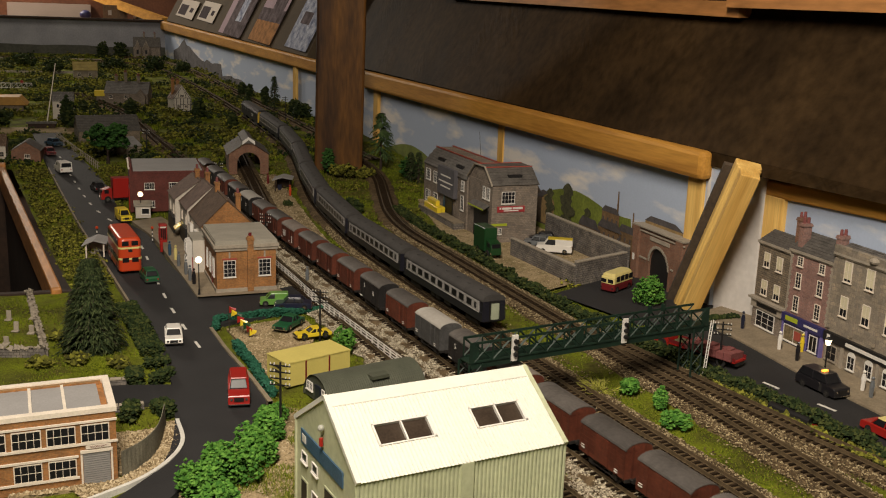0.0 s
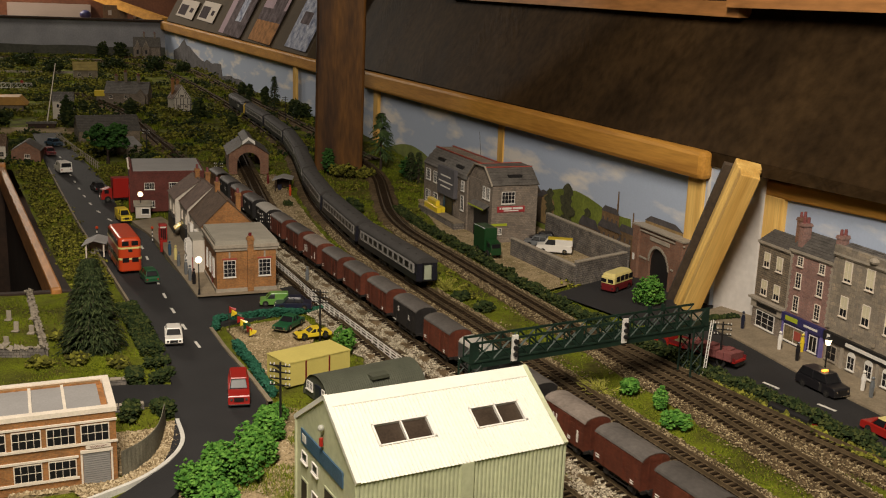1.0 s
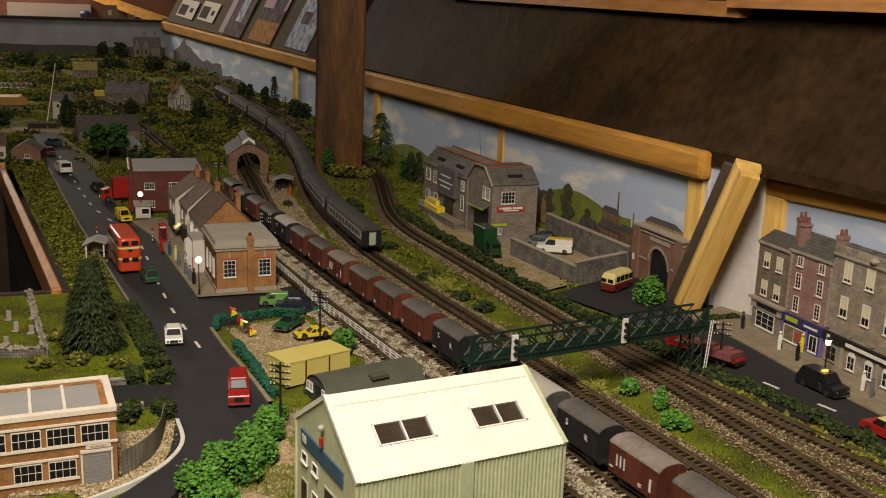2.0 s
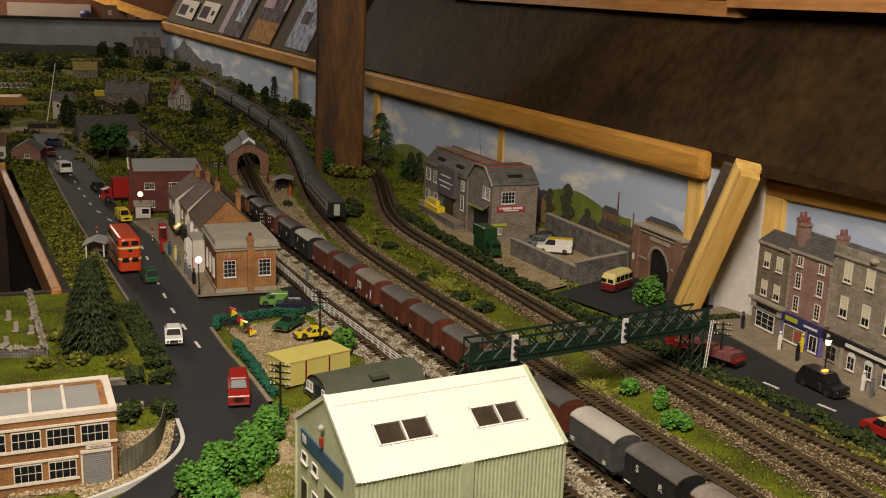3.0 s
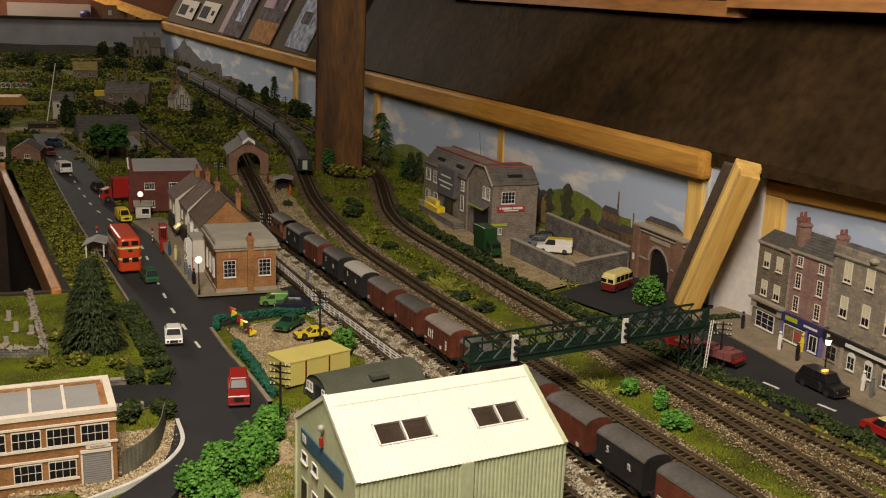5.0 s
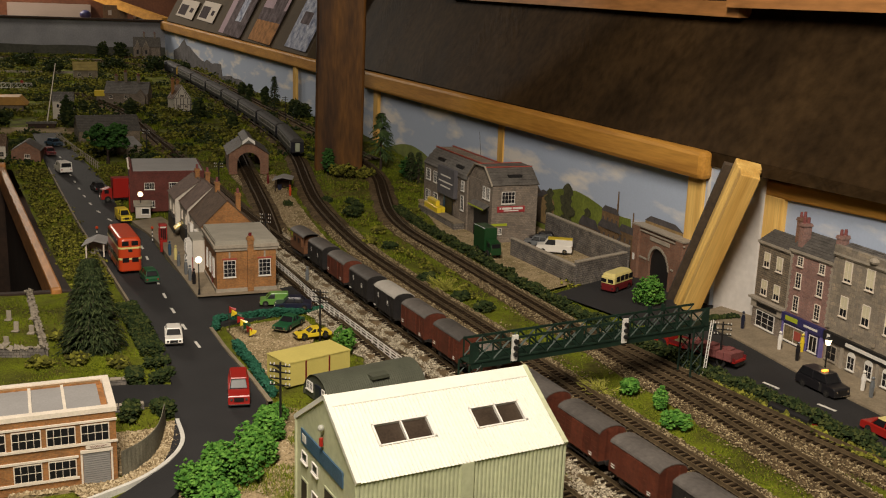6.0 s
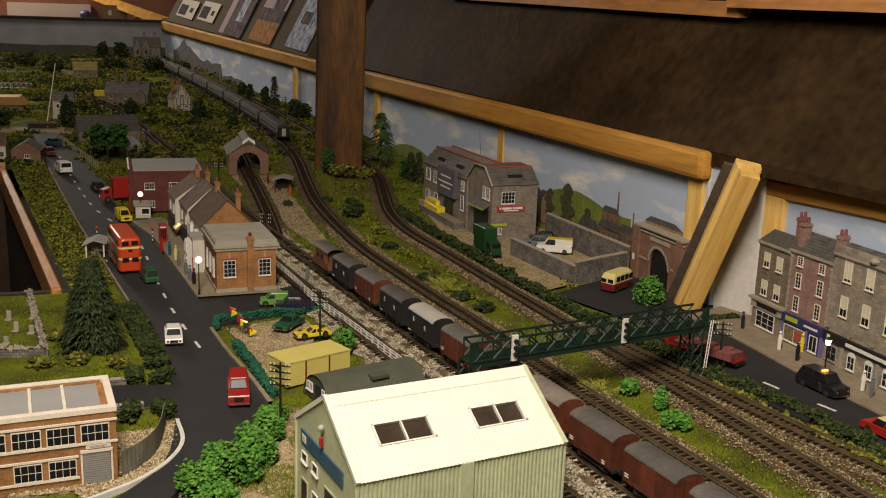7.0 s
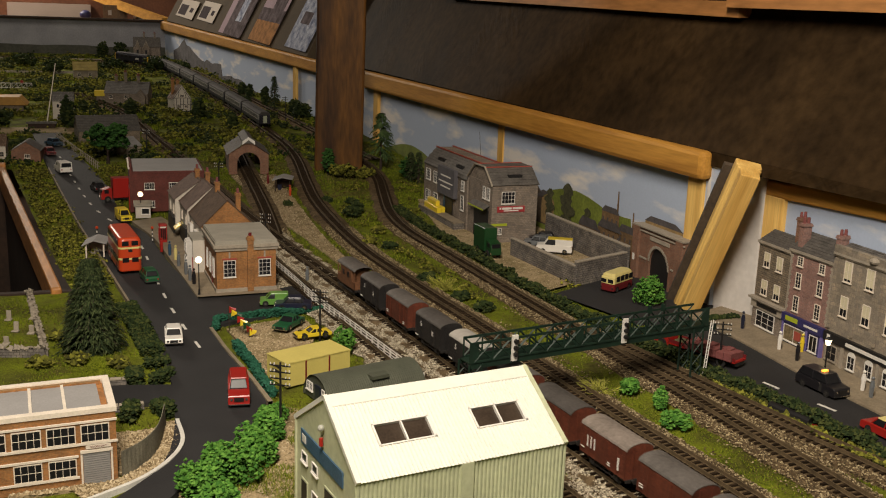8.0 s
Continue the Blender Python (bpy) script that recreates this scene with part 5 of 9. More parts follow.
def annexe():
    t = thing("shop_annexe", "white rendered flat-roofed shop annexe with bay window", "building", pose(0.106, 1.462, 0.0056, 0, 0, 4))
    Mesh().box(0, 0.080, 0, 0.046, 0, 0.048).make("wall", RENDER_WHITE, t)
    Mesh().box(-0.001, 0.081, 0, 0.046, 0.048, 0.051).make("roof", ROOF_FELT, t)
    b = Mesh().prism([(-0.007, 0.014), (0, 0.006), (0, 0.040), (-0.007, 0.032)], 0.0, 0.045, "z").make("bay_window", WHITE, t)
    for z in (0.005, 0.027):
        window(t, LEFT(0.023, z, -0.007), 0.018, 0.016, 2, 2, WHITE, False)
    Mesh().box(-0.001, 0, 0.0005, 0.006, 0, 0.022).make("door", PAINTS["red"], t, "red shop door")


def fire_station():
    t = thing("fire_station", "dark red brick building with pale flat roof", "building", spot(0.032, 1.915, 0, 0.003))
    W, D, h = 0.130, 0.155, 0.072
    Mesh().box(0, W, 0, D, 0, h).make("wall", BRICK_RED, t)
    Mesh().box(-0.001, W + 0.001, -0.001, D, h, h + 0.004).make("parapet", BRICK_RED, t)
    Mesh().box(0.003, W - 0.003, 0.002, D - 0.003, h + 0.004, h + 0.0055).make("flat_roof", ROOF_LEAD, t)
    f = Mesh().prism([(-0.003, 0), (0.02, 0), (0.02, h + 0.008), (0.012, h + 0.018), (0.004, h + 0.008), (-0.003, h + 0.008)], -0.004, 0.0, "x")
    f.add(*(lambda m: (m.v, m.f))(Mesh().box(-0.004, 0.0, 0.02, D, 0, h + 0.009)))
    f.make("street_front", BRICK_RED, t)
    for i in range(6):
        Mesh().box(-0.006, -0.003, 0.002 + i * 0.024, 0.010 + i * 0.024, h + 0.008, h + 0.011).make("coping", WHITE_TRIM, t)
    for x in (0.031, 0.075, 0.11):
        window(t, FRONT(x, 0.042), 0.018, 0.0125, 4, 2, WHITE)
    window(t, FRONT(0.031, 0.008), 0.018, 0.0125, 4, 2, WHITE)
    window(t, FRONT(0.075, 0.008), 0.018, 0.0125, 4, 2, WHITE)
    for y in (0.02, 0.07, 0.115):
        d = Mesh().box(-0.0055, -0.004, y, y + 0.036, 0, 0.042).make("engine_door", PAINTS["red"], t, "bright red appliance bay door")
    # small white kiosk at the corner
    k = thing("kiosk", "small white kiosk with flat grey roof", "kiosk", spot(0.036, 1.862, 0, 0.0032))
    Mesh().box(0, 0.026, 0, 0.04, 0, 0.022).make("wall", RENDER_WHITE, k)
    Mesh().box(-0.003, 0.029, -0.003, 0.043, 0.022, 0.025).make("roof", ROOF_FELT, k)
    window(k, FRONT(0.017, 0.007), 0.014, 0.011, 1, 1, WHITE)


def warehouse():
    t = thing("warehouse", "grey stone goods warehouse with red-edged roof", "building", pose(0.6160, 1.5845, 0, 0, 0, 3))
    t.scale = (1.0, 1.0, 1.10)
    W, D, e, r = 0.086, 0.105, 0.094, 0.117
    # gambrel roof outline over the front block
    Mesh().box(0, W, 0, D, 0, e).make("wall", STONE_GREY, t)
    Mesh().prism([(0, e), (D * 0.30, r), (D * 0.72, r), (D, e)], 0.001, W - 0.001).make("gable", STONE_GREY, t)
    tiled_slope(t, -0.002, W + 0.002, -0.002, e - 0.001, D * 0.30, r, SLATE, rows=7)
    tiled_slope(t, -0.002, W + 0.002, D + 0.002, e - 0.001, D * 0.72, r, SLATE, rows=7)
    Mesh().box(-0.002, W + 0.002, D * 0.30, D * 0.72, r - 0.0008, r + 0.0006).make("roof_top", SLATE, t)
    for y in (D * 0.30, D * 0.72):
        Mesh().box(-0.002, W + 0.002, y - 0.0012, y + 0.0012, r, r + 0.0016).make("ridge_tile", PAINTS["brick"], t)
    Mesh().prism([(-0.003, e - 0.002), (D * 0.30, r + 0.0005), (D * 0.72, r + 0.0005), (D + 0.003, e - 0.002), (D + 0.003, e), (D * 0.72, r + 0.0025), (D * 0.30, r + 0.0025), (-0.003, e)], -0.004, -0.001).make("barge_board", STONE_TRIM, t)
    Mesh().box(0.034, 0.060, D * 0.10, D * 0.22, 0.1035, 0.1075, pose(0, 0, 0)).make("skylight", BLACK, t)
    window(t, FRONT(0.030, 0.064), 0.025, 0.019, 4, 3, WHITE)
    Mesh().box(0.010, 0.062, -0.0012, 0, 0.0505, 0.0600).make("sign_board", RED_SIGN, t, "red sign board")
    for x0, x1, z0, z1 in ((0.014, 0.017, 0.0548, 0.0582), (0.019, 0.037, 0.0548, 0.0582), (0.039, 0.058, 0.0548, 0.0582), (0.022, 0.050, 0.0520, 0.0536)):
        Mesh().box(x0, x1, -0.0016, -0.0010, z0, z1).make("sign_bar", WHITE, t, "white name lettering as plain bars")
    Mesh().box(0.0, 0.03, -0.0010, 0, 0.0285, 0.0325).make("sign_strip", LIME, t, "lime green strip sign")
    window(t, FRONT(0.0165, 0.0155), 0.0065, 0.0095, 2, 3, WHITE)
    for y in (0.016, 0.034):
        window(t, LEFT(y, 0.068), 0.012, 0.019, 3, 4, WHITE)
    Mesh().box(-0.0012, 0, 0.002, 0.009, 0, 0.028).make("door", NAVY, t, "dark blue plank door")
    # The bay's dark inside is a black panel laid on the solid wall.
    Mesh().box(-0.0016, 0, 0.013, 0.074, 0.0, 0.052).make("bay_door", BLACK, t, "black panel for the shade inside the open loading bay")
    Mesh().prism([(-0.012, 0.054), (0, 0.060), (0, 0.0588), (-0.012, 0.0528)], 0.010, 0.077, "y").make("canopy", SLATE, t)
    Mesh().box(-0.0125, -0.0120, 0.010, 0.077, 0.0520, 0.0545).make("canopy_edge", LIME, t, "faded green edge board")
    # the longer wing behind, with its own roof along the track
    w = thing("warehouse_wing", "grey stone warehouse wing with loading doors", "building", pose(0.608, 1.692, 0.001, 0, 0, 3))
    w.scale = (1.0, 1.0, 1.14)
    L, Wd, e2, r2 = 0.225, 0.084, 0.082, 0.108
    Mesh().prism([(0, 0), (Wd, 0), (Wd, e2), (Wd * 0.72, r2), (Wd * 0.30, r2), (0, e2)], 0, L, "y").make("wall", STONE_GREY, w)
    for x0, x1 in ((-0.002, Wd * 0.30), (Wd + 0.002, Wd * 0.72)):
        m = Mesh()
        for i in range(7):
            for j in range(40):
                xa, xb = x0 + (x1 - x0) * i / 7, x0 + (x1 - x0) * min(1, (i + 1.1) / 7)
                za, zb = e2 - 0.001 + (r2 - e2) * i / 7, e2 - 0.001 + (r2 - e2) * min(1, (i + 1.1) / 7)
                y = L * (j + 0.5 * (i % 2)) / 40
                m.add([(xa, y, za + 0.0016), (xa, y + L / 40 - 0.0003, za + 0.0016), (xb, y + L / 40 - 0.0003, zb + 0.0009), (xb, y, zb + 0.0009), (xa, y, za), (xa, y + L / 40 - 0.0003, za)], [(0, 1, 2, 3), (4, 5, 1, 0)])
        m.make("roof", SLATE, w)
    for x in (Wd * 0.30, Wd * 0.72):
        Mesh().box(x - 0.0014, x + 0.0014, -0.002, L + 0.002, r2 + 0.0002, r2 + 0.002).make("ridge_tile", PAINTS["brick"], w)
    for y in (0.045, 0.14):
        Mesh().box(0.008, 0.018, y, y + 0.032, 0.0925, 0.0970, pose(0, 0, 0)).make("skylight", BLACK, w)
    for y in (0.158, 0.200):
        window(w, LEFT(y, 0.055), 0.024, 0.019, 3, 4, WHITE)
        window(w, LEFT(y, 0.018), 0.024, 0.019, 3, 4, WHITE)
    window(w, LEFT(0.020, 0.030), 0.014, 0.024, 2, 4, WHITE)
    window(w, LEFT(0.020, 0.062), 0.014, 0.016, 3, 3, WHITE)
    b = Mesh().box(-0.008, 0, 0.045, 0.130, 0.044, 0.090).make("lift_bay", mat("lift_bay_mat", (0.095, 0.09, 0.10), 0.8, 0.2, 60), w, "dark slate-hung loading bay")
    for z, wd in ((0.076, 0.05), (0.066, 0.07), (0.058, 0.05)):
        Mesh().box(-0.0086, -0.008, 0.087 - wd / 2, 0.087 + wd / 2, z - 0.0012, z + 0.0012).make("sign_bar", WHITE, b, "pale unreadable lettering")
    # Black panel painted in for the shade behind the open leaf.
    Mesh().box(-0.0014, 0, 0.065, 0.105, 0.0, 0.044).make("loading_door", BLACK, w, "black panel for the shade inside the open loading door")
    Mesh().box(-0.0022, 0, 0.105, 0.112, 0.0, 0.044).make("door_leaf", PAINTS["blue"], w)
    # loading bank in front
    p = thing("loading_bank", "low stone loading bank with concrete top", "platform", pose(0.590, 1.695, 0.0016, 0, 0, 3))
    Mesh().box(-0.004, 0.016, 0.0, 0.19, 0, 0.013).make("bank", STONE_WALL, p)
    Mesh().box(-0.005, 0.016, -0.001, 0.19, 0.013, 0.0145).make("bank_top", PAVING, p)


def crates():
    k = 0
    for x, y, z in ((0.5855, 1.795, 0), (0.5855, 1.822, 0), (0.5855, 1.849, 0), (0.5945, 1.80, 0.0), (0.5935, 1.828, 0), (0.588, 1.812, 0.0102), (0.588, 1.838, 0.0102)):
        t = tagged(Mesh().box(-0.0042, 0.0042, -0.0125, 0.0125, 0, 0.010, None, 0.0006).box(-0.0044, 0.0044, -0.003, 0.003, 0, 0.0102).make("crate", PAINTS["yellow"], at=pose(x, y, 0.0162 + z, 0, 0, 3 + random.uniform(-4, 4))), "bright yellow crate stacked on the loading bank", "crate", "yellow crates")


def block_wall(name, label, a, b, h, thick=0.006, cap=True, material=None):
    A, B = Vector(a), Vector(b)
    L = (B - A).length
    t = thing(name, label, "wall", pose(A.x, A.y, rise(A.y) - 0.001, 0, 0, math.degrees(math.atan2(B.y - A.y, B.x - A.x))), kind="structure")
    Mesh().box(0, L, -thick / 2, thick / 2, 0, h).make("masonry", material or STONE_WALL, t)
    if cap:
        n = max(2, int(L / 0.012))
        me = Mesh().box(0.0003, L / n - 0.0003, -thick / 2 - 0.0008, thick / 2 + 0.0008, 0, 0.0022, None, 0.0004).data("coping_stone", STONE_TRIM)
        for i in range(n):
            ob = new("coping_stone", me)
            ob.parent, ob.matrix_basis = t, pose(L * i / n, 0, h, 0, random.uniform(-1, 1), 0)
    return t


def arch():
    t = thing("viaduct_arch", "brown brick archway with dark opening", "arch", pose(0.757, 1.338, 0, 0, 0, -88))
    W, h, d = 0.134, 0.0835, 0.03
    n = 14
    o0, o1, sp = 0.0445, 0.0985, 0.034
    cx, r = (o0 + o1) / 2, (o1 - o0) / 2
    arc = [(cx - r * math.cos(math.pi * i / n), sp + r * 1.0 * math.sin(math.pi * i / n)) for i in range(n + 1)]
    m = Mesh()
    # front and back as strips between the arch line and the top
    for y in (0, d):
        v, f = [], []
        line = [(o0, 0)] + arc + [(o1, 0)]
        for x, z in line:
            v += [(x, y, z), (x, y, h)]
        for i in range(len(line) - 1):
            f.append((2 * i, 2 * i + 2, 2 * i + 3, 2 * i + 1))
        m.add(v, f)
        m.add([(0, y, 0), (o0, y, 0), (o0, y, h), (0, y, h)], [(0, 1, 2, 3)])
        m.add([(o1, y, 0), (W, y, 0), (W, y, h), (o1, y, h)], [(0, 1, 2, 3)])
    line = [(o0, 0)] + arc + [(o1, 0)]
    for a, b in zip(line, line[1:]):
        m.add([(a[0], 0, a[1]), (b[0], 0, b[1]), (b[0], d, b[1]), (a[0], d, a[1])], [(0, 1, 2, 3)])
    m.add([(0, 0, 0), (0, d, 0), (0, d, h), (0, 0, h), (W, 0, 0), (W, d, 0), (W, d, h), (W, 0, h)], [(0, 1, 2, 3), (4, 7, 6, 5), (3, 2, 6, 7)])
    m.make("masonry", BRICK_BROWN, t)
    # No tunnel behind: a black sheet gives the opening its shade.
    Mesh().box(0.001, W - 0.001, 0.004, 0.006, 0, h - 0.004).make("tunnel_dark", BLACK, t, "black sheet for the shade inside the arch")
    Mesh().box(-0.002, W + 0.002, -0.004, d, h, h + 0.0022).make("coping", STONE_TRIM, t)
    for x in (0.0285, 0.1145):
        Mesh().box(x - 0.010, x + 0.010, -0.0012, 0.0, 0.036, 0.0385).make("impost", STONE_TRIM, t)
    Mesh().box(-0.002, W + 0.002, -0.002, 0, h - 0.0065, h - 0.0045).make("string_course", STONE_TRIM, t)
    vs = Mesh().box(-0.0019, 0.0019, -0.0007, 0.0, 0, 0.0042).data("voussoir", STONE_TRIM)
    for i in range(19):
        a = math.pi * (i + 0.5) / 19
        ob = new("voussoir", vs)
        ob.parent, ob.matrix_basis = t, pose(cx - r * math.cos(a), 0, sp + r * 1.0 * math.sin(a), 0, 90 - 0 - math.degrees(a) - 0 - 180 + 90, 0)
    Mesh().box(cx - 0.026, cx + 0.026, -0.0014, 0, 0.0685, 0.0740).make("date_panel", STONE_TRIM, t)
    for x in (0.009, 0.125):
        Mesh().box(x - 0.008, x + 0.008, -0.004, 0, 0, h).make("pilaster", BRICK_BROWN, t)
    Mesh().box(0.005, 0.010, -0.0048, -0.004, 0.030, 0.040).make("poster", WHITE, t, "small white poster")


def town_house(name, label, y, x, W, h, wall, cols, floors, roof_top, shop, shop_mat, rz=-90, blinds=False, wide=0.010):
    """A tall town house in low relief; local x runs along the street towards the viewer, its front looks at the road."""
    t = thing(name, label, "house", pose(x, y, 0.005, 0, 0, rz), "tall town houses")
    D = 0.026
    Mesh().box(0, W, 0, D, 0, h).make("wall", wall, t)
    for i, (z, wh) in enumerate(floors):
        for c in cols:
            window(t, FRONT(c, z), wide, wh, 2, 4 if not blinds else 2, WHITE_TRIM, True, None, 0.62 if blinds and (i + int(c * 1000)) % 3 else (0.85 if blinds else 0))
    Mesh().box(-0.001, W + 0.001, -0.003, D, h, h + 0.003).box(-0.0005, W + 0.0005, -0.0015, D, h - 0.002, h).make("cornice", STONE_TRIM, t)
    tiled_slope(t, 0, W, -0.001, h + 0.003, D * 0.8, roof_top, SLATE, rows=7)
    Mesh().prism([(0, h + 0.002), (D * 0.8, h + 0.002), (D * 0.8, roof_top - 0.001)], 0.0003, W - 0.0003).make("roof_body", SLATE, t)
    s = Mesh().box(0.003, W - 0.003, -0.003, 0, 0, 0.026).make("shopfront", shop_mat, t)
    Mesh().box(0.001, W - 0.001, -0.005, 0, 0.026, 0.0365).make("fascia", shop, s)
    return t, s


def town():
    t, s = town_house("town_house", "narrow grey stone town house with an arched shop window", 1.0715, 0.789, 0.0645, 0.110, STONE_BROWN, (0.019, 0.045), ((0.081, 0.019), (0.044, 0.020)), 0.126, STONE_TRIM, STONE_GREY, -90.5, True, 0.012)
    window(s, FRONT(0.032, 0.003, -0.003), 0.038, 0.021, 3, 3, WHITE)
    Mesh().box(0.014, 0.056, -0.0056, -0.005, 0.0290, 0.0335).make("sign_bar", BLACK, s, "dark unreadable lettering")
    Mesh().box(-0.002, 0.0665, -0.008, 0, 0.0365, 0.0395).make("shop_cornice", STONE_TRIM, s)
    chimney(t, 0.057, 0.017, 0.109, 0.153, 0.0070, 0.011, BRICK_BROWN, 2)
    t, s = town_house("town_house", "pink brick town house with a purple-blue shopfront", 1.0062, 0.788, 0.0755, 0.114, BRICK_PINK, (0.0185, 0.057), ((0.0985, 0.012), (0.071, 0.019), (0.0415, 0.0195)), 0.138, NAVY, NAVY, -88.5)
    chimney(t, 0.011, 0.008, 0.112, 0.150, 0.0075, 0.012, BRICK_PINK, 2)
    chimney(t, 0.071, 0.012, 0.112, 0.148, 0.0075, 0.012, BRICK_PINK, 2)
    for x, w in ((0.025, 0.038), (0.060, 0.014)):
        window(s, FRONT(x, 0.003, -0.003), w, 0.020, 2, 1, WHITE, True, mat("shop_window_mat", (0.22, 0.17, 0.10), 0.3, 0.5, 160, 0.0, 300) if w > 0.03 else None)
    Mesh().box(0.026, 0.038, -0.0040, -0.0036, 0.008, 0.019).make("poster", PAINTS["brick"], s, "red poster in the window")
    Mesh().box(0.009, 0.031, -0.0058, -0.0050, 0.0290, 0.0345).make("sign_bar", LIME, s, "yellow-green unreadable lettering")
    Mesh().box(0.043, 0.067, -0.0056, -0.0050, 0.0300, 0.0325).make("sign_bar", WHITE, s, "pale unreadable lettering")
    for x in (0.0, 0.0755):
        for i in range(19):
            w = 0.0045 if i % 2 else 0.0028
            Mesh().box(max(0.0, x - w), min(0.0755, x + w), -0.0006, 0.0, 0.0385 + i * 0.004, 0.0420 + i * 0.004).make("quoin", STONE_TRIM, t)
    lilac = mat("lilac_mat", (0.17, 0.14, 0.36), 0.6, 0.15)
    for x in (0.002, 0.046, 0.0715):
        Mesh().box(x, x + 0.0025, -0.0045, 0, 0, 0.026).make("shop_pilaster", lilac, s)
    t, s = town_house("bank_building", "buff stone bank building with tall windows and cream blinds", 0.9300, 0.790, 0.34, 0.128, STONE_BUFF, (0.024, 0.060, 0.096, 0.132, 0.168, 0.204), ((0.100, 0.024), (0.059, 0.024)), 0.140, BLACK, STONE_BUFF, -90, True, 0.0125)
    for c in (0.003, 0.042, 0.078, 0.114, 0.150, 0.186):
        Mesh().box(c - 0.0022, c + 0.0022, -0.002, 0, 0.040, 0.124).make("pilaster", STONE_BUFF, t)
    Mesh().box(0.0, 0.34, -0.003, 0.004, 0.131, 0.139).make("parapet", STONE_BUFF, t)
    Mesh().ball((0.066, -0.002, 0.135), 0.007, 0.6, 10, 6).make("carved_crest", STONE_TRIM, t)
    window(s, FRONT(0.016, 0.004, -0.003), 0.018, 0.018, 2, 2, STONE_TRIM)
    for x in (0.050, 0.078, 0.106, 0.134, 0.162):
        wn = window(s, FRONT(x, 0.004, -0.003), 0.012, 0.016, 2, 2, WHITE)
        Mesh().prism([(x - 0.006, 0.020)] + [(x - 0.006 * math.cos(a), 0.020 + 0.005 * math.sin(a)) for a in np.linspace(0.2, math.pi - 0.2, 7)] + [(x + 0.006, 0.020)], -0.0042, -0.003, "y").make("arched_light", WHITE, s)
    for x in (0.034, 0.092, 0.150):
        Mesh().box(x - 0.002, x + 0.002, -0.0046, 0, 0, 0.026).make("rusticated_pier", STONE_TRIM, s)
    Mesh().box(0.008, 0.013, -0.0056, -0.005, 0.0285, 0.0340).make("logo_mark", WHITE, s, "plain white emblem")
    Mesh().box(0.040, 0.110, -0.0056, -0.005, 0.0295, 0.0335).make("sign_bar", WHITE, s, "pale lettering bar")


def engine_shed():
    t = thing("engine_shed", "red brick engine shed with arched doorway and slate roof", "shed", spot(0.248, 2.27, -3, 0.001))
    W, D, e, r = 0.086, 0.15, 0.046, 0.074
    n, cx, rr, sp = 12, 0.043, 0.0255, 0.024
    arc = [(cx - rr, 0)] + [(cx - rr * math.cos(math.pi * i / n), sp + rr * math.sin(math.pi * i / n)) for i in range(n + 1)] + [(cx + rr, 0)]
    top = lambda x: e + (r - e) * (1 - abs(x - cx) / cx)
    for y, nm in ((0, "front_gable"), (D - 0.004, "back_gable")):
        m = Mesh()
        for yy in (y, y + 0.004):
            v, f = [], []
            for x, z in arc:
                v += [(x, yy, z), (x, yy, top(x))]
            f = [(2 * i, 2 * i + 2, 2 * i + 3, 2 * i + 1) for i in range(len(arc) - 1)]
            m.add(v, f)
            m.add([(0, yy, 0), (cx - rr, yy, 0), (cx - rr, yy, top(cx - rr)), (0, yy, e), (cx + rr, yy, 0), (W, yy, 0), (W, yy, e), (cx + rr, yy, top(cx + rr))], [(0, 1, 2, 3), (4, 5, 6, 7)])
        for a, b in zip(arc, arc[1:]):
            m.add([(a[0], y, a[1]), (b[0], y, b[1]), (b[0], y + 0.004, b[1]), (a[0], y + 0.004, a[1])], [(0, 1, 2, 3)])
        m.make(nm, BRICK_BROWN, t)
    Mesh().box(0, 0.004, 0, D, 0, e).make("side_wall", BRICK_BROWN, t)
    Mesh().box(W - 0.004, W, 0, D, 0, e).make("side_wall", BRICK_BROWN, t)
    for s in (0, 1):
        xe = -0.005 if s == 0 else W + 0.005
        z0 = e - 0.003
        m = Mesh()
        for i in range(8):
            for j in range(22):
                fa, fb = i / 8, min(1, (i + 1.1) / 8)
                y = -0.006 + (D + 0.012) * (j + 0.5 * (i % 2)) / 22.5
                yb = y + (D + 0.012) / 22.5 - 0.0003
                xa, xb = xe + (cx - xe) * fa, xe + (cx - xe) * fb
                za, zb = z0 + (r + 0.001 - z0) * fa, z0 + (r + 0.001 - z0) * fb
                m.add([(xa, y, za + 0.0014), (xa, yb, za + 0.0014), (xb, yb, zb + 0.0006), (xb, y, zb + 0.0006), (xa, y, za), (xa, yb, za)], [(0, 1, 2, 3), (4, 5, 1, 0)])
        m.make("roof", SLATE, t)
    Mesh().prism([(cx - 0.014, r - 0.007), (cx, r + 0.004), (cx + 0.014, r - 0.007), (cx + 0.014, r + 0.001), (cx, r + 0.0105), (cx - 0.014, r + 0.001)], -0.0072, -0.006, "y").make("white_barge_board", WHITE, t, "white painted ventilator gable")
    Mesh().prism([(cx - 0.0135, r - 0.004), (cx + 0.0135, r - 0.004), (cx + 0.0135, r + 0.001), (cx, r + 0.0098), (cx - 0.0135, r + 0.001)], -0.006, D, "y").make("smoke_vent", SLATE, t)
    for x in (0.006, 0.08):
        Mesh().box(x - 0.007, x + 0.007, -0.003, 0, 0, e).make("buttress", BRICK_BROWN, t)
    p = thing("platform_shelter", "small timber shelter with pale sloping roof", "shelter", spot(0.322, 2.085, -15))
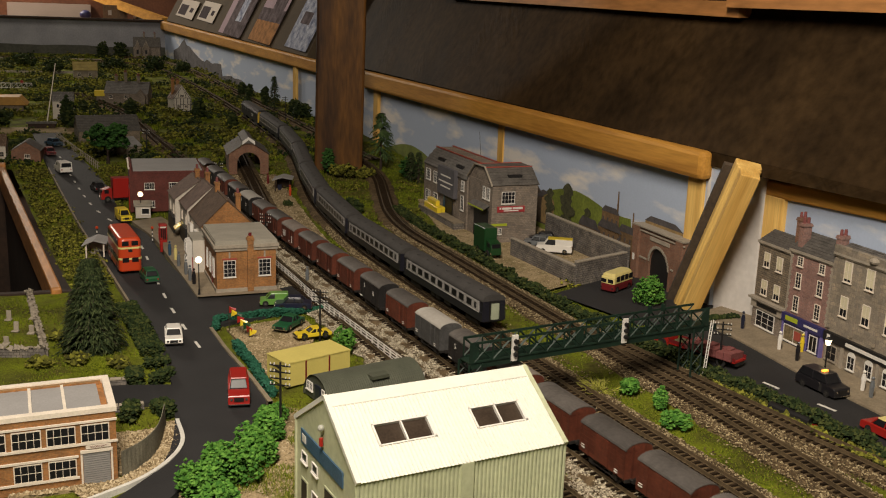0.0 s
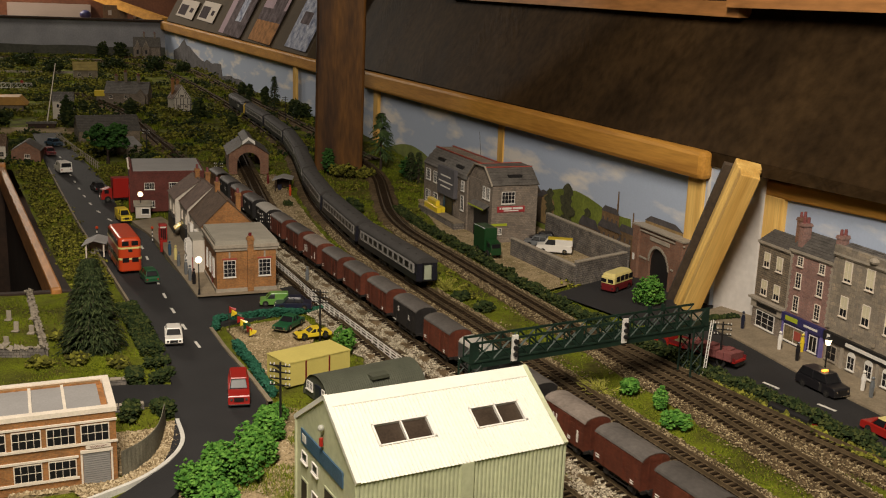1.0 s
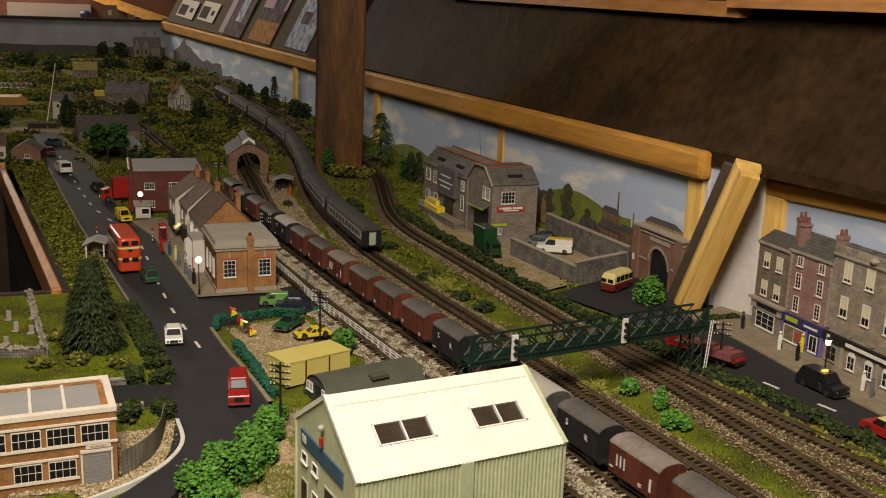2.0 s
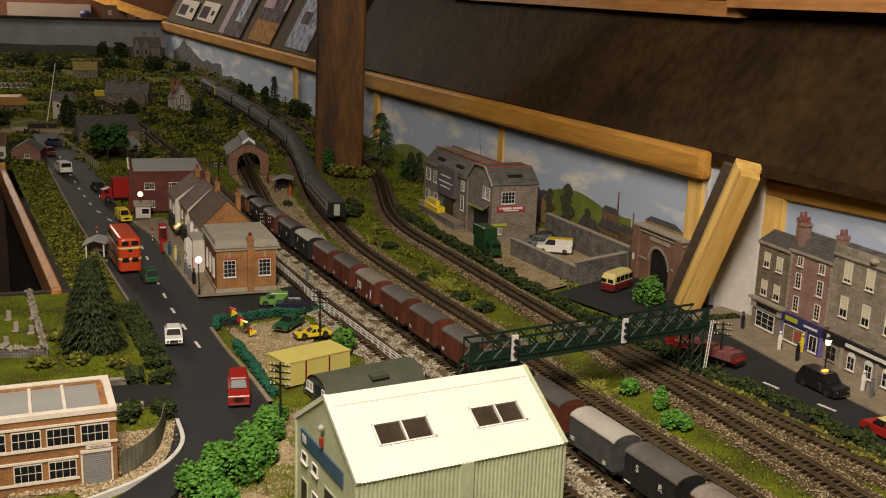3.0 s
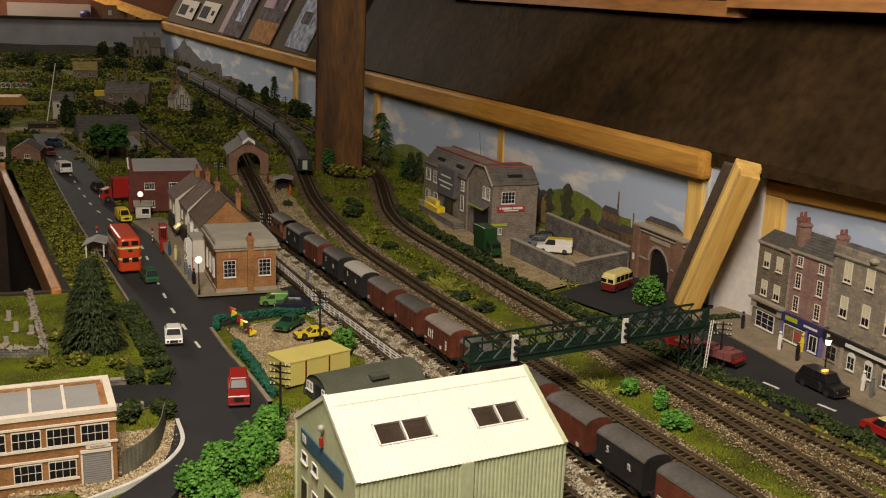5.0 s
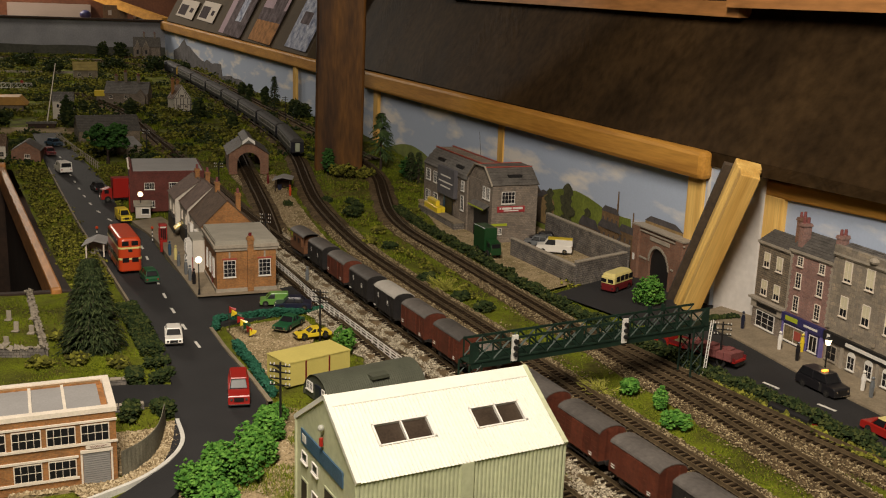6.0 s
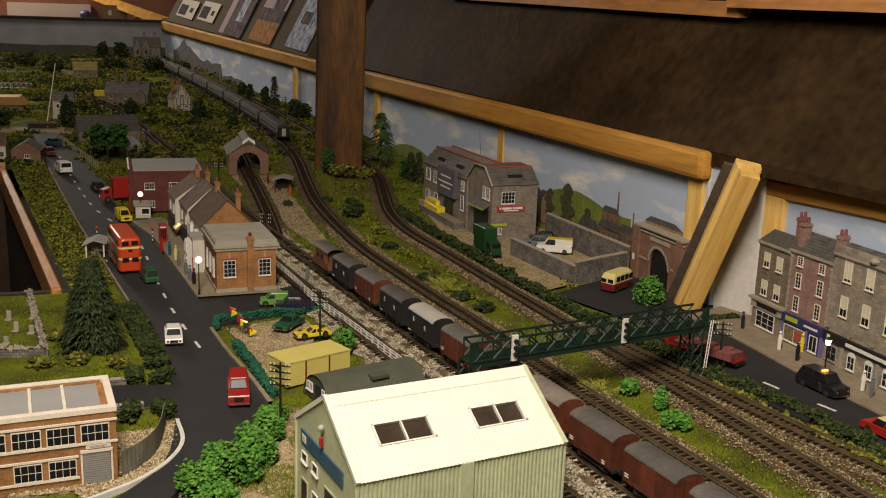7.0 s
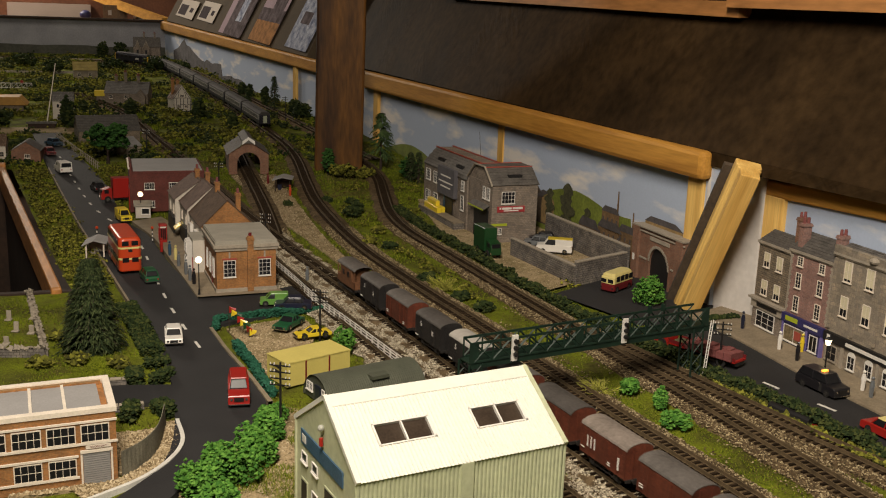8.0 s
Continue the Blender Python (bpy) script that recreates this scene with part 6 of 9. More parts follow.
    for x, y in ((0, 0), (0.03, 0), (0, 0.035), (0.03, 0.035)):
        Mesh().box(x - 0.001, x + 0.001, y - 0.001, y + 0.001, 0, 0.026).make("post", DARK_BOX, p)
    Mesh().prism([(-0.006, 0.023), (0.015, 0.030), (0.036, 0.026), (0.036, 0.027), (0.015, 0.0315), (-0.006, 0.0245)], -0.006, 0.042, "y").make("roof", ROOF_LEAD, p)
    Mesh().box(0, 0.03, 0.033, 0.035, 0, 0.026).make("back_wall", DARK_BOX, p)
    Mesh().box(0.004, 0.012, 0.01, 0.02, 0, 0.012).make("bench", PAINTS["navy"], p)


def container_and_hut():
    t = thing("yellow_container", "pale yellow container with brown battens", "container", pose(0.164, 0.989, 0, 0, 0, 22))
    h = 0.0265
    Mesh().box(0, 0.080, 0, 0.040, 0.001, h).make("body", CRATE_YELLOW, t)
    Mesh().box(-0.0005, 0.0805, -0.0005, 0.0405, h, h + 0.0012).make("lid", CRATE_YELLOW, t)
    for x in (0.0225, 0.052):
        Mesh().box(x, x + 0.0013, -0.0012, 0, 0, h).make("batten", PAINTS["maroon"], t)
    for z in (0.018, 0.013):
        Mesh().box(-0.0008, 0, 0.014, 0.028, z, z + 0.002).make("stencil_bar", BLACK, t, "dark unreadable stencil")
    hut = thing("nissen_hut", "dark green curved corrugated hut", "hut", pose(0.186, 0.945, 0, 0, 0, 16))
    R, L = 0.029, 0.115
    arc = [(R * math.cos(a), (R - 0.001) * math.sin(a)) for a in np.linspace(0, math.pi, 19)]
    m = Mesh()
    for i in range(46):
        x0, x1 = L * i / 46, L * (i + 0.5) / 46
        for (ya, za), (yb, zb) in zip(arc, arc[1:]):
            m.add([(x0, ya, za), (x0, yb, zb), (x1, yb * 1.014, zb * 1.014), (x1, ya * 1.014, za * 1.014)], [(0, 1, 2, 3)])
            x2 = L * (i + 1) / 46
            m.add([(x1, ya * 1.014, za * 1.014), (x1, yb * 1.014, zb * 1.014), (x2, yb, zb), (x2, ya, za)], [(0, 1, 2, 3)])
    m.make("shell", NISSEN, hut, smooth=True)
    Mesh().prism([(y * 0.97, z * 0.97) for y, z in arc], 0.002, 0.004).make("end_wall", NISSEN, hut)
    Mesh().prism([(y * 0.97, z * 0.97) for y, z in arc], L - 0.004, L - 0.002).make("end_wall", NISSEN, hut)
    for y in (-0.013, 0.013, 0.020):
        window(hut, LEFT(y, 0.008, 0.002), 0.006, 0.009, 2, 2, WHITE)
    Mesh().box(0.0008, 0.002, -0.007, 0.004, 0, 0.018).make("door", PAINTS["navy"], hut)
    Mesh().box(0.052, 0.072, -0.024, -0.012, 0.022, 0.0255).make("dormer", NISSEN, hut)


def gantry():
    t = thing("signal_gantry", "dark green lattice signal gantry across the tracks", "signal gantry", pose(0, 0, 0))
    A, B = Vector((0.322, 0.872, 0.060)), Vector((0.615, 0.930, 0.060))
    q = Matrix.Translation(A) @ pose(0, 0, 0, 0, 0, math.degrees(math.atan2(B.y - A.y, B.x - A.x)))
    t.matrix_basis = q
    L, w, h = (B - A).length, 0.010, 0.021
    Mesh().box(-0.004, L + 0.018, -w, w, -0.0015, 0.0).box(-0.004, L + 0.018, -w, -w + 0.001, -0.006, 0).box(-0.004, L + 0.018, w - 0.001, w, -0.006, 0).make("deck", GANTRY, t)
    for y in (-w, w):
        m = Mesh().box(0, L, y - 0.0008, y + 0.0008, h - 0.0022, h).box(0, L, y - 0.0008, y + 0.0008, 0, 0.002)
        m.make("chord", GANTRY, t)
        n = 14
        br = Mesh()
        for i in range(n):
            x0, x1 = L * i / n, L * (i + 1) / n
            br.cyl((x0, y, 0.001), (x1, y, h - 0.001), 0.00095, n=4)
            br.cyl((x1, y, 0.001), (x0, y, h - 0.001), 0.00095, n=4)
            br.box(x0 - 0.0006, x0 + 0.0006, y - 0.0006, y + 0.0006, 0, h)
        br.make("lattice", GANTRY, t)
    for x in (0.0, L * 0.42, L * 0.62, L):
        Mesh().box(x - 0.005, x + 0.005, -w - 0.0005, -w + 0.0005, 0, h).make("panel", GANTRY, t)
    for x, yy in ((0.002, 0), (L - 0.008, 0)):
        m = Mesh()
        for dx in (-0.007, 0.007):
            for dy in (-w, w):
                m.cyl((x + dx, dy, -0.0015), (x + dx, dy, -0.0600), 0.0011, n=6)
        for k in range(4):
            for dy in (-w, w):
                m.cyl((x - 0.007, dy, -0.003 - k * 0.014), (x + 0.007, dy, -0.017 - k * 0.014), 0.0007, n=4)
                m.cyl((x + 0.007, dy, -0.003 - k * 0.014), (x - 0.007, dy, -0.017 - k * 0.014), 0.0007, n=4)
        m.make("tower", GANTRY, t)
    for x in (0.045, 0.183):
        s = Mesh().box(x - 0.0032, x + 0.0032, -w - 0.0034, -w - 0.0012, -0.003, 0.0235).make("signal_head", WHITE, t, "white-backed colour light signal")
        for k in range(3):
            Mesh().cyl((x, -w - 0.0034, 0.004 + k * 0.0068), (x, -w - 0.0065, 0.004 + k * 0.0068), 0.0023, n=10).make("lens_hood", BLACK, s)
    for x in (0.226, 0.245):
        s = Mesh().box(x - 0.0014, x + 0.0014, -0.002, 0.002, h, h + 0.008).make("junction_box", GANTRY, t)


goods_shed()
works()
station()
terrace()
annexe()
fire_station()
warehouse()
crates()
block_wall("wall_yard_front", "grey stone yard wall with coping", (0.622, 1.50), (0.646, 1.308), 0.030)
block_wall("wall_yard_side", "grey stone yard wall with coping", (0.646, 1.308), (0.752, 1.352), 0.036)
block_wall("wall_yard_back", "grey stone yard wall with coping", (0.737, 1.62), (0.756, 1.352), 0.044)
arch()
town()
engine_shed()
container_and_hut()
gantry()

# ---- road vehicles: length along x, front at +x, origin on the road ----


def wheels(t, xs, W, r):
    tm = Mesh().cyl((0, -0.0016, 0), (0, 0.0016, 0), r, n=14).data("wheel", TYRE)
    hm = Mesh().cyl((0, -0.0019, 0), (0, 0.0019, 0), r * 0.5, n=10).data("hub", CHROME)
    for x in xs:
        for y in (-W / 2 + 0.0016, W / 2 - 0.0016):
            w = new("wheel", tm)
            w.parent, w.matrix_basis = t, pose(x, y, r)
            h = new("hub", hm)
            h.parent = w


def car(name, label, paint, x, y, rz, L=0.054, W=0.021, H=0.018, style="saloon", roof=None):
    t = thing(name, label, "car" if style != "van" else "van", spot(x, y, rz, 0.0034), "model road vehicles")
    p, w = PAINTS[paint], W / 2
    lo, mid = 0.0026, H * 0.58
    hood, boot = {"saloon": (0.24, 0.2), "van": (0.22, 0.0), "sports": (0.34, 0.24), "box": (0.30, 0.01), "mini": (0.22, 0.05)}[style]
    a, b = -L / 2, L / 2
    prof = [(a, lo + 0.001), (a + 0.001, lo), (b - 0.001, lo), (b, lo + 0.0015), (b - 0.0006, mid * 0.82), (b - L * 0.03, mid * 0.92), (b - L * hood, mid), (a + L * boot, mid), (a + L * 0.02, mid * 0.94), (a, mid * 0.75)]
    body = Mesh().prism(prof, -w, w, "y").make("body", p, t)
    bv = body.modifiers.new("edge", "BEVEL")
    bv.width, bv.segments = 0.0020 if style in ("sports", "mini") else 0.0014, 3
    c0, c1 = a + L * boot, b - L * hood
    g0, g1 = c0 + (0.004 if boot > 0.02 else 0.0006), c1 - 0.006
    cab = Mesh()
    v = [(c0, -w + 0.001, mid), (c1, -w + 0.001, mid), (c1, w - 0.001, mid), (c0, w - 0.001, mid), (g0, -w + 0.0028, H - 0.001), (g1, -w + 0.0028, H - 0.001), (g1, w - 0.0028, H - 0.001), (g0, w - 0.0028, H - 0.001)]
    cab.add(v, [(0, 3, 2, 1), (4, 5, 6, 7), (0, 1, 5, 4), (1, 2, 6, 5), (2, 3, 7, 6), (3, 0, 4, 7)])
    gz = cab.make("glazing", GLASS_DARK, t)
    bv = gz.modifiers.new("edge", "BEVEL")
    bv.width, bv.segments = 0.0012, 2
    rf = Mesh().box(g0 - 0.0004, g1 + 0.0004, -w + 0.0024, w - 0.0024, H - 0.0012, H, None, 0.0006).make("roof", PAINTS[roof] if roof else p, t)
    for fx, gx in ((c1, g1), (c0, g0), ((c0 + c1) / 2, (g0 + g1) / 2)):
        for s in (-1, 1):
            Mesh().cyl((fx, s * (w - 0.0010), mid), (gx, s * (w - 0.0027), H - 0.001), 0.0007, n=5).make("pillar", p, t)
    if style == "van":
        for s in (-1, 1):
            Mesh().box(c0, c0 + (c1 - c0) * 0.6, min(s * (w - 0.0024), s * (w - 0.0004)), max(s * (w - 0.0024), s * (w - 0.0004)), mid, H - 0.0006).make("side_panel", p, t)
    wheels(t, (a + L * 0.2, b - L * 0.2), W + 0.0004, 0.0040)
    for s in (-1, 1):
        Mesh().cyl((b - 0.001, s * w * 0.68, mid * 0.66), (b + 0.0004, s * w * 0.68, mid * 0.66), 0.0013, n=10).make("headlight", CHROME, t)
        Mesh().box(a - 0.0003, a + 0.0008, s * w * 0.75 - 0.001, s * w * 0.75 + 0.001, mid * 0.55, mid * 0.75).make("tail_light", PAINTS["red"], t)
    Mesh().box(b - 0.0005, b + 0.0009, -w, w, lo + 0.0006, lo + 0.0016).make("front_bumper", CHROME, t)
    Mesh().box(a - 0.0009, a + 0.0005, -w, w, lo + 0.0006, lo + 0.0016).make("rear_bumper", CHROME, t)
    Mesh().box(b + 0.0001, b + 0.0006, -w * 0.45, w * 0.45, mid * 0.5, mid * 0.8).make("grille", BLACK, t)
    return t


def double_decker():
    t = thing("double_decker_bus", "red double-decker bus with cream bands", "bus", spot(0.0115, 1.532, 98, 0.0034), "model road vehicles")
    L, w, H = 0.110, 0.0160, 0.056
    b = Mesh().box(-L / 2, L / 2, -w, w, 0.004, H - 0.002, None, 0.004).make("body", PAINTS["orange"], t)
    bv = b.modifiers.new("edge", "BEVEL")
    bv.width, bv.segments = 0.0022, 3
    for z in (0.02455, 0.0405):
        Mesh().box(-L / 2 - 0.0003, L / 2 + 0.0003, -w - 0.0003, w + 0.0003, z, z + 0.0012, None, 0.004).make("cream_band", PAINTS["cream"], t, "thin cream band")
    pm = Mesh().box(-0.0066, 0.0066, -0.0003, 0.0003, -0.0042, 0.0042).data("window_pane", GLASS_DARK)
    for s in (-1, 1):
        for z in (0.0215, 0.0465):
            for i in range(6):
                ob = new("window_pane", pm)
                ob.parent, ob.matrix_basis = t, pose(-0.040 + i * 0.0158, s * (w + 0.0002), z)
    for e in (-1, 1):
        for z in (0.0215, 0.0460):
            for y in (-0.0066, 0.0066):
                Mesh().box(min(e * L / 2, e * (L / 2 + 0.0005)), max(e * L / 2, e * (L / 2 + 0.0005)), y - 0.0046, y + 0.0046, z - 0.0033, z + 0.0033).make("window_pane", GLASS_DARK, t)
        Mesh().box(min(e * L / 2, e * (L / 2 + 0.0006)), max(e * L / 2, e * (L / 2 + 0.0006)), -0.003, 0.003, 0.0335, 0.0375).make("route_blind", BLACK, t)
    wheels(t, (-0.030, 0.036), 0.032, 0.0066)


def single_bus():
    t = thing("single_decker_bus", "cream and maroon single-decker bus", "bus", spot(0.6925, 1.2655, 212, 0.0034), "model road vehicles")
    t.scale = (0.84, 0.84, 0.82)
    L, w, H = 0.066, 0.0135, 0.0345
    Mesh().box(-L / 2, L / 2, -w, w, 0.004, 0.0165, None, 0.003).make("lower_body", PAINTS["maroon"], t)
    Mesh().box(-L / 2, L / 2, -w, w, 0.0165, H - 0.004, None, 0.003).make("upper_body", PAINTS["cream"], t)
    Mesh().box(-L / 2 + 0.001, L / 2 - 0.001, -w + 0.001, w - 0.001, H - 0.004, H, None, 0.004).make("roof", PAINTS["cream"], t)
    for s in (-1, 1):
        for i in range(4):
            Mesh().box(-0.029 + i * 0.0140, -0.0175 + i * 0.0140, min(s * w, s * (w + 0.0004)), max(s * w, s * (w + 0.0004)), 0.0195, 0.029).make("window_pane", GLASS_DARK, t)
        Mesh().box(L / 2, L / 2 + 0.0005, s * 0.0066 - 0.0050, s * 0.0066 + 0.0050, 0.0185, 0.02455).make("windscreen", GLASS_DARK, t)
        Mesh().cyl((L / 2, s * 0.011, 0.009), (L / 2 + 0.001, s * 0.011, 0.009), 0.0016).make("headlight", CHROME, t)
    wheels(t, (-0.020, 0.020), 0.027, 0.0056)


def lorry(name, label, x, y, rz, paint, L, load, W=0.030):
    t = thing(name, label, "lorry", spot(x, y, rz, 0.0034), "model road vehicles")
    w, p = W / 2, PAINTS[paint]
    c = Mesh().prism([(L / 2 - 0.020, 0.006), (L / 2, 0.006), (L / 2, 0.016), (L / 2 - 0.003, 0.0245), (L / 2 - 0.018, 0.028), (L / 2 - 0.020, 0.0245)], -w + 0.002, w - 0.002, "y").make("cab", p, t)
    Mesh().box(L / 2 - 0.0024, L / 2 + 0.0004, -w + 0.004, w - 0.004, 0.0175, 0.024).make("windscreen", GLASS_DARK, c)
    for s in (-1, 1):
        Mesh().box(L / 2 - 0.014, L / 2 - 0.006, min(s * (w - 0.002), s * (w - 0.0015)), max(s * (w - 0.002), s * (w - 0.0015)), 0.0175, 0.0245).make("door_window", GLASS_DARK, c)
        Mesh().cyl((L / 2, s * 0.010, 0.009), (L / 2 + 0.001, s * 0.010, 0.009), 0.0015).make("headlight", CHROME, c)
    Mesh().box(-L / 2, L / 2 - 0.004, -0.008, 0.008, 0.0045, 0.0085).make("chassis", UNDER, t)
    if load == "box":
        Mesh().box(-L / 2, L / 2 - 0.022, -w, w, 0.0085, 0.046, None, 0.001).make("box_body", PAINTS["darkgreen" if paint != "red" else "red"], t, "tall painted box body")
    else:
        Mesh().box(-L / 2, L / 2 - 0.022, -w, w, 0.0085, 0.0105).make("flat_bed", p, t)
        for s in (-1, 1):
            Mesh().box(-L / 2, L / 2 - 0.022, min(s * w, s * (w - 0.0008)), max(s * w, s * (w - 0.0008)), 0.0105, 0.0145).make("side_board", PAINTS["maroon"], t)
        for i in range(6):
            for j in range(2):
                Mesh().box(-L / 2 + 0.003 + i * 0.0105, -L / 2 + 0.0125 + i * 0.0105, -w + 0.002 + j * 0.0135, -w + 0.0145 + j * 0.0135, 0.0105, 0.0185 + 0.0012 * ((i + j) % 2)).make("brick_load", POT, t, "pack of red bricks")
        Mesh().box(L / 2 - 0.046, L / 2 - 0.024, -w + 0.002, w - 0.002, 0.0105, 0.0125).make("sheet", mat("olive_sheet_mat", (0.09, 0.09, 0.045), 0.8), t)
    wheels(t, (-L / 2 + 0.018, L / 2 - 0.012), W, 0.0062)


def street_vehicles():
    double_decker()
    single_bus()
    car("police_car", "white saloon car with a dark roof light", "white", 0.0600, 1.166, -92, 0.052, 0.020, 0.0165)
    car("off_road_car", "boxy red off-road car", "red", 0.1115, 0.966, -96, 0.054, 0.021, 0.0235, "box")
    car("small_car", "small dark green car behind the bus", "green", 0.043, 1.440, 100, 0.046, 0.0195, 0.0185, "mini")
    car("small_van", "small bright yellow van", "yellow", 0.0145, 1.845, -76, 0.046, 0.019, 0.0215, "van")
    car("small_car", "black small car parked at the kerb", "black", -0.031, 2.115, 106, 0.042, 0.019, 0.018, "mini")
    car("panel_van", "cream white panel van", "white", -0.103, 2.315, 106, 0.058, 0.025, 0.0245, "van")
    car("saloon_car", "red saloon car in the street", "maroon", -0.141, 2.53, -75, 0.052, 0.021, 0.018)
    car("saloon_car", "dark blue saloon car in the street", "blue", -0.137, 2.66, -60)
    lorry("fire_engine", "red and white fire engine leaving its bay", 0.012, 2.015, 190, "red", 0.075, "box", 0.026)
    car("estate_van", "lime green small van in the yard", "lime", 0.196, 1.284, 172, 0.037, 0.0165, 0.0175, "van")
    car("saloon_car", "dark navy saloon car in the yard", "navy", 0.218, 1.262, 168, 0.048, 0.021, 0.017)
    car("open_car", "dark green open sports car", "green", 0.199, 1.185, -128, 0.048, 0.020, 0.0155, "sports")
    car("sports_car", "yellow sports car on the gravel", "yellow", 0.2205, 1.142, 190, 0.044, 0.0175, 0.0125, "sports")
    car("panel_van", "white van with a yellow roof", "white", 0.697, 1.497, 152, 0.060, 0.023, 0.0245, "van", "yellow")
    car("saloon_car", "grey saloon car behind the wall", "grey", 0.690, 1.545, 150, 0.052)
    car("saloon_car", "black saloon car behind the wall", "black", 0.712, 1.572, 150, 0.052)
    lorry("box_lorry", "dark green box lorry beside the warehouse", 0.5800, 1.503, -86, "darkgreen", 0.066, "box", 0.0225)
    lorry("flatbed_lorry", "red flatbed lorry loaded with bricks", 0.649, 0.976, 114, "red", 0.112, "flat", 0.0245)
    c = car("taxi_cab", "black taxi cab with a lit orange sign", "black", 0.722, 0.846, -84, 0.058, 0.0225, 0.0225, "mini")
    Mesh().box(0.000, 0.003, -0.0036, 0.0036, 0.0224, 0.0238).make("roof_sign", ORANGE_GLOW, c, "glowing orange roof sign")
    for s in (-1, 1):
        Mesh().box(0.0065, 0.0105, min(s * 0.0112, s * 0.0116), max(s * 0.0112, s * 0.0116), 0.0035, 0.0125).make("silver_panel", CHROME, c)
    car("estate_car", "red estate car with a cream roof", "red", 0.703, 0.722, 95, 0.056, 0.022, 0.019, "saloon", "cream")


# ---- trees, hedges and grass ----
OCTA = ([(1, 0, 0), (-1, 0, 0), (0, 1, 0), (0, -1, 0), (0, 0, 1), (0, 0, -1)], [(0, 2, 4), (2, 1, 4), (1, 3, 4), (3, 0, 4), (2, 0, 5), (1, 2, 5), (3, 1, 5), (0, 3, 5)])


def clump(m, p, r, rng, squash=0.85):
    k = len(m.v)
    for x, y, z in OCTA[0]:
        j = r * rng.uniform(0.6, 1.35)
        m.v.append((p[0] + x * j + rng.uniform(-0.35, 0.35) * r, p[1] + y * j + rng.uniform(-0.35, 0.35) * r, p[2] + z * j * squash + rng.uniform(-0.3, 0.3) * r))
    m.f += [(a + k, b + k, c + k) for a, b, c in OCTA[1]]


def foliage(m, rng, cx, cy, cz, rx, ry, rz, n, size):
    """Small clumps through an uneven rounded mass, most of them near its skin."""
    for _ in range(n):
        a, u = rng.uniform(0, math.tau), rng.uniform(-0.75, 1)
        q = math.sqrt(max(0, 1 - u * u))
        d = Vector((q * math.cos(a), q * math.sin(a), u))
        f = (0.62 + 0.38 * rng.random() ** 0.5) * (1 + 0.30 * noise.noise((d * 2.1 + Vector((cx * 70, cy * 70, 0)))))
        clump(m, (cx + d.x * rx * f, cy + d.y * ry * f, cz + d.z * rz * f), size * rng.uniform(0.6, 1.3), rng)


def bush(label, x, y, r, h, material, n=110, size=0.0036, name="bush"):
    rng = random.Random(int(x * 7919 + y * 104729))
    t = thing(name, label, "bush", spot(x, y, 0, -0.002), "bushes")
    m = Mesh()
    for i in range(4):
        a = rng.uniform(0, math.tau)
        m.cyl((0, 0, 0), (r * 0.5 * math.cos(a), r * 0.5 * math.sin(a), h * 0.5), 0.0009, 0.0004, 5)
    m.make("stems", BARK, t)
    m = Mesh()
    for i in range(4):
        ox, oy = rng.uniform(-0.45, 0.45) * r, rng.uniform(-0.45, 0.45) * r
        foliage(m, rng, ox, oy, h * rng.uniform(0.42, 0.6), r * 0.65, r * 0.65, h * 0.45, n // 4, size)
    m.make("leaves", material, t)


def broad_tree(label, x, y, h, r, material, trunk=0.3, n=420, size=0.0046):
    rng = random.Random(int(x * 7919 + y * 104729))
    t = thing("tree", label, "tree", spot(x, y, 0, -0.002), "model trees")
    m = Mesh().cyl((0, 0, 0), (0.001, 0, h * trunk), 0.0042, 0.003, 8).cyl((0.001, 0, h * trunk), (0, 0.001, h * 0.8), 0.003, 0.0008, 7)
    tips = []
    for i in range(9):
        a, z = i * 2.4 + rng.uniform(-0.3, 0.3), h * (trunk + 0.05 + 0.05 * i)
        tip = (r * 0.62 * math.cos(a), r * 0.62 * math.sin(a), min(h * 0.86, z + h * 0.16))
        m.cyl((0, 0, z * 0.92), tip, 0.0014, 0.0005, 5)
        tips.append(tip)
    m.make("trunk", BARK, t)
    m = Mesh()
    for p in tips + [(0, 0, h * 0.82), (0, 0, h * 0.6)]:
        foliage(m, rng, *p, r * 0.5, r * 0.5, h * 0.16, n // 11, size)
    m.make("crown", material, t)


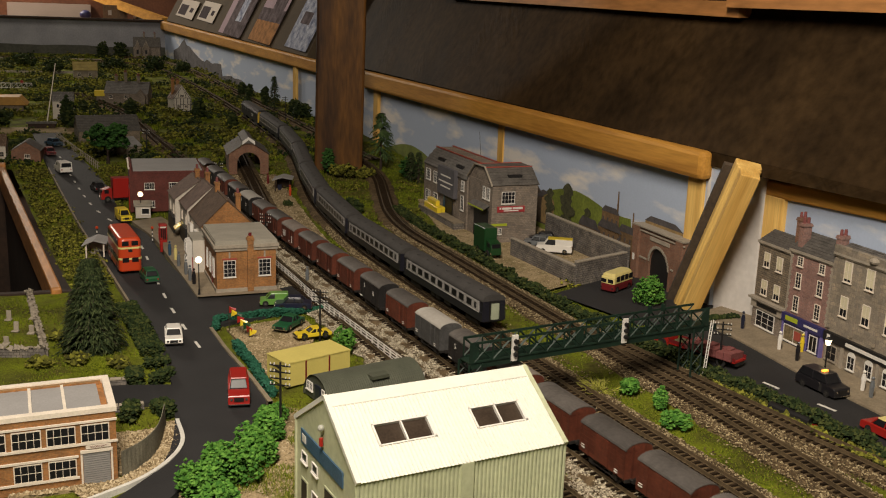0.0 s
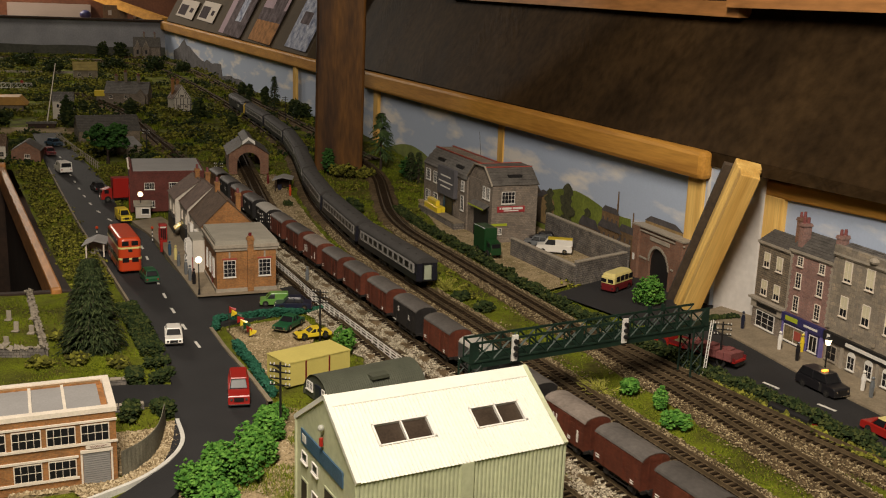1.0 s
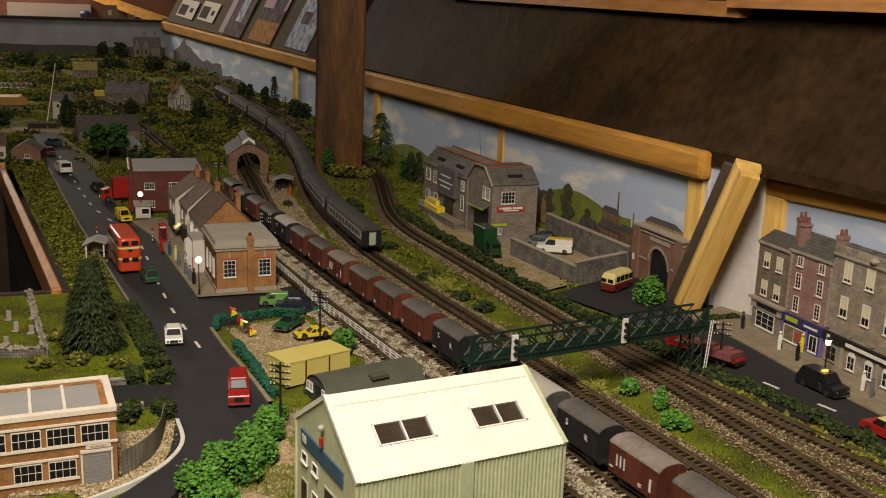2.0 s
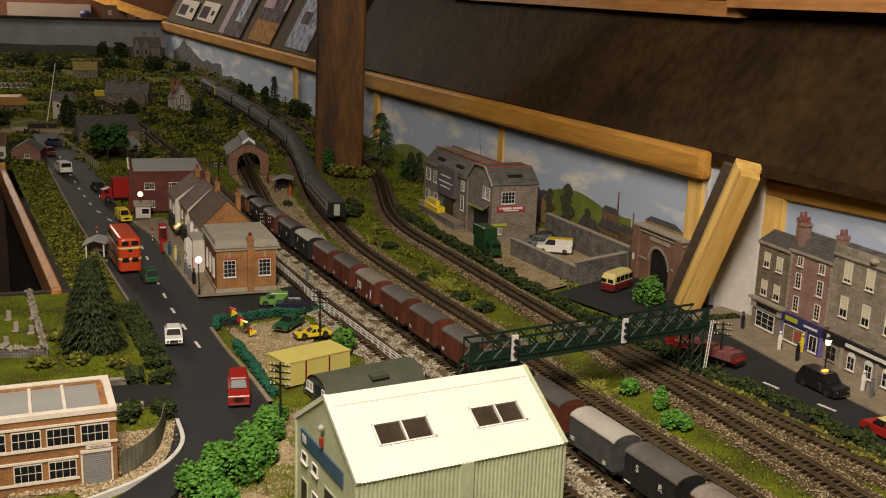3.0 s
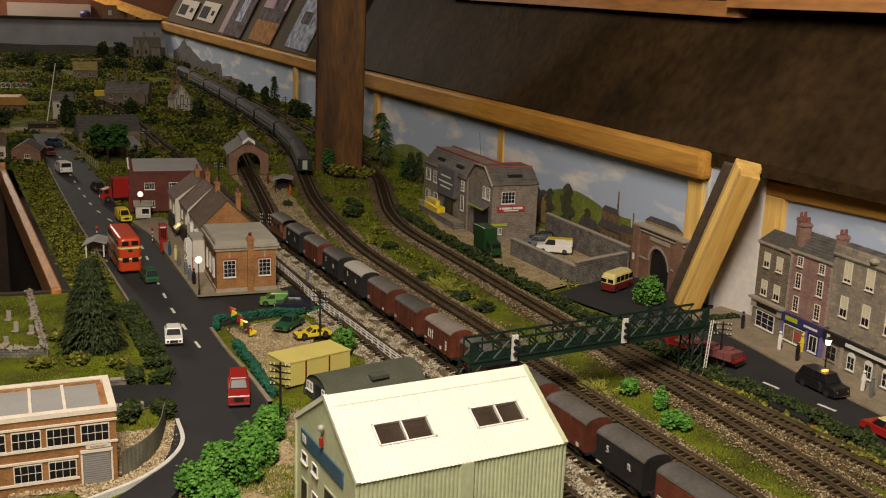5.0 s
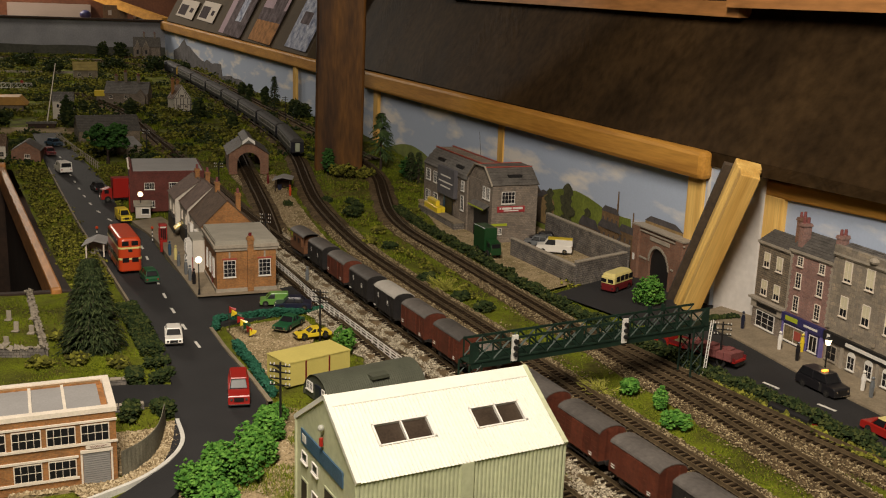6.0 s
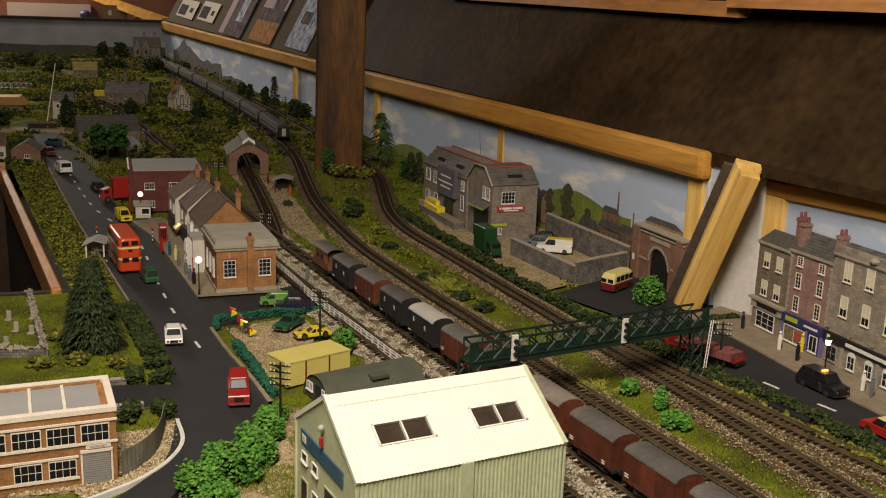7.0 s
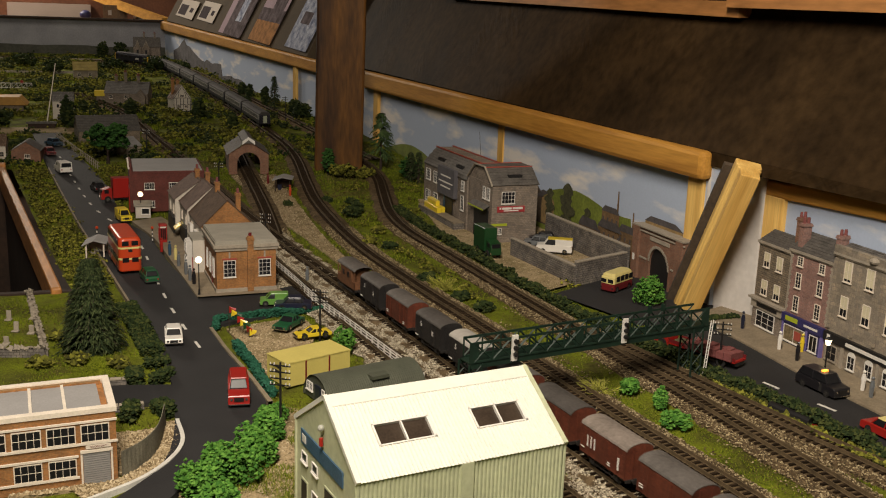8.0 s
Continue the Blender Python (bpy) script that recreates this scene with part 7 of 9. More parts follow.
def conifer(label, x, y, h, r, material, n=900, needle=0.010, bare=0.06):
    """A trunk with whorls of drooping boughs, each bearing many thin needles."""
    rng = random.Random(int(x * 7919 + y * 104729))
    t = thing("conifer_tree", label, "tree", spot(x, y, 0, -0.002), "model trees")
    m = Mesh().cyl((0, 0, 0), (0, 0, h * 0.97), 0.0035, 0.0006, 7)
    lv = Mesh()
    for i in range(n // 6):
        f = rng.random() ** 0.75
        f = min(0.99, (math.floor(f * 17) + rng.uniform(0.15, 0.6)) / 17)
        z = h * (bare + (1 - bare) * f)
        a = rng.uniform(0, math.tau)
        a0 = 1.6 * math.cos(a)
        R = r * (1 - f) ** 0.68 * min(1.0, 0.72 + f * 2) * rng.uniform(0.7, 1.12) * (1 + 0.22 * noise.noise((f * 9, a0, h))) + 0.002
        d = Vector((math.cos(a), math.sin(a), 0))
        tip = Vector((0, 0, z)) + d * R + Vector((0, 0, -R * 0.35))
        if i % 4 == 0:
            m.cyl((0, 0, z), tuple(tip), 0.0006, 0.0003, 4)
        for k in range(9):
            u = 0.25 + 0.75 * rng.random()
            b = Vector((0, 0, z)).lerp(tip, u)
            side = Vector((-d.y, d.x, 0)) * rng.uniform(-1, 1) * 0.55
            e = b + (d * 0.7 + side + Vector((0, 0, rng.uniform(-0.9, -0.1)))) * needle * rng.uniform(0.5, 1.1)
            wv = Vector((-d.y, d.x, rng.uniform(-0.4, 0.4))) * needle * 0.13
            q = len(lv.v)
            lv.v += [tuple(b - wv), tuple(b + wv), tuple(e)]
            lv.f.append((q, q + 1, q + 2))
    m.make("trunk", BARK, t)
    lv.make("foliage", material, t)


def hedge(label, pts, w, h, material, n, size=0.0034, name="hedge", gaps=0.0):
    rng = random.Random(int(pts[0][0] * 7919 + pts[0][1] * 104729))
    path, m = Path(pts), Mesh()
    for i in range(n):
        s = rng.uniform(0, path.length)
        if gaps and noise.noise((s * 26, pts[0][0] * 9, 4)) < -gaps:
            continue
        k = 1 + 0.75 * noise.noise((s * 34, 2, pts[0][1]))
        p = path.side(s, rng.uniform(-w, w) / 2)
        clump(m, (p.x, p.y, p.z + rng.random() ** 0.7 * h * k), size * rng.uniform(0.6, 1.25), rng)
    tagged(m.make(name, material), label, "hedge", "hedges")


def paved(P):
    """Which of the points lie on a paved place or too near a track."""
    bad = np.zeros(len(P), bool)
    for poly in HARD:
        q = np.array(poly)
        x0, y0, x1, y1 = q[:, 0], q[:, 1], np.roll(q[:, 0], -1), np.roll(q[:, 1], -1)
        box = (P[:, 0] > x0.min() - 0.01) & (P[:, 0] < x0.max() + 0.01) & (P[:, 1] > y0.min() - 0.01) & (P[:, 1] < y0.max() + 0.01)
        idx = np.nonzero(box)[0]
        if len(idx):
            X, Y = P[idx, 0][:, None], P[idx, 1][:, None]
            cross = ((y0 > Y) != (y1 > Y)) & (X < (x1 - x0) * (Y - y0) / np.where(y1 == y0, 1e-9, y1 - y0) + x0)
            bad[idx] |= cross.sum(1) % 2 == 1
    return bad


def track_gap(P):
    pts = np.array([(q.x, q.y) for ln in (LINE_A, LINE_B, LINE_C, LINE_D, LINE_E, LINE_F, LINE_G) for q in ln.p[::2]])
    d = np.full(len(P), 9.0)
    for i in range(0, len(P), 4000):
        d[i:i + 4000] = np.sqrt(((P[i:i + 4000, None, :] - pts[None]) ** 2).sum(2)).min(1)
    return d


def scatter(name, label, material, n, box, keep, build):
    rg = np.random.RandomState(int(abs(box[0]) * 1000 + box[2] * 77 + n) % 99991)
    P = np.stack([rg.uniform(box[0], box[1], n), rg.uniform(box[2], box[3], n)], 1)
    P = P[keep(P)]
    rng, m = random.Random(n), Mesh()
    for x, y in P:
        build(m, float(x), float(y), rng)
    if m.v:
        tagged(m.make(name, material), label, name.replace("_", " "), kind="stuff")


def tuft(h, w):
    def b(m, x, y, rng):
        z = rise(y) - 0.002
        for _ in range(4):
            a, l = rng.uniform(0, math.tau), h * rng.uniform(0.5, 1.2)
            c, s = math.cos(a), math.sin(a)
            ox, oy = rng.uniform(-w, w), rng.uniform(-w, w)
            k = len(m.v)
            m.v += [(x + ox - s * w * 0.4, y + oy + c * w * 0.4, z), (x + ox + s * w * 0.4, y + oy - c * w * 0.4, z), (x + ox + c * l * 0.6, y + oy + s * l * 0.6, z + l)]
            m.f.append((k, k + 1, k + 2))
    return b


def stone(size):
    def b(m, x, y, rng):
        clump(m, (x, y, rise(y) + 0.0014), size * rng.uniform(0.6, 1.4), rng, 0.7)
    return b


def ballast(name, label, n, box, hi, size, material, keep):
    """Stones lying loose on the beds of the tracks and down their shoulders."""
    rg, rng, m = np.random.RandomState(n % 9973), random.Random(n), Mesh()
    P = np.stack([rg.uniform(box[0], box[1], n), rg.uniform(box[2], box[3], n)], 1)
    P = P[~paved(P) & keep(P)]
    d = track_gap(P)
    for (x, y), g in zip(P, d):
        if g < hi and not 0.0064 < g < 0.0092:
            z = 0.0018 if g < 0.0145 else 0.0028 if g < 0.021 else 0.0028 - (g - 0.021) * 0.32
            clump(m, (float(x), float(y), rise(float(y)) + max(z, 0.0004)), size * rng.uniform(0.6, 1.35) * (0.8 if g < 0.0064 else 1), rng, 0.7)
    tagged(m.make(name, material), label, "ballast", kind="stuff")


def low_bush(size):
    def b(m, x, y, rng):
        r = size * rng.uniform(0.5, 1.6)
        for _ in range(int(10 + 6 * r / size)):
            clump(m, (x + rng.gauss(0, r), y + rng.gauss(0, r), rise(y) + abs(rng.gauss(0, r * 0.7))), size * rng.uniform(0.35, 0.7), rng)
    return b


def in_well(P):
    return (P[:, 1] > 1.40) & (P[:, 1] < 2.40) & (P[:, 0] < -0.062 - (P[:, 1] - 1.43) * 0.158 + 0.006)


def patchy(P, f, lo, seed):
    return np.array([noise.noise((x * f, y * f, seed)) > lo for x, y in P], bool)


def greenery():
    grass = lambda P: ~paved(P) & ~in_well(P) & (track_gap(P) > 0.0265 + 0.006 * np.sin(P[:, 1] * 61 + P[:, 0] * 23))
    scatter("grass_tufts", "short bright static grass", BLADES, 80000, (-0.22, 0.70, 0.62, 1.5), lambda P: grass(P) & patchy(P, 14, -0.25, 5), tuft(0.0019, 0.0010))
    scatter("dry_grass_tufts", "short dry brown static grass", BLADES_DRY, 30000, (-0.22, 0.70, 0.62, 1.5), lambda P: grass(P) & patchy(P, 14, 0.0, 9), tuft(0.0019, 0.0010))
    scatter("grass_tufts", "rough static grass further off", BLADES, 42000, (-0.25, 0.76, 1.5, 2.7), lambda P: grass(P) & patchy(P, 9, -0.1, 5), tuft(0.0042, 0.002))
    scatter("dry_grass_tufts", "rough dry grass further off", BLADES_DRY, 20000, (-0.25, 0.76, 1.5, 2.7), lambda P: grass(P) & patchy(P, 9, 0.0, 9), tuft(0.004, 0.002))
    scatter("rough_growth", "mixed olive undergrowth on the far hillside", BUSH_OLIVE, 4200, (-0.75, 0.62, 2.4, 5.25), lambda P: grass(P) & patchy(P, 9, 0.0, 3) & ((P[:, 0] < 0.70 - (P[:, 1] - 2.6) * 0.155) | (P[:, 1] < 2.6)), low_bush(0.0075))
    scatter("dark_growth", "dark green undergrowth on the far hillside", BUSH_DARK, 3000, (-0.75, 0.62, 2.4, 5.25), lambda P: grass(P) & patchy(P, 7, 0.08, 8) & ((P[:, 0] < 0.70 - (P[:, 1] - 2.6) * 0.155) | (P[:, 1] < 2.6)), low_bush(0.0085))
    scatter("moss_growth", "yellow-green mossy patches on the far hillside", BLADES, 24000, (-0.75, 0.62, 2.4, 5.25), lambda P: grass(P) & patchy(P, 6, 0.10, 21) & ((P[:, 0] < 0.70 - (P[:, 1] - 2.6) * 0.155) | (P[:, 1] < 2.6)), tuft(0.009, 0.006))
    scatter("verge_growth", "low olive growth along the verge", BUSH_OLIVE, 900, (-0.20, 0.02, 1.42, 2.38), lambda P: grass(P) & (track_gap(P) > 0.1), low_bush(0.0040))
    scatter("cutting_growth", "low olive growth between the tracks", BUSH_OLIVE, 420, (0.30, 0.66, 1.25, 2.6), lambda P: grass(P) & (track_gap(P) > 0.038) & patchy(P, 12, 0.1, 2), low_bush(0.0042))
    goods_side = lambda P: P[:, 0] < 0.428 - (P[:, 1] - 0.652) * 0.1393
    ballast("ballast_stones", "loose tan and brown ballast stones", 200000, (0.20, 0.72, 0.62, 1.75), 0.0285, 0.00105, STONES, lambda P: ~goods_side(P))
    ballast("pale_ballast_stones", "loose pale grey ballast stones of the goods line", 150000, (0.18, 0.46, 0.62, 1.75), 0.034, 0.00115, STONES_PALE, goods_side)
    scatter("loose_stones", "loose chippings spread beside the tracks", STONES, 16000, (0.30, 0.72, 0.62, 1.25), lambda P: (track_gap(P) > 0.028) & (track_gap(P) < 0.042) & ~paved(P) & patchy(P, 17, 0.12, 12), stone(0.0009))
    inside = lambda k: (lambda P: np.array([paved_in(p, YARDS[k]) for p in P], bool))
    scatter("yard_grass_tufts", "thin grass growing through the yard", BLADES, 22000, (0.05, 0.20, 0.62, 0.96), lambda P: inside("yard_goods")(P) & patchy(P, 13, -0.12, 15), tuft(0.0066, 0.0016))
    for k, n, box in (("yard_warehouse", 9000, (0.55, 0.80, 1.27, 1.98)), ("yard_engine_shed", 3000, (0.24, 0.36, 1.47, 2.27)), ("yard_caravans", 2300, (0.12, 0.23, 1.02, 1.24)), ("yard_works", 6500, (-0.09, 0.05, 0.79, 0.93)), ("yard_verge", 6500, (-0.04, 0.05, 0.78, 0.93)), ("yard_goods", 5500, (0.03, 0.21, 0.5, 0.95))):
        scatter("gravel", "loose pale gravel of the yard", GRAVEL, n * 2, box, inside(k), stone({"yard_warehouse": 0.0011, "yard_works": 0.0018, "yard_verge": 0.0018, "yard_goods": 0.0016}.get(k, 0.0012)))


def paved_in(p, poly):
    x, y, c = p[0], p[1], False
    for (x0, y0), (x1, y1) in zip(poly, poly[1:] + poly[:1]):
        if (y0 > y) != (y1 > y) and x < (x1 - x0) * (y - y0) / (y1 - y0) + x0:
            c = not c
    return c


def plants():
    conifer("large dark green spruce on the grass bank", -0.030, 1.170, 0.110, 0.040, SPRUCE, 22000, 0.0082, 0.02)
    broad_tree("round dark green tree beside the street", -0.010, 2.42, 0.092, 0.045, TREE_GREEN, 0.3, 700)
    conifer("tall airy pale green pine before the backdrop", 0.606, 2.30, 0.140, 0.044, leafy("pine_leaf_mat", (0.018, 0.038, 0.012), (0.048, 0.085, 0.026), (0.10, 0.15, 0.055)), 1050, 0.014, 0.30)
    conifer("small dark fir before the backdrop", 0.642, 2.17, 0.068, 0.017, SPRUCE, 900, 0.008)
    conifer("small dark fir before the backdrop", 0.655, 2.15, 0.072, 0.016, SPRUCE, 900, 0.008)
    conifer("tall slim far fir", 0.507, 3.29, 0.120, 0.020, SPRUCE, 900, 0.012, 0.15)
    for x, y, r, h in ((0.455, 3.72, 0.012, 0.05), (0.470, 3.60, 0.012, 0.055), (0.498, 3.42, 0.013, 0.07), (0.56, 3.10, 0.03, 0.06), (0.60, 2.95, 0.03, 0.05), (0.565, 3.22, 0.02, 0.05), (0.615, 2.75, 0.035, 0.05), (0.545, 2.42, 0.02, 0.055), (0.54, 2.52, 0.022, 0.06), (0.43, 3.4, 0.012, 0.04), (-0.105, 2.95, 0.022, 0.088), (0.06, 3.2, 0.018, 0.055), (0.255, 3.15, 0.02, 0.06), (0.19, 4.5, 0.05, 0.07), (-0.2, 4.4, 0.05, 0.06), (0.02, 4.6, 0.06, 0.05), (-0.35, 4.7, 0.06, 0.06), (-0.02, 5.15, 0.03, 0.08), (0.06, 5.16, 0.03, 0.08), (-0.28, 3.0, 0.03, 0.045), (0.3, 4.5, 0.03, 0.05), (0.33, 2.9, 0.015, 0.05)):
        bush("dark green shrub on the hillside", x, y, r, h, BUSH_DARK, 220, 0.006)
    bush("bright green bush beside the fir trees", 0.645, 2.20, 0.026, 0.048, TREE_GREEN, 300, 0.004)
    bush("bright olive bush at the post's foot", 0.50, 2.22, 0.030, 0.030, BUSH_OLIVE, 260, 0.004)
    bush("bright olive bush at the post's foot", 0.548, 2.22, 0.024, 0.024, BUSH_OLIVE, 220, 0.004)
    bush("green bush climbing the post", 0.468, 2.25, 0.016, 0.065, TREE_GREEN, 260, 0.004)
    for x, y, r, h in ((0.058, 0.768, 0.020, 0.032), (0.090, 0.785, 0.020, 0.036), (0.110, 0.815, 0.018, 0.032), (0.075, 0.815, 0.014, 0.026), (0.122, 0.865, 0.020, 0.030), (0.105, 0.845, 0.014, 0.028), (0.138, 0.905, 0.014, 0.020), (0.066, 0.735, 0.018, 0.026), (0.513, 0.892, 0.011, 0.019), (0.523, 0.848, 0.009, 0.0245), (0.514, 0.800, 0.013, 0.019), (0.704, 1.190, 0.024, 0.042), (0.247, 1.085, 0.013, 0.034)):
        bush("bright green foam bush", x, y, r, h, BUSH_BRIGHT, 800 if r > 0.015 else 420, 0.0021)
    for x, y, r, h in ((0.457, 1.27, 0.012, 0.012), (0.467, 1.215, 0.016, 0.014), (0.435, 1.37, 0.014, 0.016), (0.436, 1.585, 0.014, 0.012), (0.43, 1.83, 0.018, 0.022), (0.445, 1.86, 0.014, 0.024), (0.455, 1.95, 0.013, 0.012), (0.41, 1.98, 0.012, 0.010), (0.325, 1.95, 0.010, 0.010)):
        bush("low dark green bush between the tracks", x, y, r, h, BUSH_DARK, 120, 0.0034)
    for x, y, r in ((0.41, 1.62, 0.012), (0.445, 1.70, 0.014)):
        bush("pale yellow-green bush between the tracks", x, y, r, 0.014, BUSH_OLIVE, 120, 0.0034)
    hedge("dark green hedge along the branch line", [(0.528, 1.88), (0.536, 1.72), (0.556, 1.50), (0.566, 1.30), (0.590, 1.13), (0.602, 1.07)], 0.020, 0.011, BUSH_DARK, 4600, 0.0024)
    hedge("dark green hedge along the town road", [(0.595, 1.05), (0.614, 0.975), (0.629, 0.91), (0.642, 0.85), (0.653, 0.79), (0.662, 0.72), (0.675, 0.62), (0.69, 0.5)], 0.022, 0.013, BUSH_DARK, 6500, 0.0023)
    hedge("low olive growth along the siding", [(0.622, 0.90), (0.634, 0.82), (0.646, 0.74), (0.662, 0.64)], 0.016, 0.006, BUSH_OLIVE, 700, 0.003)
    hedge("dark green hedge beside the street", [(0.008, 1.32), (0.020, 1.24), (0.032, 1.15), (0.038, 1.08)], 0.026, 0.010, BUSH_DARK, 2900, 0.0022, gaps=0.45)
    hedge("dark mixed hedge at the lane's corner", [(0.005, 1.045), (0.03, 1.045), (0.044, 1.035)], 0.032, 0.012, BUSH_DARK, 1500, 0.0024, gaps=0.2)
    hedge("dark olive growth at the works", [(0.0, 0.95), (0.022, 0.945), (0.044, 0.955)], 0.028, 0.013, BUSH_DARK, 1300, 0.0023, gaps=0.2)
    hedge("teal green clipped hedge round the plot", [(0.112, 1.20), (0.118, 1.228), (0.140, 1.236), (0.19, 1.243), (0.256, 1.258)], 0.007, 0.009, HEDGE_TEAL, 2600, 0.0019)
    hedge("teal green clipped hedge beside the road", [(0.128, 1.135), (0.136, 1.07), (0.143, 1.0), (0.148, 0.97)], 0.008, 0.010, HEDGE_TEAL, 1900, 0.0019)
    hedge("dark clipped hedge behind the lane", [(-0.265, 2.62), (-0.20, 2.63)], 0.02, 0.02, BUSH_DARK, 500, 0.005)
    hedge("hedge at the pavement's end", [(0.7336, 1.0985), (0.7608, 1.1005), (0.7861, 1.1004)], 0.012, 0.008, BUSH_DARK, 500, 0.0026)
    for x, y in ((-0.07, 1.21), (-0.055, 1.27), (-0.045, 1.12), (-0.085, 1.12), (-0.02, 1.36), (-0.04, 1.38), (0.0, 1.10)):
        bush("low ragged olive bush on the bank", x, y, 0.014, 0.012, BUSH_OLIVE, 110, 0.003)


# ---- small railway and street things ----


def pole(x, y, h, arms, dz=0.0):
    t = thing("telegraph_pole", "dark telegraph pole with cross arms and white insulators", "pole", spot(x, y, -30, dz), "telegraph poles")
    Mesh().cyl((0, 0, 0), (0, 0, h), 0.0013, 0.0010, 7).make("post", BLACK, t)
    ins = Mesh().cyl((0, 0, 0), (0, 0, 0.0018), 0.0006, n=6).data("insulator", WHITE)
    for k in range(arms):
        z = h - 0.003 - k * 0.0062
        a = Mesh().box(-0.010, 0.010, -0.0014, -0.0004, z - 0.0006, z + 0.0006).make("cross_arm", BLACK, t)
        for i in (-0.009, -0.0055, 0.0055, 0.009):
            o = new("insulator", ins)
            o.parent, o.matrix_basis = a, pose(i, -0.0009, z + 0.0006)


def lamp_post(x, y, h, dz=0.0):
    t = thing("street_lamp", "street lamp with a glowing round globe", "street lamp", spot(x, y, 0, dz), "street lamps")
    Mesh().cyl((0, 0, 0), (0, 0, 0.008), 0.0017, 0.0012, 8).cyl((0, 0, 0.008), (0, 0, h - 0.006), 0.0008, 0.0007, 7).make("post", BLACK, t)
    Mesh().ball((0, 0, h - 0.0015), 0.0046, 1, 12, 8).make("globe", LAMP_GLOW, t, "glowing white globe", smooth=True)


def figurine(x, y, col, coat, dz=0.0054, rz=0.0):
    """A tiny plain painted figure for the layout, one mesh."""
    m = Mesh().cyl((0, 0, 0), (0, 0, 0.011), 0.0022, 0.0026, 7).cyl((0, 0, 0.011), (0, 0, 0.0185), 0.0030, 0.0019, 7).ball((0, 0, 0.0212), 0.0019, 1, 7, 5)
    tagged(m.make("figurine", coat, at=spot(x, y, rz, dz)), col + " plain painted model figure standing on the pavement", "figurine", "model figures")


def fence():
    t = thing("white_fence", "white post and rail fence beside the track", "fence", pose(0, 0, 0))
    path = Path([(0.222, 1.535), (0.236, 1.43), (0.253, 1.275), (0.273, 1.16), (0.295, 1.03), (0.306, 0.965)])
    pm = Mesh().box(-0.0008, 0.0008, -0.0008, 0.0008, 0, 0.0145).data("post", WHITE)
    n = int(path.length / 0.0165)
    P = [path.at(path.length * i / n) for i in range(n + 1)]
    for p in P:
        o = new("post", pm)
        o.parent, o.matrix_basis = t, pose(p.x, p.y, p.z, 0, 0, 8)
    for z in (0.004, 0.0075, 0.011, 0.0140):
        m = Mesh()
        for a in P:
            m.v += [(a.x - 0.0004, a.y, a.z + z - 0.0005), (a.x + 0.0004, a.y, a.z + z - 0.0005), (a.x + 0.0004, a.y, a.z + z + 0.0005), (a.x - 0.0004, a.y, a.z + z + 0.0005)]
        for i in range(len(P) - 1):
            m.f += [(i * 4 + k, i * 4 + (k + 1) % 4, i * 4 + 4 + (k + 1) % 4, i * 4 + 4 + k) for k in range(4)]
        m.make("rail", WHITE, t)


def ladder():
    t = thing("ladder", "white ladder leaning on the gantry", "ladder", pose(0, 0, 0))
    a, b = Vector((0.620, 0.918, 0.0)), Vector((0.627, 0.921, 0.066))
    s = Vector((0.0020, 0.0008, 0))
    for k in (-1, 1):
        Mesh().cyl(tuple(a + s * k), tuple(b + s * k), 0.0006, n=5).make("stile", WHITE, t)
    for i in range(1, 15):
        p = a.lerp(b, i / 15)
        Mesh().cyl(tuple(p - s), tuple(p + s), 0.0004, n=4).make("rung", WHITE, t)


def flags():
    t = thing("flag_bunting", "red, yellow and green bunting on two poles", "bunting", spot(0.127, 1.19))
    for x, y, h in ((0, 0, 0.034), (0.020, -0.032, 0.014)):
        Mesh().cyl((x, y, 0), (x, y, h), 0.0006, n=5).make("pole", BARK, t)
    for i in range(8):
        f = i / 7
        p = Vector((0, 0, 0.033)).lerp(Vector((0.020, -0.032, 0.013)), f)
        mt = (PAINTS["red"], PAINTS["yellow"], PAINTS["darkgreen"])[i % 3]
        Mesh().add([(0, 0, 0), (0.0048, -0.0014, -0.0014), (0.0044, -0.002, -0.0028), (0.0, 0, -0.0050), (0, 0.0004, 0), (0.0048, -0.001, -0.0014), (0.0044, -0.0016, -0.0028), (0.0, 0.0004, -0.0050)], [(0, 1, 2, 3), (7, 6, 5, 4), (0, 4, 5, 1), (1, 5, 6, 2), (2, 6, 7, 3), (3, 7, 4, 0)]).make("flag", mt, t, at=pose(p.x, p.y, p.z, random.uniform(-20, 20), 0, random.uniform(-40, 40)) @ Matrix.Scale(1.75, 4))


def twiggy_bush(x, y, r):
    """A bare yellow-green bush of many thin forked twigs."""
    rng = random.Random(31)
    t = thing("twiggy_bush", "bare yellow-green twiggy bush between the tracks", "bush", spot(x, y, 0, -0.001), "bushes")
    straw = bpy.data.materials.get("straw_twig_mat") or mat("straw_twig_mat", (0.34, 0.33, 0.055), 0.9, 0.3, 90)
    m = Mesh()
    for _ in range(46):
        a, l = rng.uniform(0, math.tau), r * rng.uniform(0.6, 1.1)
        o = Vector((rng.uniform(-0.5, 0.5) * r, rng.uniform(-0.5, 0.5) * r, 0))
        p = o + Vector((math.cos(a) * l * 0.6, math.sin(a) * l * 0.6, l * rng.uniform(0.25, 0.7)))
        m.cyl(tuple(o), tuple(p), 0.0005, 0.0004, 4)
        for _ in range(3):
            b = a + rng.uniform(-0.9, 0.9)
            m.cyl(tuple(p), tuple(p + Vector((math.cos(b), math.sin(b), rng.uniform(0.0, 0.7))) * l * 0.4), 0.0004, 0.0002, 4)
    m.make("branchwork", straw, t)


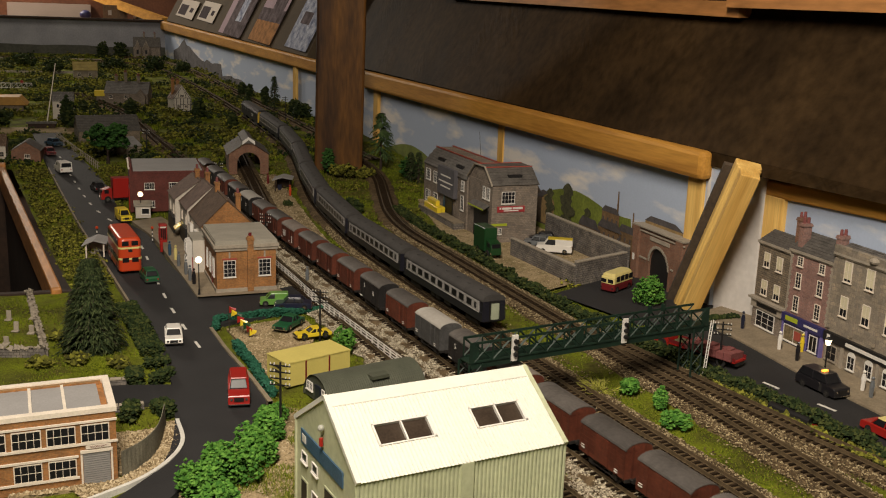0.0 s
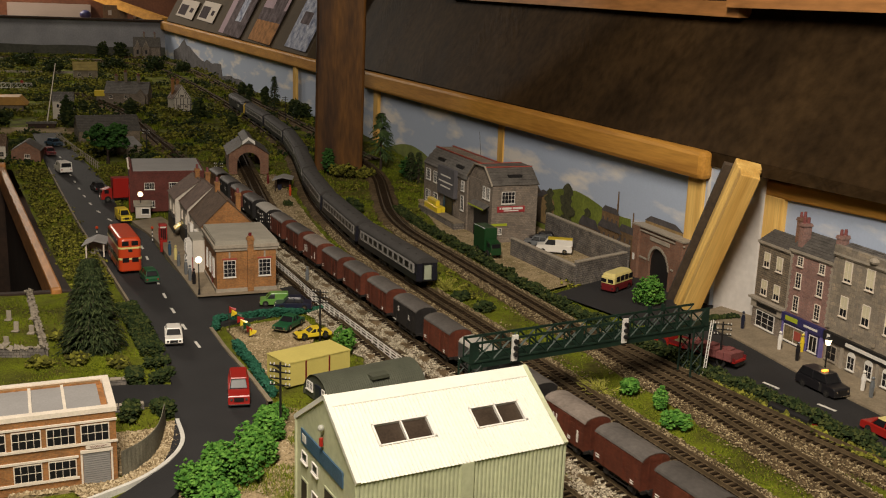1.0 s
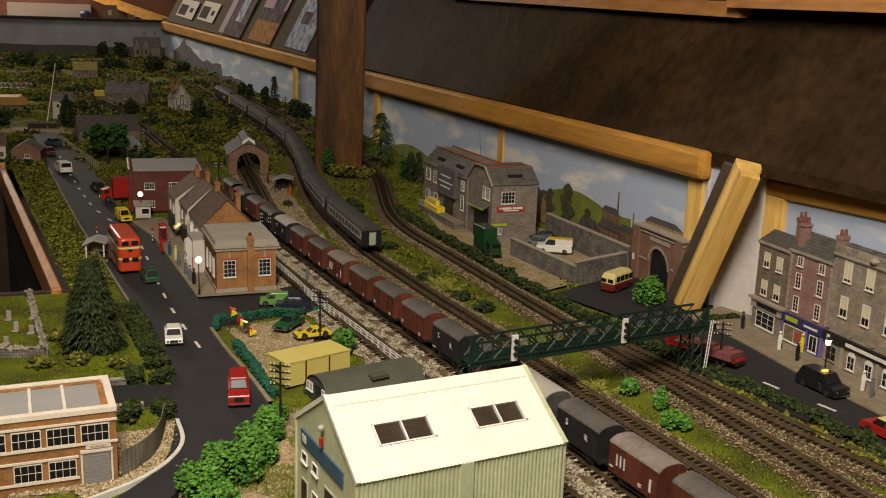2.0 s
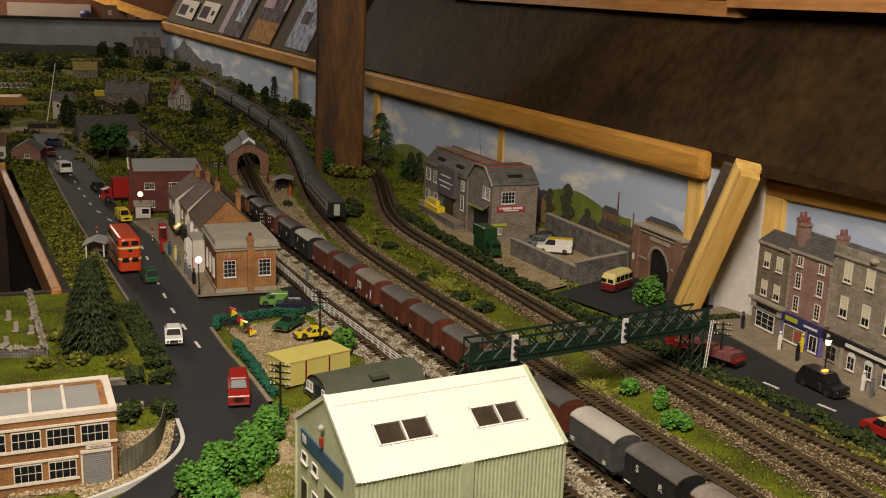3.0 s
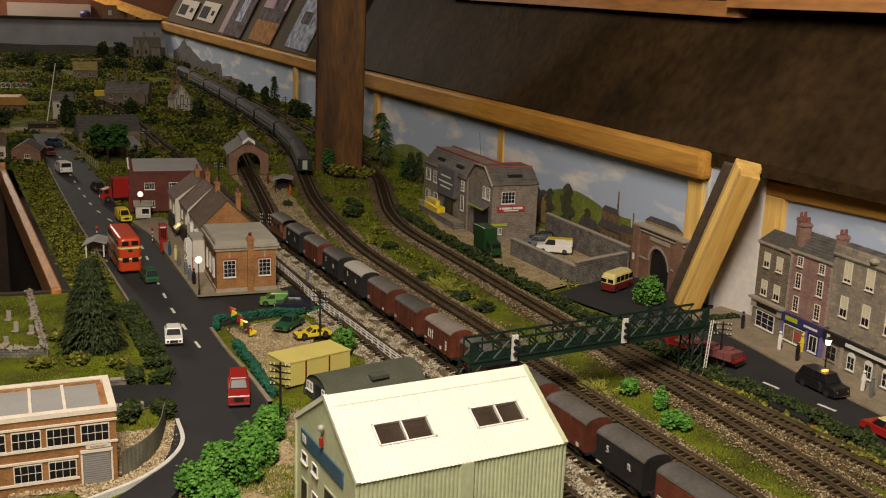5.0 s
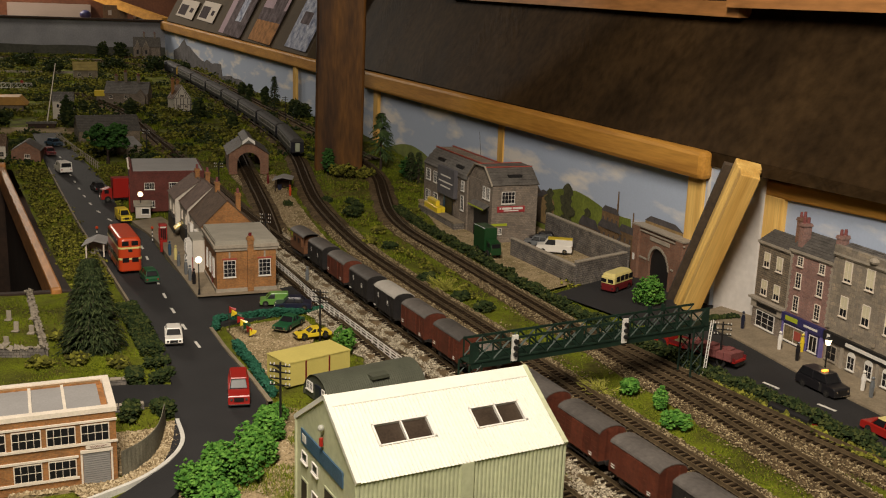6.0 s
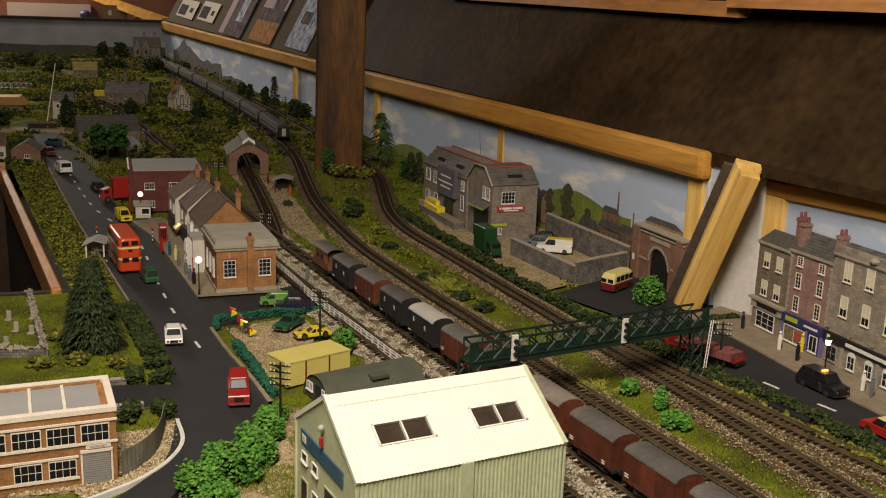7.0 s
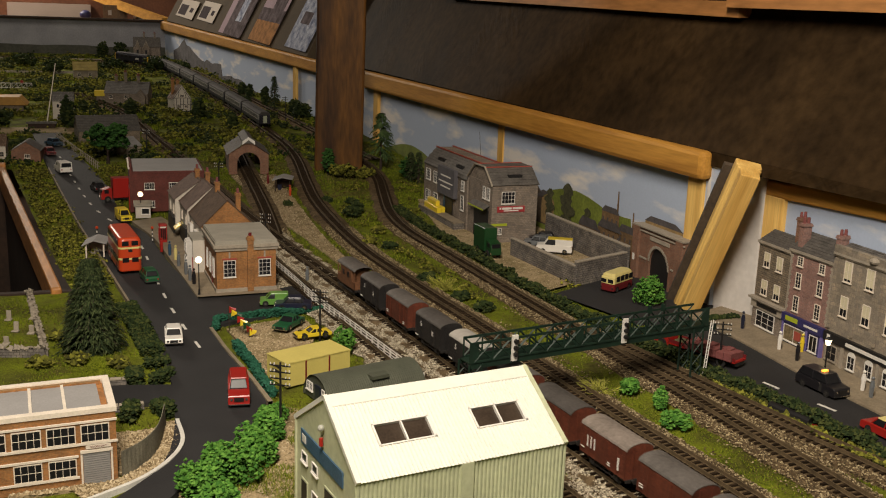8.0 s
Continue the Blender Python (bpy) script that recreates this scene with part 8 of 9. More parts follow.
def graveyard():
    for a, b, h in (((-0.080, 1.150), (-0.114, 1.405), 0.010), ((-0.28, 1.19), (-0.080, 1.150), 0.012)):
        L = (Vector(b) - Vector(a)).length
        t = thing("wall_graveyard", "low rough dry-stone graveyard wall", "wall", pose(*a, -0.002, 0, 0, math.degrees(math.atan2(b[1] - a[1], b[0] - a[0]))), kind="structure")
        Mesh().box(0, L, -0.003, 0.003, 0, h - 0.002).make("core", STONE_WALL, t)
        rng = random.Random(5)
        me = [Mesh() for _ in range(3)]
        for q in me:
            clump(q, (0, 0, 0), 0.0028, rng, 0.8)
        ds = [q.data("stone", STONE_TRIM) for q in me]
        x = 0.0
        while x < L:
            for y in (-0.002, 0.002):
                o = new("stone", ds[rng.randrange(3)])
                o.parent, o.matrix_basis = t, pose(x, y, h - 0.001 + rng.uniform(-0.001, 0.001), rng.uniform(0, 90), 0, rng.uniform(0, 180))
            x += 0.0042
    for x, y, h, tilt in ((-0.118, 1.25, 0.012, -6), (-0.10, 1.24, 0.010, 4), (-0.102, 1.30, 0.014, 3), (-0.13, 1.30, 0.012, 0), (-0.125, 1.205, 0.009, 5)):
        g = Mesh().box(-0.003, 0.003, -0.0008, 0.0008, 0, h, None, 0.0006).box(-0.004, 0.004, -0.006, 0.002, 0, 0.0012)
        tagged(g.make("gravestone", STONE_TRIM, at=spot(x, y, -15, -0.001) @ pose(0, 0, 0, tilt)), "grey weathered gravestone in the churchyard", "gravestone", "gravestones")


def works_yard():
    path = Path([(-0.003, 0.816), (0.016, 0.838), (0.029, 0.868), (0.037, 0.915)])
    t = thing("yard_fence", "grey-green flat sheet yard fence round the works", "fence", pose(0, 0, 0))
    n, m = 44, None
    for i in range(11):
        m = Mesh()
        for k in range(4):
            a, b = path.side(path.length * (i * 4 + k) / n, 0.0002 * (k % 2)), path.side(path.length * (i * 4 + k + 1) / n, 0.0002 * ((k + 1) % 2))
            m.add([(a.x, a.y, 0), (b.x, b.y, 0), (b.x, b.y, 0.0245), (a.x, a.y, 0.0245), (a.x + 0.0006, a.y - 0.0004, 0), (b.x + 0.0006, b.y - 0.0004, 0), (b.x + 0.0006, b.y - 0.0004, 0.0245), (a.x + 0.0006, a.y - 0.0004, 0.0245)], [(0, 1, 2, 3), (7, 6, 5, 4), (3, 2, 6, 7)])
        m.make("sheet", mat("corrugated_grey_mat", (0.20, 0.185, 0.135), 0.8, 0.35, 60) if i == 0 else bpy.data.materials["corrugated_grey_mat"], t)
    strip("road_lane", [(-0.14, 1.04), (-0.01, 1.03), (0.05, 1.02)], [(-0.14, 0.965), (-0.005, 0.975), (0.055, 0.975)], 0.003, ASPHALT, "narrow asphalt lane joining the street", "road", 16)
    block_wall("wall_lane", "low pale lane wall", (-0.10, 0.962), (0.020, 0.968), 0.006, 0.003, True)
    block_wall("wall_lane_back", "low pale lane wall", (-0.06, 1.045), (0.012, 1.040), 0.006, 0.003, True)


def bus_shelter():
    t = thing("bus_shelter", "white bus shelter with grey roof", "shelter", spot(-0.044, 1.597, -8, -0.001))
    for x in (0.0, 0.026):
        for y in (0.0, 0.036):
            Mesh().box(x - 0.001, x + 0.001, y - 0.001, y + 0.001, 0, 0.024).make("post", WHITE_TRIM, t)
    Mesh().box(-0.001, 0.0, 0, 0.036, 0, 0.023).make("side_wall", WHITE_TRIM, t)
    Mesh().box(0, 0.026, 0.035, 0.036, 0, 0.023).make("back_wall", WHITE_TRIM, t)
    Mesh().prism([(-0.006, 0.023), (0.012, 0.031), (0.031, 0.026), (0.031, 0.0245), (0.012, 0.0295), (-0.006, 0.0215)], -0.005, 0.041, "y").make("roof", ROOF_LEAD, t)
    for x, y, dz in ((-0.029, 1.705, 0.0), (0.057, 1.665, 0.0056)):
        b = thing("crossing_beacon", "black and white striped crossing beacon", "beacon", spot(x, y, 0, dz), "crossing beacons")
        for i in range(8):
            Mesh().cyl((0, 0, i * 0.0032), (0, 0, i * 0.0032 + 0.0032), 0.0010, n=7).make("band", WHITE if i % 2 else BLACK, b)
        Mesh().ball((0, 0, 0.02455), 0.0026, 1, 8, 6).make("globe", PAINTS["orange"], b)


def far_village():
    G = gabled_house
    G("stone_barn", "long dark slate-roofed stone barn", spot(-0.078, 2.70, 8), 0.150, 0.10, 0.032, 0.066, STONE_BROWN, SLATE, rows=10, cat="barn", windows=[("f", 0.03, 0.01, 0.01, 0.012, 2, 2)])
    G("outbuilding", "small pale slate-roofed outbuilding", spot(0.03, 2.52, 40), 0.05, 0.06, 0.022, 0.040, STONE_BUFF, ROOF_LEAD, rows=5, cat="barn")
    t = G("white_house", "tall white rendered house with dark roof", spot(-0.155, 3.06), 0.056, 0.07, 0.062, 0.084, RENDER_WHITE, SLATE, rows=6, windows=[("f", 0.014, 0.042, 0.008, 0.012, 1, 1)])
    Mesh().box(0.012, 0.044, -0.004, 0, 0, 0.024).make("porch", BLACK, t)
    t = G("half_timbered_house", "black and white half-timbered house", spot(0.188, 3.29, 12), 0.058, 0.06, 0.042, 0.084, RENDER_WHITE, TILE_BROWN, "y", 8, windows=[("f", 0.018, 0.012, 0.010, 0.010, 3, 3), ("f", 0.042, 0.012, 0.010, 0.010, 3, 3), ("f", 0.029, 0.044, 0.012, 0.010, 3, 2)], chimneys=[(0.010, 0.035, 0.098), (0.030, 0.05, 0.094)])
    for x in (0.003, 0.012, 0.024, 0.034, 0.047, 0.055):
        Mesh().box(x - 0.0009, x + 0.0009, -0.0008, 0, 0, 0.042).make("timber", BLACK, t)
    for x0, x1 in ((0.004, 0.028), (0.054, 0.030), (0.016, 0.020), (0.042, 0.038)):
        Mesh().cyl((x0, -0.0004, 0.042), (x1, -0.0004, 0.076 if abs(x1 - 0.029) < 0.003 else 0.062), 0.0008, n=4).make("timber", BLACK, t)
    for z in (0.0, 0.021, 0.042):
        Mesh().box(0, 0.058, -0.0009, 0, z, z + 0.0016).make("timber", BLACK, t)
    t = G("stone_villa", "grey stone villa with gables and chimneys", spot(-0.016, 3.46, -12), 0.135, 0.09, 0.038, 0.072, STONE_GREY, SLATE, rows=8, windows=[("f", 0.02, 0.02, 0.012, 0.012, 2, 2), ("f", 0.068, 0.02, 0.012, 0.012, 2, 2)], chimneys=[(0.03, 0.045, 0.090), (0.06, 0.045, 0.102), (0.10, 0.045, 0.092)])
    Mesh().prism([(0.098, 0), (0.132, 0), (0.132, 0.03), (0.115, 0.052), (0.098, 0.03)], -0.03, 0, "y").make("gabled_bay", STONE_GREY, t)
    G("cottage", "stone cottage with a mossy yellow roof", spot(-0.130, 4.20, 4), 0.088, 0.06, 0.036, 0.066, STONE_BUFF, mat("mossy_roof_mat", (0.22, 0.17, 0.05), 0.9, 0.3, 60), rows=6, windows=[("f", 0.02, 0.012, 0.012, 0.012, 2, 2), ("f", 0.06, 0.012, 0.012, 0.012, 2, 2)])
    t = G("stone_house", "dark grey stone house with steep gables", spot(0.118, 5.19, -4), 0.125, 0.055, 0.055, 0.098, STONE_GREY, SLATE, rows=7, chimneys=[(0.05, 0.028, 0.118), (0.10, 0.028, 0.118)])
    for x in (0.020, 0.060):
        Mesh().prism([(x - 0.014, 0), (x + 0.014, 0), (x + 0.014, 0.045), (x, 0.078), (x - 0.014, 0.045)], -0.02, 0, "y").make("gabled_bay", STONE_GREY, t)
        Mesh().prism([(x - 0.016, 0.043), (x, 0.080), (x + 0.016, 0.043), (x + 0.016, 0.047), (x, 0.085), (x - 0.016, 0.047)], -0.022, -0.02, "y").make("barge_board", STONE_TRIM, t)
        Mesh().box(x - 0.005, x + 0.005, -0.0206, -0.02, 0.02, 0.04).make("window", GLASS_DARK, t)
    G("brick_cottage", "small red brick cottage with slate roof", spot(-0.218, 2.46, -4), 0.062, 0.07, 0.026, 0.046, BRICK_BROWN, SLATE, "y", 6, windows=[("f", 0.034, 0.009, 0.012, 0.009, 3, 2)])
    G("gatehouse", "white and red gatehouse", spot(-0.30, 2.47), 0.07, 0.06, 0.036, 0.058, RENDER_WHITE, TILE_BROWN, "x", 6, windows=[("f", 0.06, 0.01, 0.012, 0.012, 2, 2)])
    t = thing("yellow_hall", "low hall with a bright ochre roof", "hall", spot(-0.40, 3.30))
    Mesh().box(0, 0.15, 0, 0.09, 0, 0.018).make("wall", STONE_BROWN, t)
    Mesh().prism([(-0.01, 0.018), (0.162, 0.018), (0.140, 0.042), (-0.01, 0.042)], -0.006, 0.096, "y").make("roof", mat("ochre_roof_mat", (0.42, 0.22, 0.04), 0.6, 0.15), t)
    t = thing("yellow_trailer", "yellow box trailer on a grey base", "trailer", spot(-0.048, 3.53))
    Mesh().box(0, 0.05, 0, 0.03, 0.018, 0.036).make("box", PAINTS["yellow"], t)
    Mesh().box(0.006, 0.044, 0.004, 0.026, 0, 0.018).make("base", STONE_GREY, t)
    t = thing("lineside_hut", "long dark lineside hut", "hut", spot(-0.215, 2.95))
    Mesh().box(0, 0.07, 0, 0.03, 0, 0.014).make("wall", DARK_BOX, t)
    Mesh().prism([(-0.004, 0.014), (0.034, 0.014), (0.034, 0.016), (-0.004, 0.020)], -0.004, 0.074).make("roof", SLATE, t)
    for x, w in ((-0.39, 0.06), (-0.325, 0.065)):
        g = thing("crossing_gate", "white level crossing gate", "gate", spot(x, 3.86, 2), "level crossing gates")
        for z in (0.004, 0.020):
            Mesh().box(0, w, -0.0008, 0.0008, z, z + 0.0022).make("rail", WHITE, g)
        for i in range(5):
            Mesh().box(w * i / 4 - 0.001, w * i / 4 + 0.001, -0.0007, 0.0007, 0, 0.022).make("bar", WHITE, g)
        for i in range(4):
            Mesh().cyl((w * i / 4, 0, 0.005), (w * (i + 1) / 4, 0, 0.020), 0.0007, n=4).make("brace", WHITE, g)
        if x > -0.35:
            Mesh().cyl((w * 0.5, -0.0012, 0.026), (w * 0.5, 0.0012, 0.026), 0.006, n=12).make("target", PAINTS["red"], g)
    t = thing("tall_mast", "tall pale wooden mast", "mast", spot(-0.166, 2.985))
    Mesh().cyl((-0.004, 0, 0), (0.016, 0.25, 0.158), 0.0017, 0.0012, 7).make("mast", WHITE_TRIM, t)
    t = thing("far_wall", "long pale stone wall across the hillside", "wall", pose(0, 0, 0), kind="structure")
    for a, b, h in (((-0.6, 5.02), (-0.03, 4.98), 0.008), ((-0.62, 4.42), (-0.13, 4.42), 0.008)):
        Mesh().box(0, (Vector(b) - Vector(a)).length, -0.003, 0.003, 0, h, pose(a[0], a[1], rise(a[1]), 0, 0, math.degrees(math.atan2(b[1] - a[1], b[0] - a[0])))).make("wall_run", STONE_TRIM, t)
    t = thing("street_railing", "pale stone wall and railing along the street", "railing", pose(0, 0, 0))
    path = Path([(-0.136, 2.79), (-0.088, 2.58), (-0.038, 2.38), (-0.028, 2.34)])
    for i in range(26):
        p, q = path.at(path.length * i / 26), path.at(path.length * (i + 1) / 26)
        Mesh().cyl((p.x, p.y, p.z), (p.x, p.y, p.z + 0.018), 0.0011, n=5).make("post", STONE_TRIM, t)
        for z in (0.009, 0.017):
            Mesh().cyl((p.x, p.y, p.z + z), (q.x, q.y, q.z + z), 0.0008, n=4).make("rail", STONE_TRIM, t)


# ---- pictures painted on the backdrop ----


def daub(wall, s, z, outline, material, layer=1, name="backdrop_painting", label=""):
    """A flat painted shape on a backdrop, s metres along it; outline in metres along and up."""
    A, B = Vector(wall[0]), Vector(wall[1])
    d = (B - A).normalized()
    n = Vector((d.y, -d.x)) * (0.0082 + 0.0003 * layer + (0.004 if wall[0][0] < -1 else 0))
    v = [((A + d * (s + u)).x + n.x, (A + d * (s + u)).y + n.y, z + w) for u, w in outline]
    ob = Mesh().add(v, [tuple(range(len(v)))]).make(name, material)
    return tagged(ob, label, "painting", kind="structure")


def puff(w, h, seed, flat=0.35):
    out = []
    for i in range(40):
        a = math.tau * i / 40
        k = 1 + 0.28 * noise.noise((math.cos(a) * 2.2, math.sin(a) * 2.2, seed)) + 0.12 * noise.noise((math.cos(a) * 6, math.sin(a) * 6, seed))
        y = math.sin(a)
        out.append((w / 2 * math.cos(a) * k, h / 2 * (y if y > 0 else y * flat) * k))
    return out


def paintings():
    hill = mat("painted_hill_mat", (0.17, 0.21, 0.03), 0.85, 0.3, 25, 0.0, 200)
    brown = mat("painted_brick_mat", (0.19, 0.115, 0.055), 0.85, 0.4, 60, 0.0, 300)
    grey = mat("painted_slate_mat", (0.085, 0.075, 0.075), 0.85, 0.3, 60, 0.0, 300)
    dark = mat("painted_leaf_mat", (0.075, 0.075, 0.035), 0.85, 0.5, 90, 0.0, 400)
    tan = mat("painted_stone_mat", (0.30, 0.20, 0.085), 0.85, 0.3, 60, 0.0, 300)
    peak = mat("painted_peak_mat", (0.13, 0.12, 0.125), 0.85, 0.4, 30, 0.0, 200)
    W2, W3, W1 = (W2A, W2B), (W3A, W3B), (W1A, W1B)
    s_of = lambda y: (3.0 - y) / 0.9985
    # grey peaks far off
    ridge = [(0.05, 0.0)] + [(0.05 + i * 0.045, 0.04 + max(0, 0.07 - abs(i - 5) * 0.011) + 0.018 * noise.noise((i * 0.9, 3, 0)) + 0.008 * noise.noise((i * 2.7, 5, 0))) for i in range(20)] + [(0.95, -0.06)]
    daub(W3, 0.15, 0.105, ridge, peak, 2, "painted_hills", "grey painted mountain peaks")
    ridge = [(0.0, -0.05)] + [(i * 0.05, 0.012 + 0.02 * math.sin(i * 0.35 + 0.4) + 0.012 * noise.noise((i * 0.8, 8, 0))) for i in range(15)] + [(0.72, -0.07)]
    daub(W3, 1.05, 0.075, ridge, peak, 2, "painted_hills", "blue-grey painted mountains")
    daub(W3, 1.72, 0.04, [(u * 0.06, 0.03 * math.sin(u * 0.5) + 0.008 * noise.noise((u, 1, 1))) for u in range(11)] + [(0.6, -0.04), (0, -0.04)], hill, 3, "painted_hills", "green painted far hill")
    daub(W2, s_of(2.62), 0.025, [(u * 0.04, 0.034 * math.sin(u * 0.30) + 0.006 * noise.noise((u, 4, 1))) for u in range(11)] + [(0.4, -0.03), (0, -0.03)], hill, 2, "painted_hills", "green painted far hill")
    # the green hill and the mill town
    top = [(u * 0.02, 0.030 + 0.042 * math.sin(min(1.0, u / 14) * 2.4) + 0.003 * noise.noise((u * 0.7, 2, 2))) for u in range(19)]
    daub(W2, s_of(1.74), 0.022, [(0, -0.03)] + top + [(0.38, -0.03)], hill, 2, "painted_hills", "bright green painted hill")
    daub(W2, s_of(1.735), 0.012, [(0, 0), (0, 0.062), (0.03, 0.066), (0.055, 0.052), (0.085, 0.05), (0.10, 0.0)], mat("painted_hedge_mat", (0.085, 0.06, 0.04), 0.85, 0.4, 80, 0.0, 300), 3, "painted_hedge", "brown painted thicket")
    daub(W2, s_of(1.688), 0.015, [(0, 0), (0, 0.045), (0.028, 0.058), (0.05, 0.045), (0.05, 0)], tan, 4, "painted_barn", "painted tan barn")
    daub(W2, s_of(1.715), 0.058, [(0, 0), (0.0245, 0.003), (0.055, 0.016), (0.03, 0.018)], grey, 5, "painted_roof", "painted grey roof")
    for y, z, sc in ((1.588, 0.030, 1.0), (1.655, 0.032, 0.7), (1.515, 0.028, 0.62)):
        daub(W2, s_of(y) - 0.002, z - 0.02, [(0, 0), (0.004, 0), (0.003, 0.05 * sc + 0.02), (0.001, 0.05 * sc + 0.02)], dark, 5, "painted_trunk", "painted tree trunk")
        for k, (du, dz, w, h) in enumerate(((0, 0.06, 0.035, 0.026), (-0.006, 0.042, 0.045, 0.022), (0.006, 0.026, 0.05, 0.022), (0.0, 0.008, 0.042, 0.020))):
            daub(W2, s_of(y) + du * sc, z + dz * sc, puff(w * sc, h * sc, 40 + k + y * 10, 1.0), dark, 6 + k, "painted_tree", "dark painted tree foliage")
    for y, z, w, h, rh, mt in ((1.54, 0.012, 0.07, 0.030, 0.016, brown), (1.475, 0.008, 0.075, 0.044, 0.014, brown), (1.41, 0.008, 0.06, 0.05, 0.012, brown), (1.465, 0.05, 0.055, 0.030, 0.010, brown), (1.335, 0.062, 0.10, 0.028, 0.009, tan)):
        s = s_of(y)
        daub(W2, s, z, [(0, 0), (0, h), (w, h), (w, 0)], mt, 11, "painted_house", "painted brick mill building")
        daub(W2, s, z + h, [(-0.002, 0), (w * 0.15, rh), (w * 0.8, rh), (w + 0.002, 0)], grey, 12, "painted_roof", "painted slate roof")
        n = int(w / 0.013)
        for i in range(n):
            for zz in ((0.35, 0.7) if h > 0.035 else (0.5,)):
                daub(W2, s + w * (i + 0.3) / n, z + h * zz, [(0, 0), (0, 0.0065), (0.0045, 0.0065), (0.0045, 0)], grey, 13, "painted_window", "painted dark window")
    for y, z, h in ((1.420, 0.085, 0.034), (1.372, 0.06, 0.034)):
        daub(W2, s_of(y), z, [(0, 0), (0.0008, h), (0.004, h), (0.005, 0)], brown, 10, "painted_chimney", "painted mill chimney")
    daub(W2, s_of(1.993), 0.09, [(0, 0.055), (0.0015, 0.055), (0.016, 0), (0.013, 0)], grey, 2, "painted_crane", "thin painted crane jib")
    # far board: land under the grey sky
    N = ((-1.4, 5.47), (0.28, 5.33))
    daub(N, 0.0, 0.165, [(i * 0.1, 0.012 * noise.noise((i * 0.6, 0, 9))) for i in range(18)] + [(1.7, -0.08), (0, -0.08)], mat("painted_moor_mat", (0.075, 0.075, 0.06), 0.9, 0.3, 10, 0.0, 80), 1, "painted_moor", "dark painted moorland")


def photographs():
    """Prints pinned on the leaning board beyond the post."""
    a, b = Vector((0.285, 5.33, 0.297)), Vector((0.664, 2.86, 0.222))
    d, u = (b - a).normalized(), Vector((math.cos(radians(62)), 0, math.sin(radians(62))))
    n = d.cross(u).normalized()
    if n.x > 0:
        n = -n
    q = Matrix((d, u, n)).transposed().to_4x4()
    paper = mat("print_paper_mat", (0.62, 0.55, 0.48), 0.95, 0.06, 10, 0.0, spec=0.05)
    ink = mat("print_ink_mat", (0.085, 0.07, 0.075), 0.95, 0.3, 30, 0.0, spec=0.05)
    sky = mat("print_sky_mat", (0.42, 0.32, 0.36), 0.95, 0.2, 8, 0.0, spec=0.05)
    sand = mat("print_sand_mat", (0.42, 0.21, 0.09), 0.95, 0.3, 40, 0.0, second=(0.22, 0.12, 0.06), spec=0.05)
    snow = mat("print_snow_mat", (0.50, 0.52, 0.60), 0.95, 0.5, 34, 0.0, second=(0.14, 0.16, 0.24), spec=0.05)
    rock = mat("print_rock_mat", (0.075, 0.06, 0.062), 0.95, 0.5, 34, 0.0, second=(0.16, 0.13, 0.14), spec=0.05)

    def sheet(s0, s1, t0, t1, base, bits, label):
        t = thing("photograph", label, "photograph", Matrix.Translation(a + d * s0 + u * t0 + n * 0.0025) @ q, "pinned photographs")
        Mesh().box(0, s1 - s0, 0, t1 - t0, -0.0006, 0.0006).make("print", base, t)
        for k, (x0, x1, y0, y1, mt) in enumerate(bits):
            Mesh().box((s1 - s0) * x0, (s1 - s0) * x1, (t1 - t0) * y0, (t1 - t0) * y1, -0.0009 - 0.0003 * k, 0.0009 + 0.0003 * k).make("printed_area", mt, t)

    sheet(0.14, 0.50, 0.038, 0.128, paper, [(0.06, 0.52, 0.12, 0.70, ink), (0.68, 0.85, 0.35, 0.6, ink)], "white print with a dark landscape and a small emblem")
    sheet(0.56, 0.86, 0.042, 0.133, paper, [(0.06, 0.55, 0.12, 0.74, ink), (0.70, 0.86, 0.35, 0.6, ink)], "white print with a dark landscape and a small emblem")
    sheet(1.00, 1.34, 0.008, 0.22, sky, [(0.22, 1.0, 0.0, 1.0, rock), (0.5, 0.75, 0.3, 1.0, snow)], "tall photograph of a rocky waterfall gorge")
    sheet(1.43, 1.72, 0.010, 0.24, sky, [(0.0, 1.0, 0.0, 0.36, sand), (0.0, 1.0, 0.36, 0.58, rock), (0.45, 0.9, 0.58, 0.8, rock)], "tall photograph of moorland under a pale sky")
    sheet(1.86, 2.09, 0.016, 0.24, snow, [(0.2, 0.6, 0.4, 0.6, rock)], "tall photograph of a white mountain torrent")


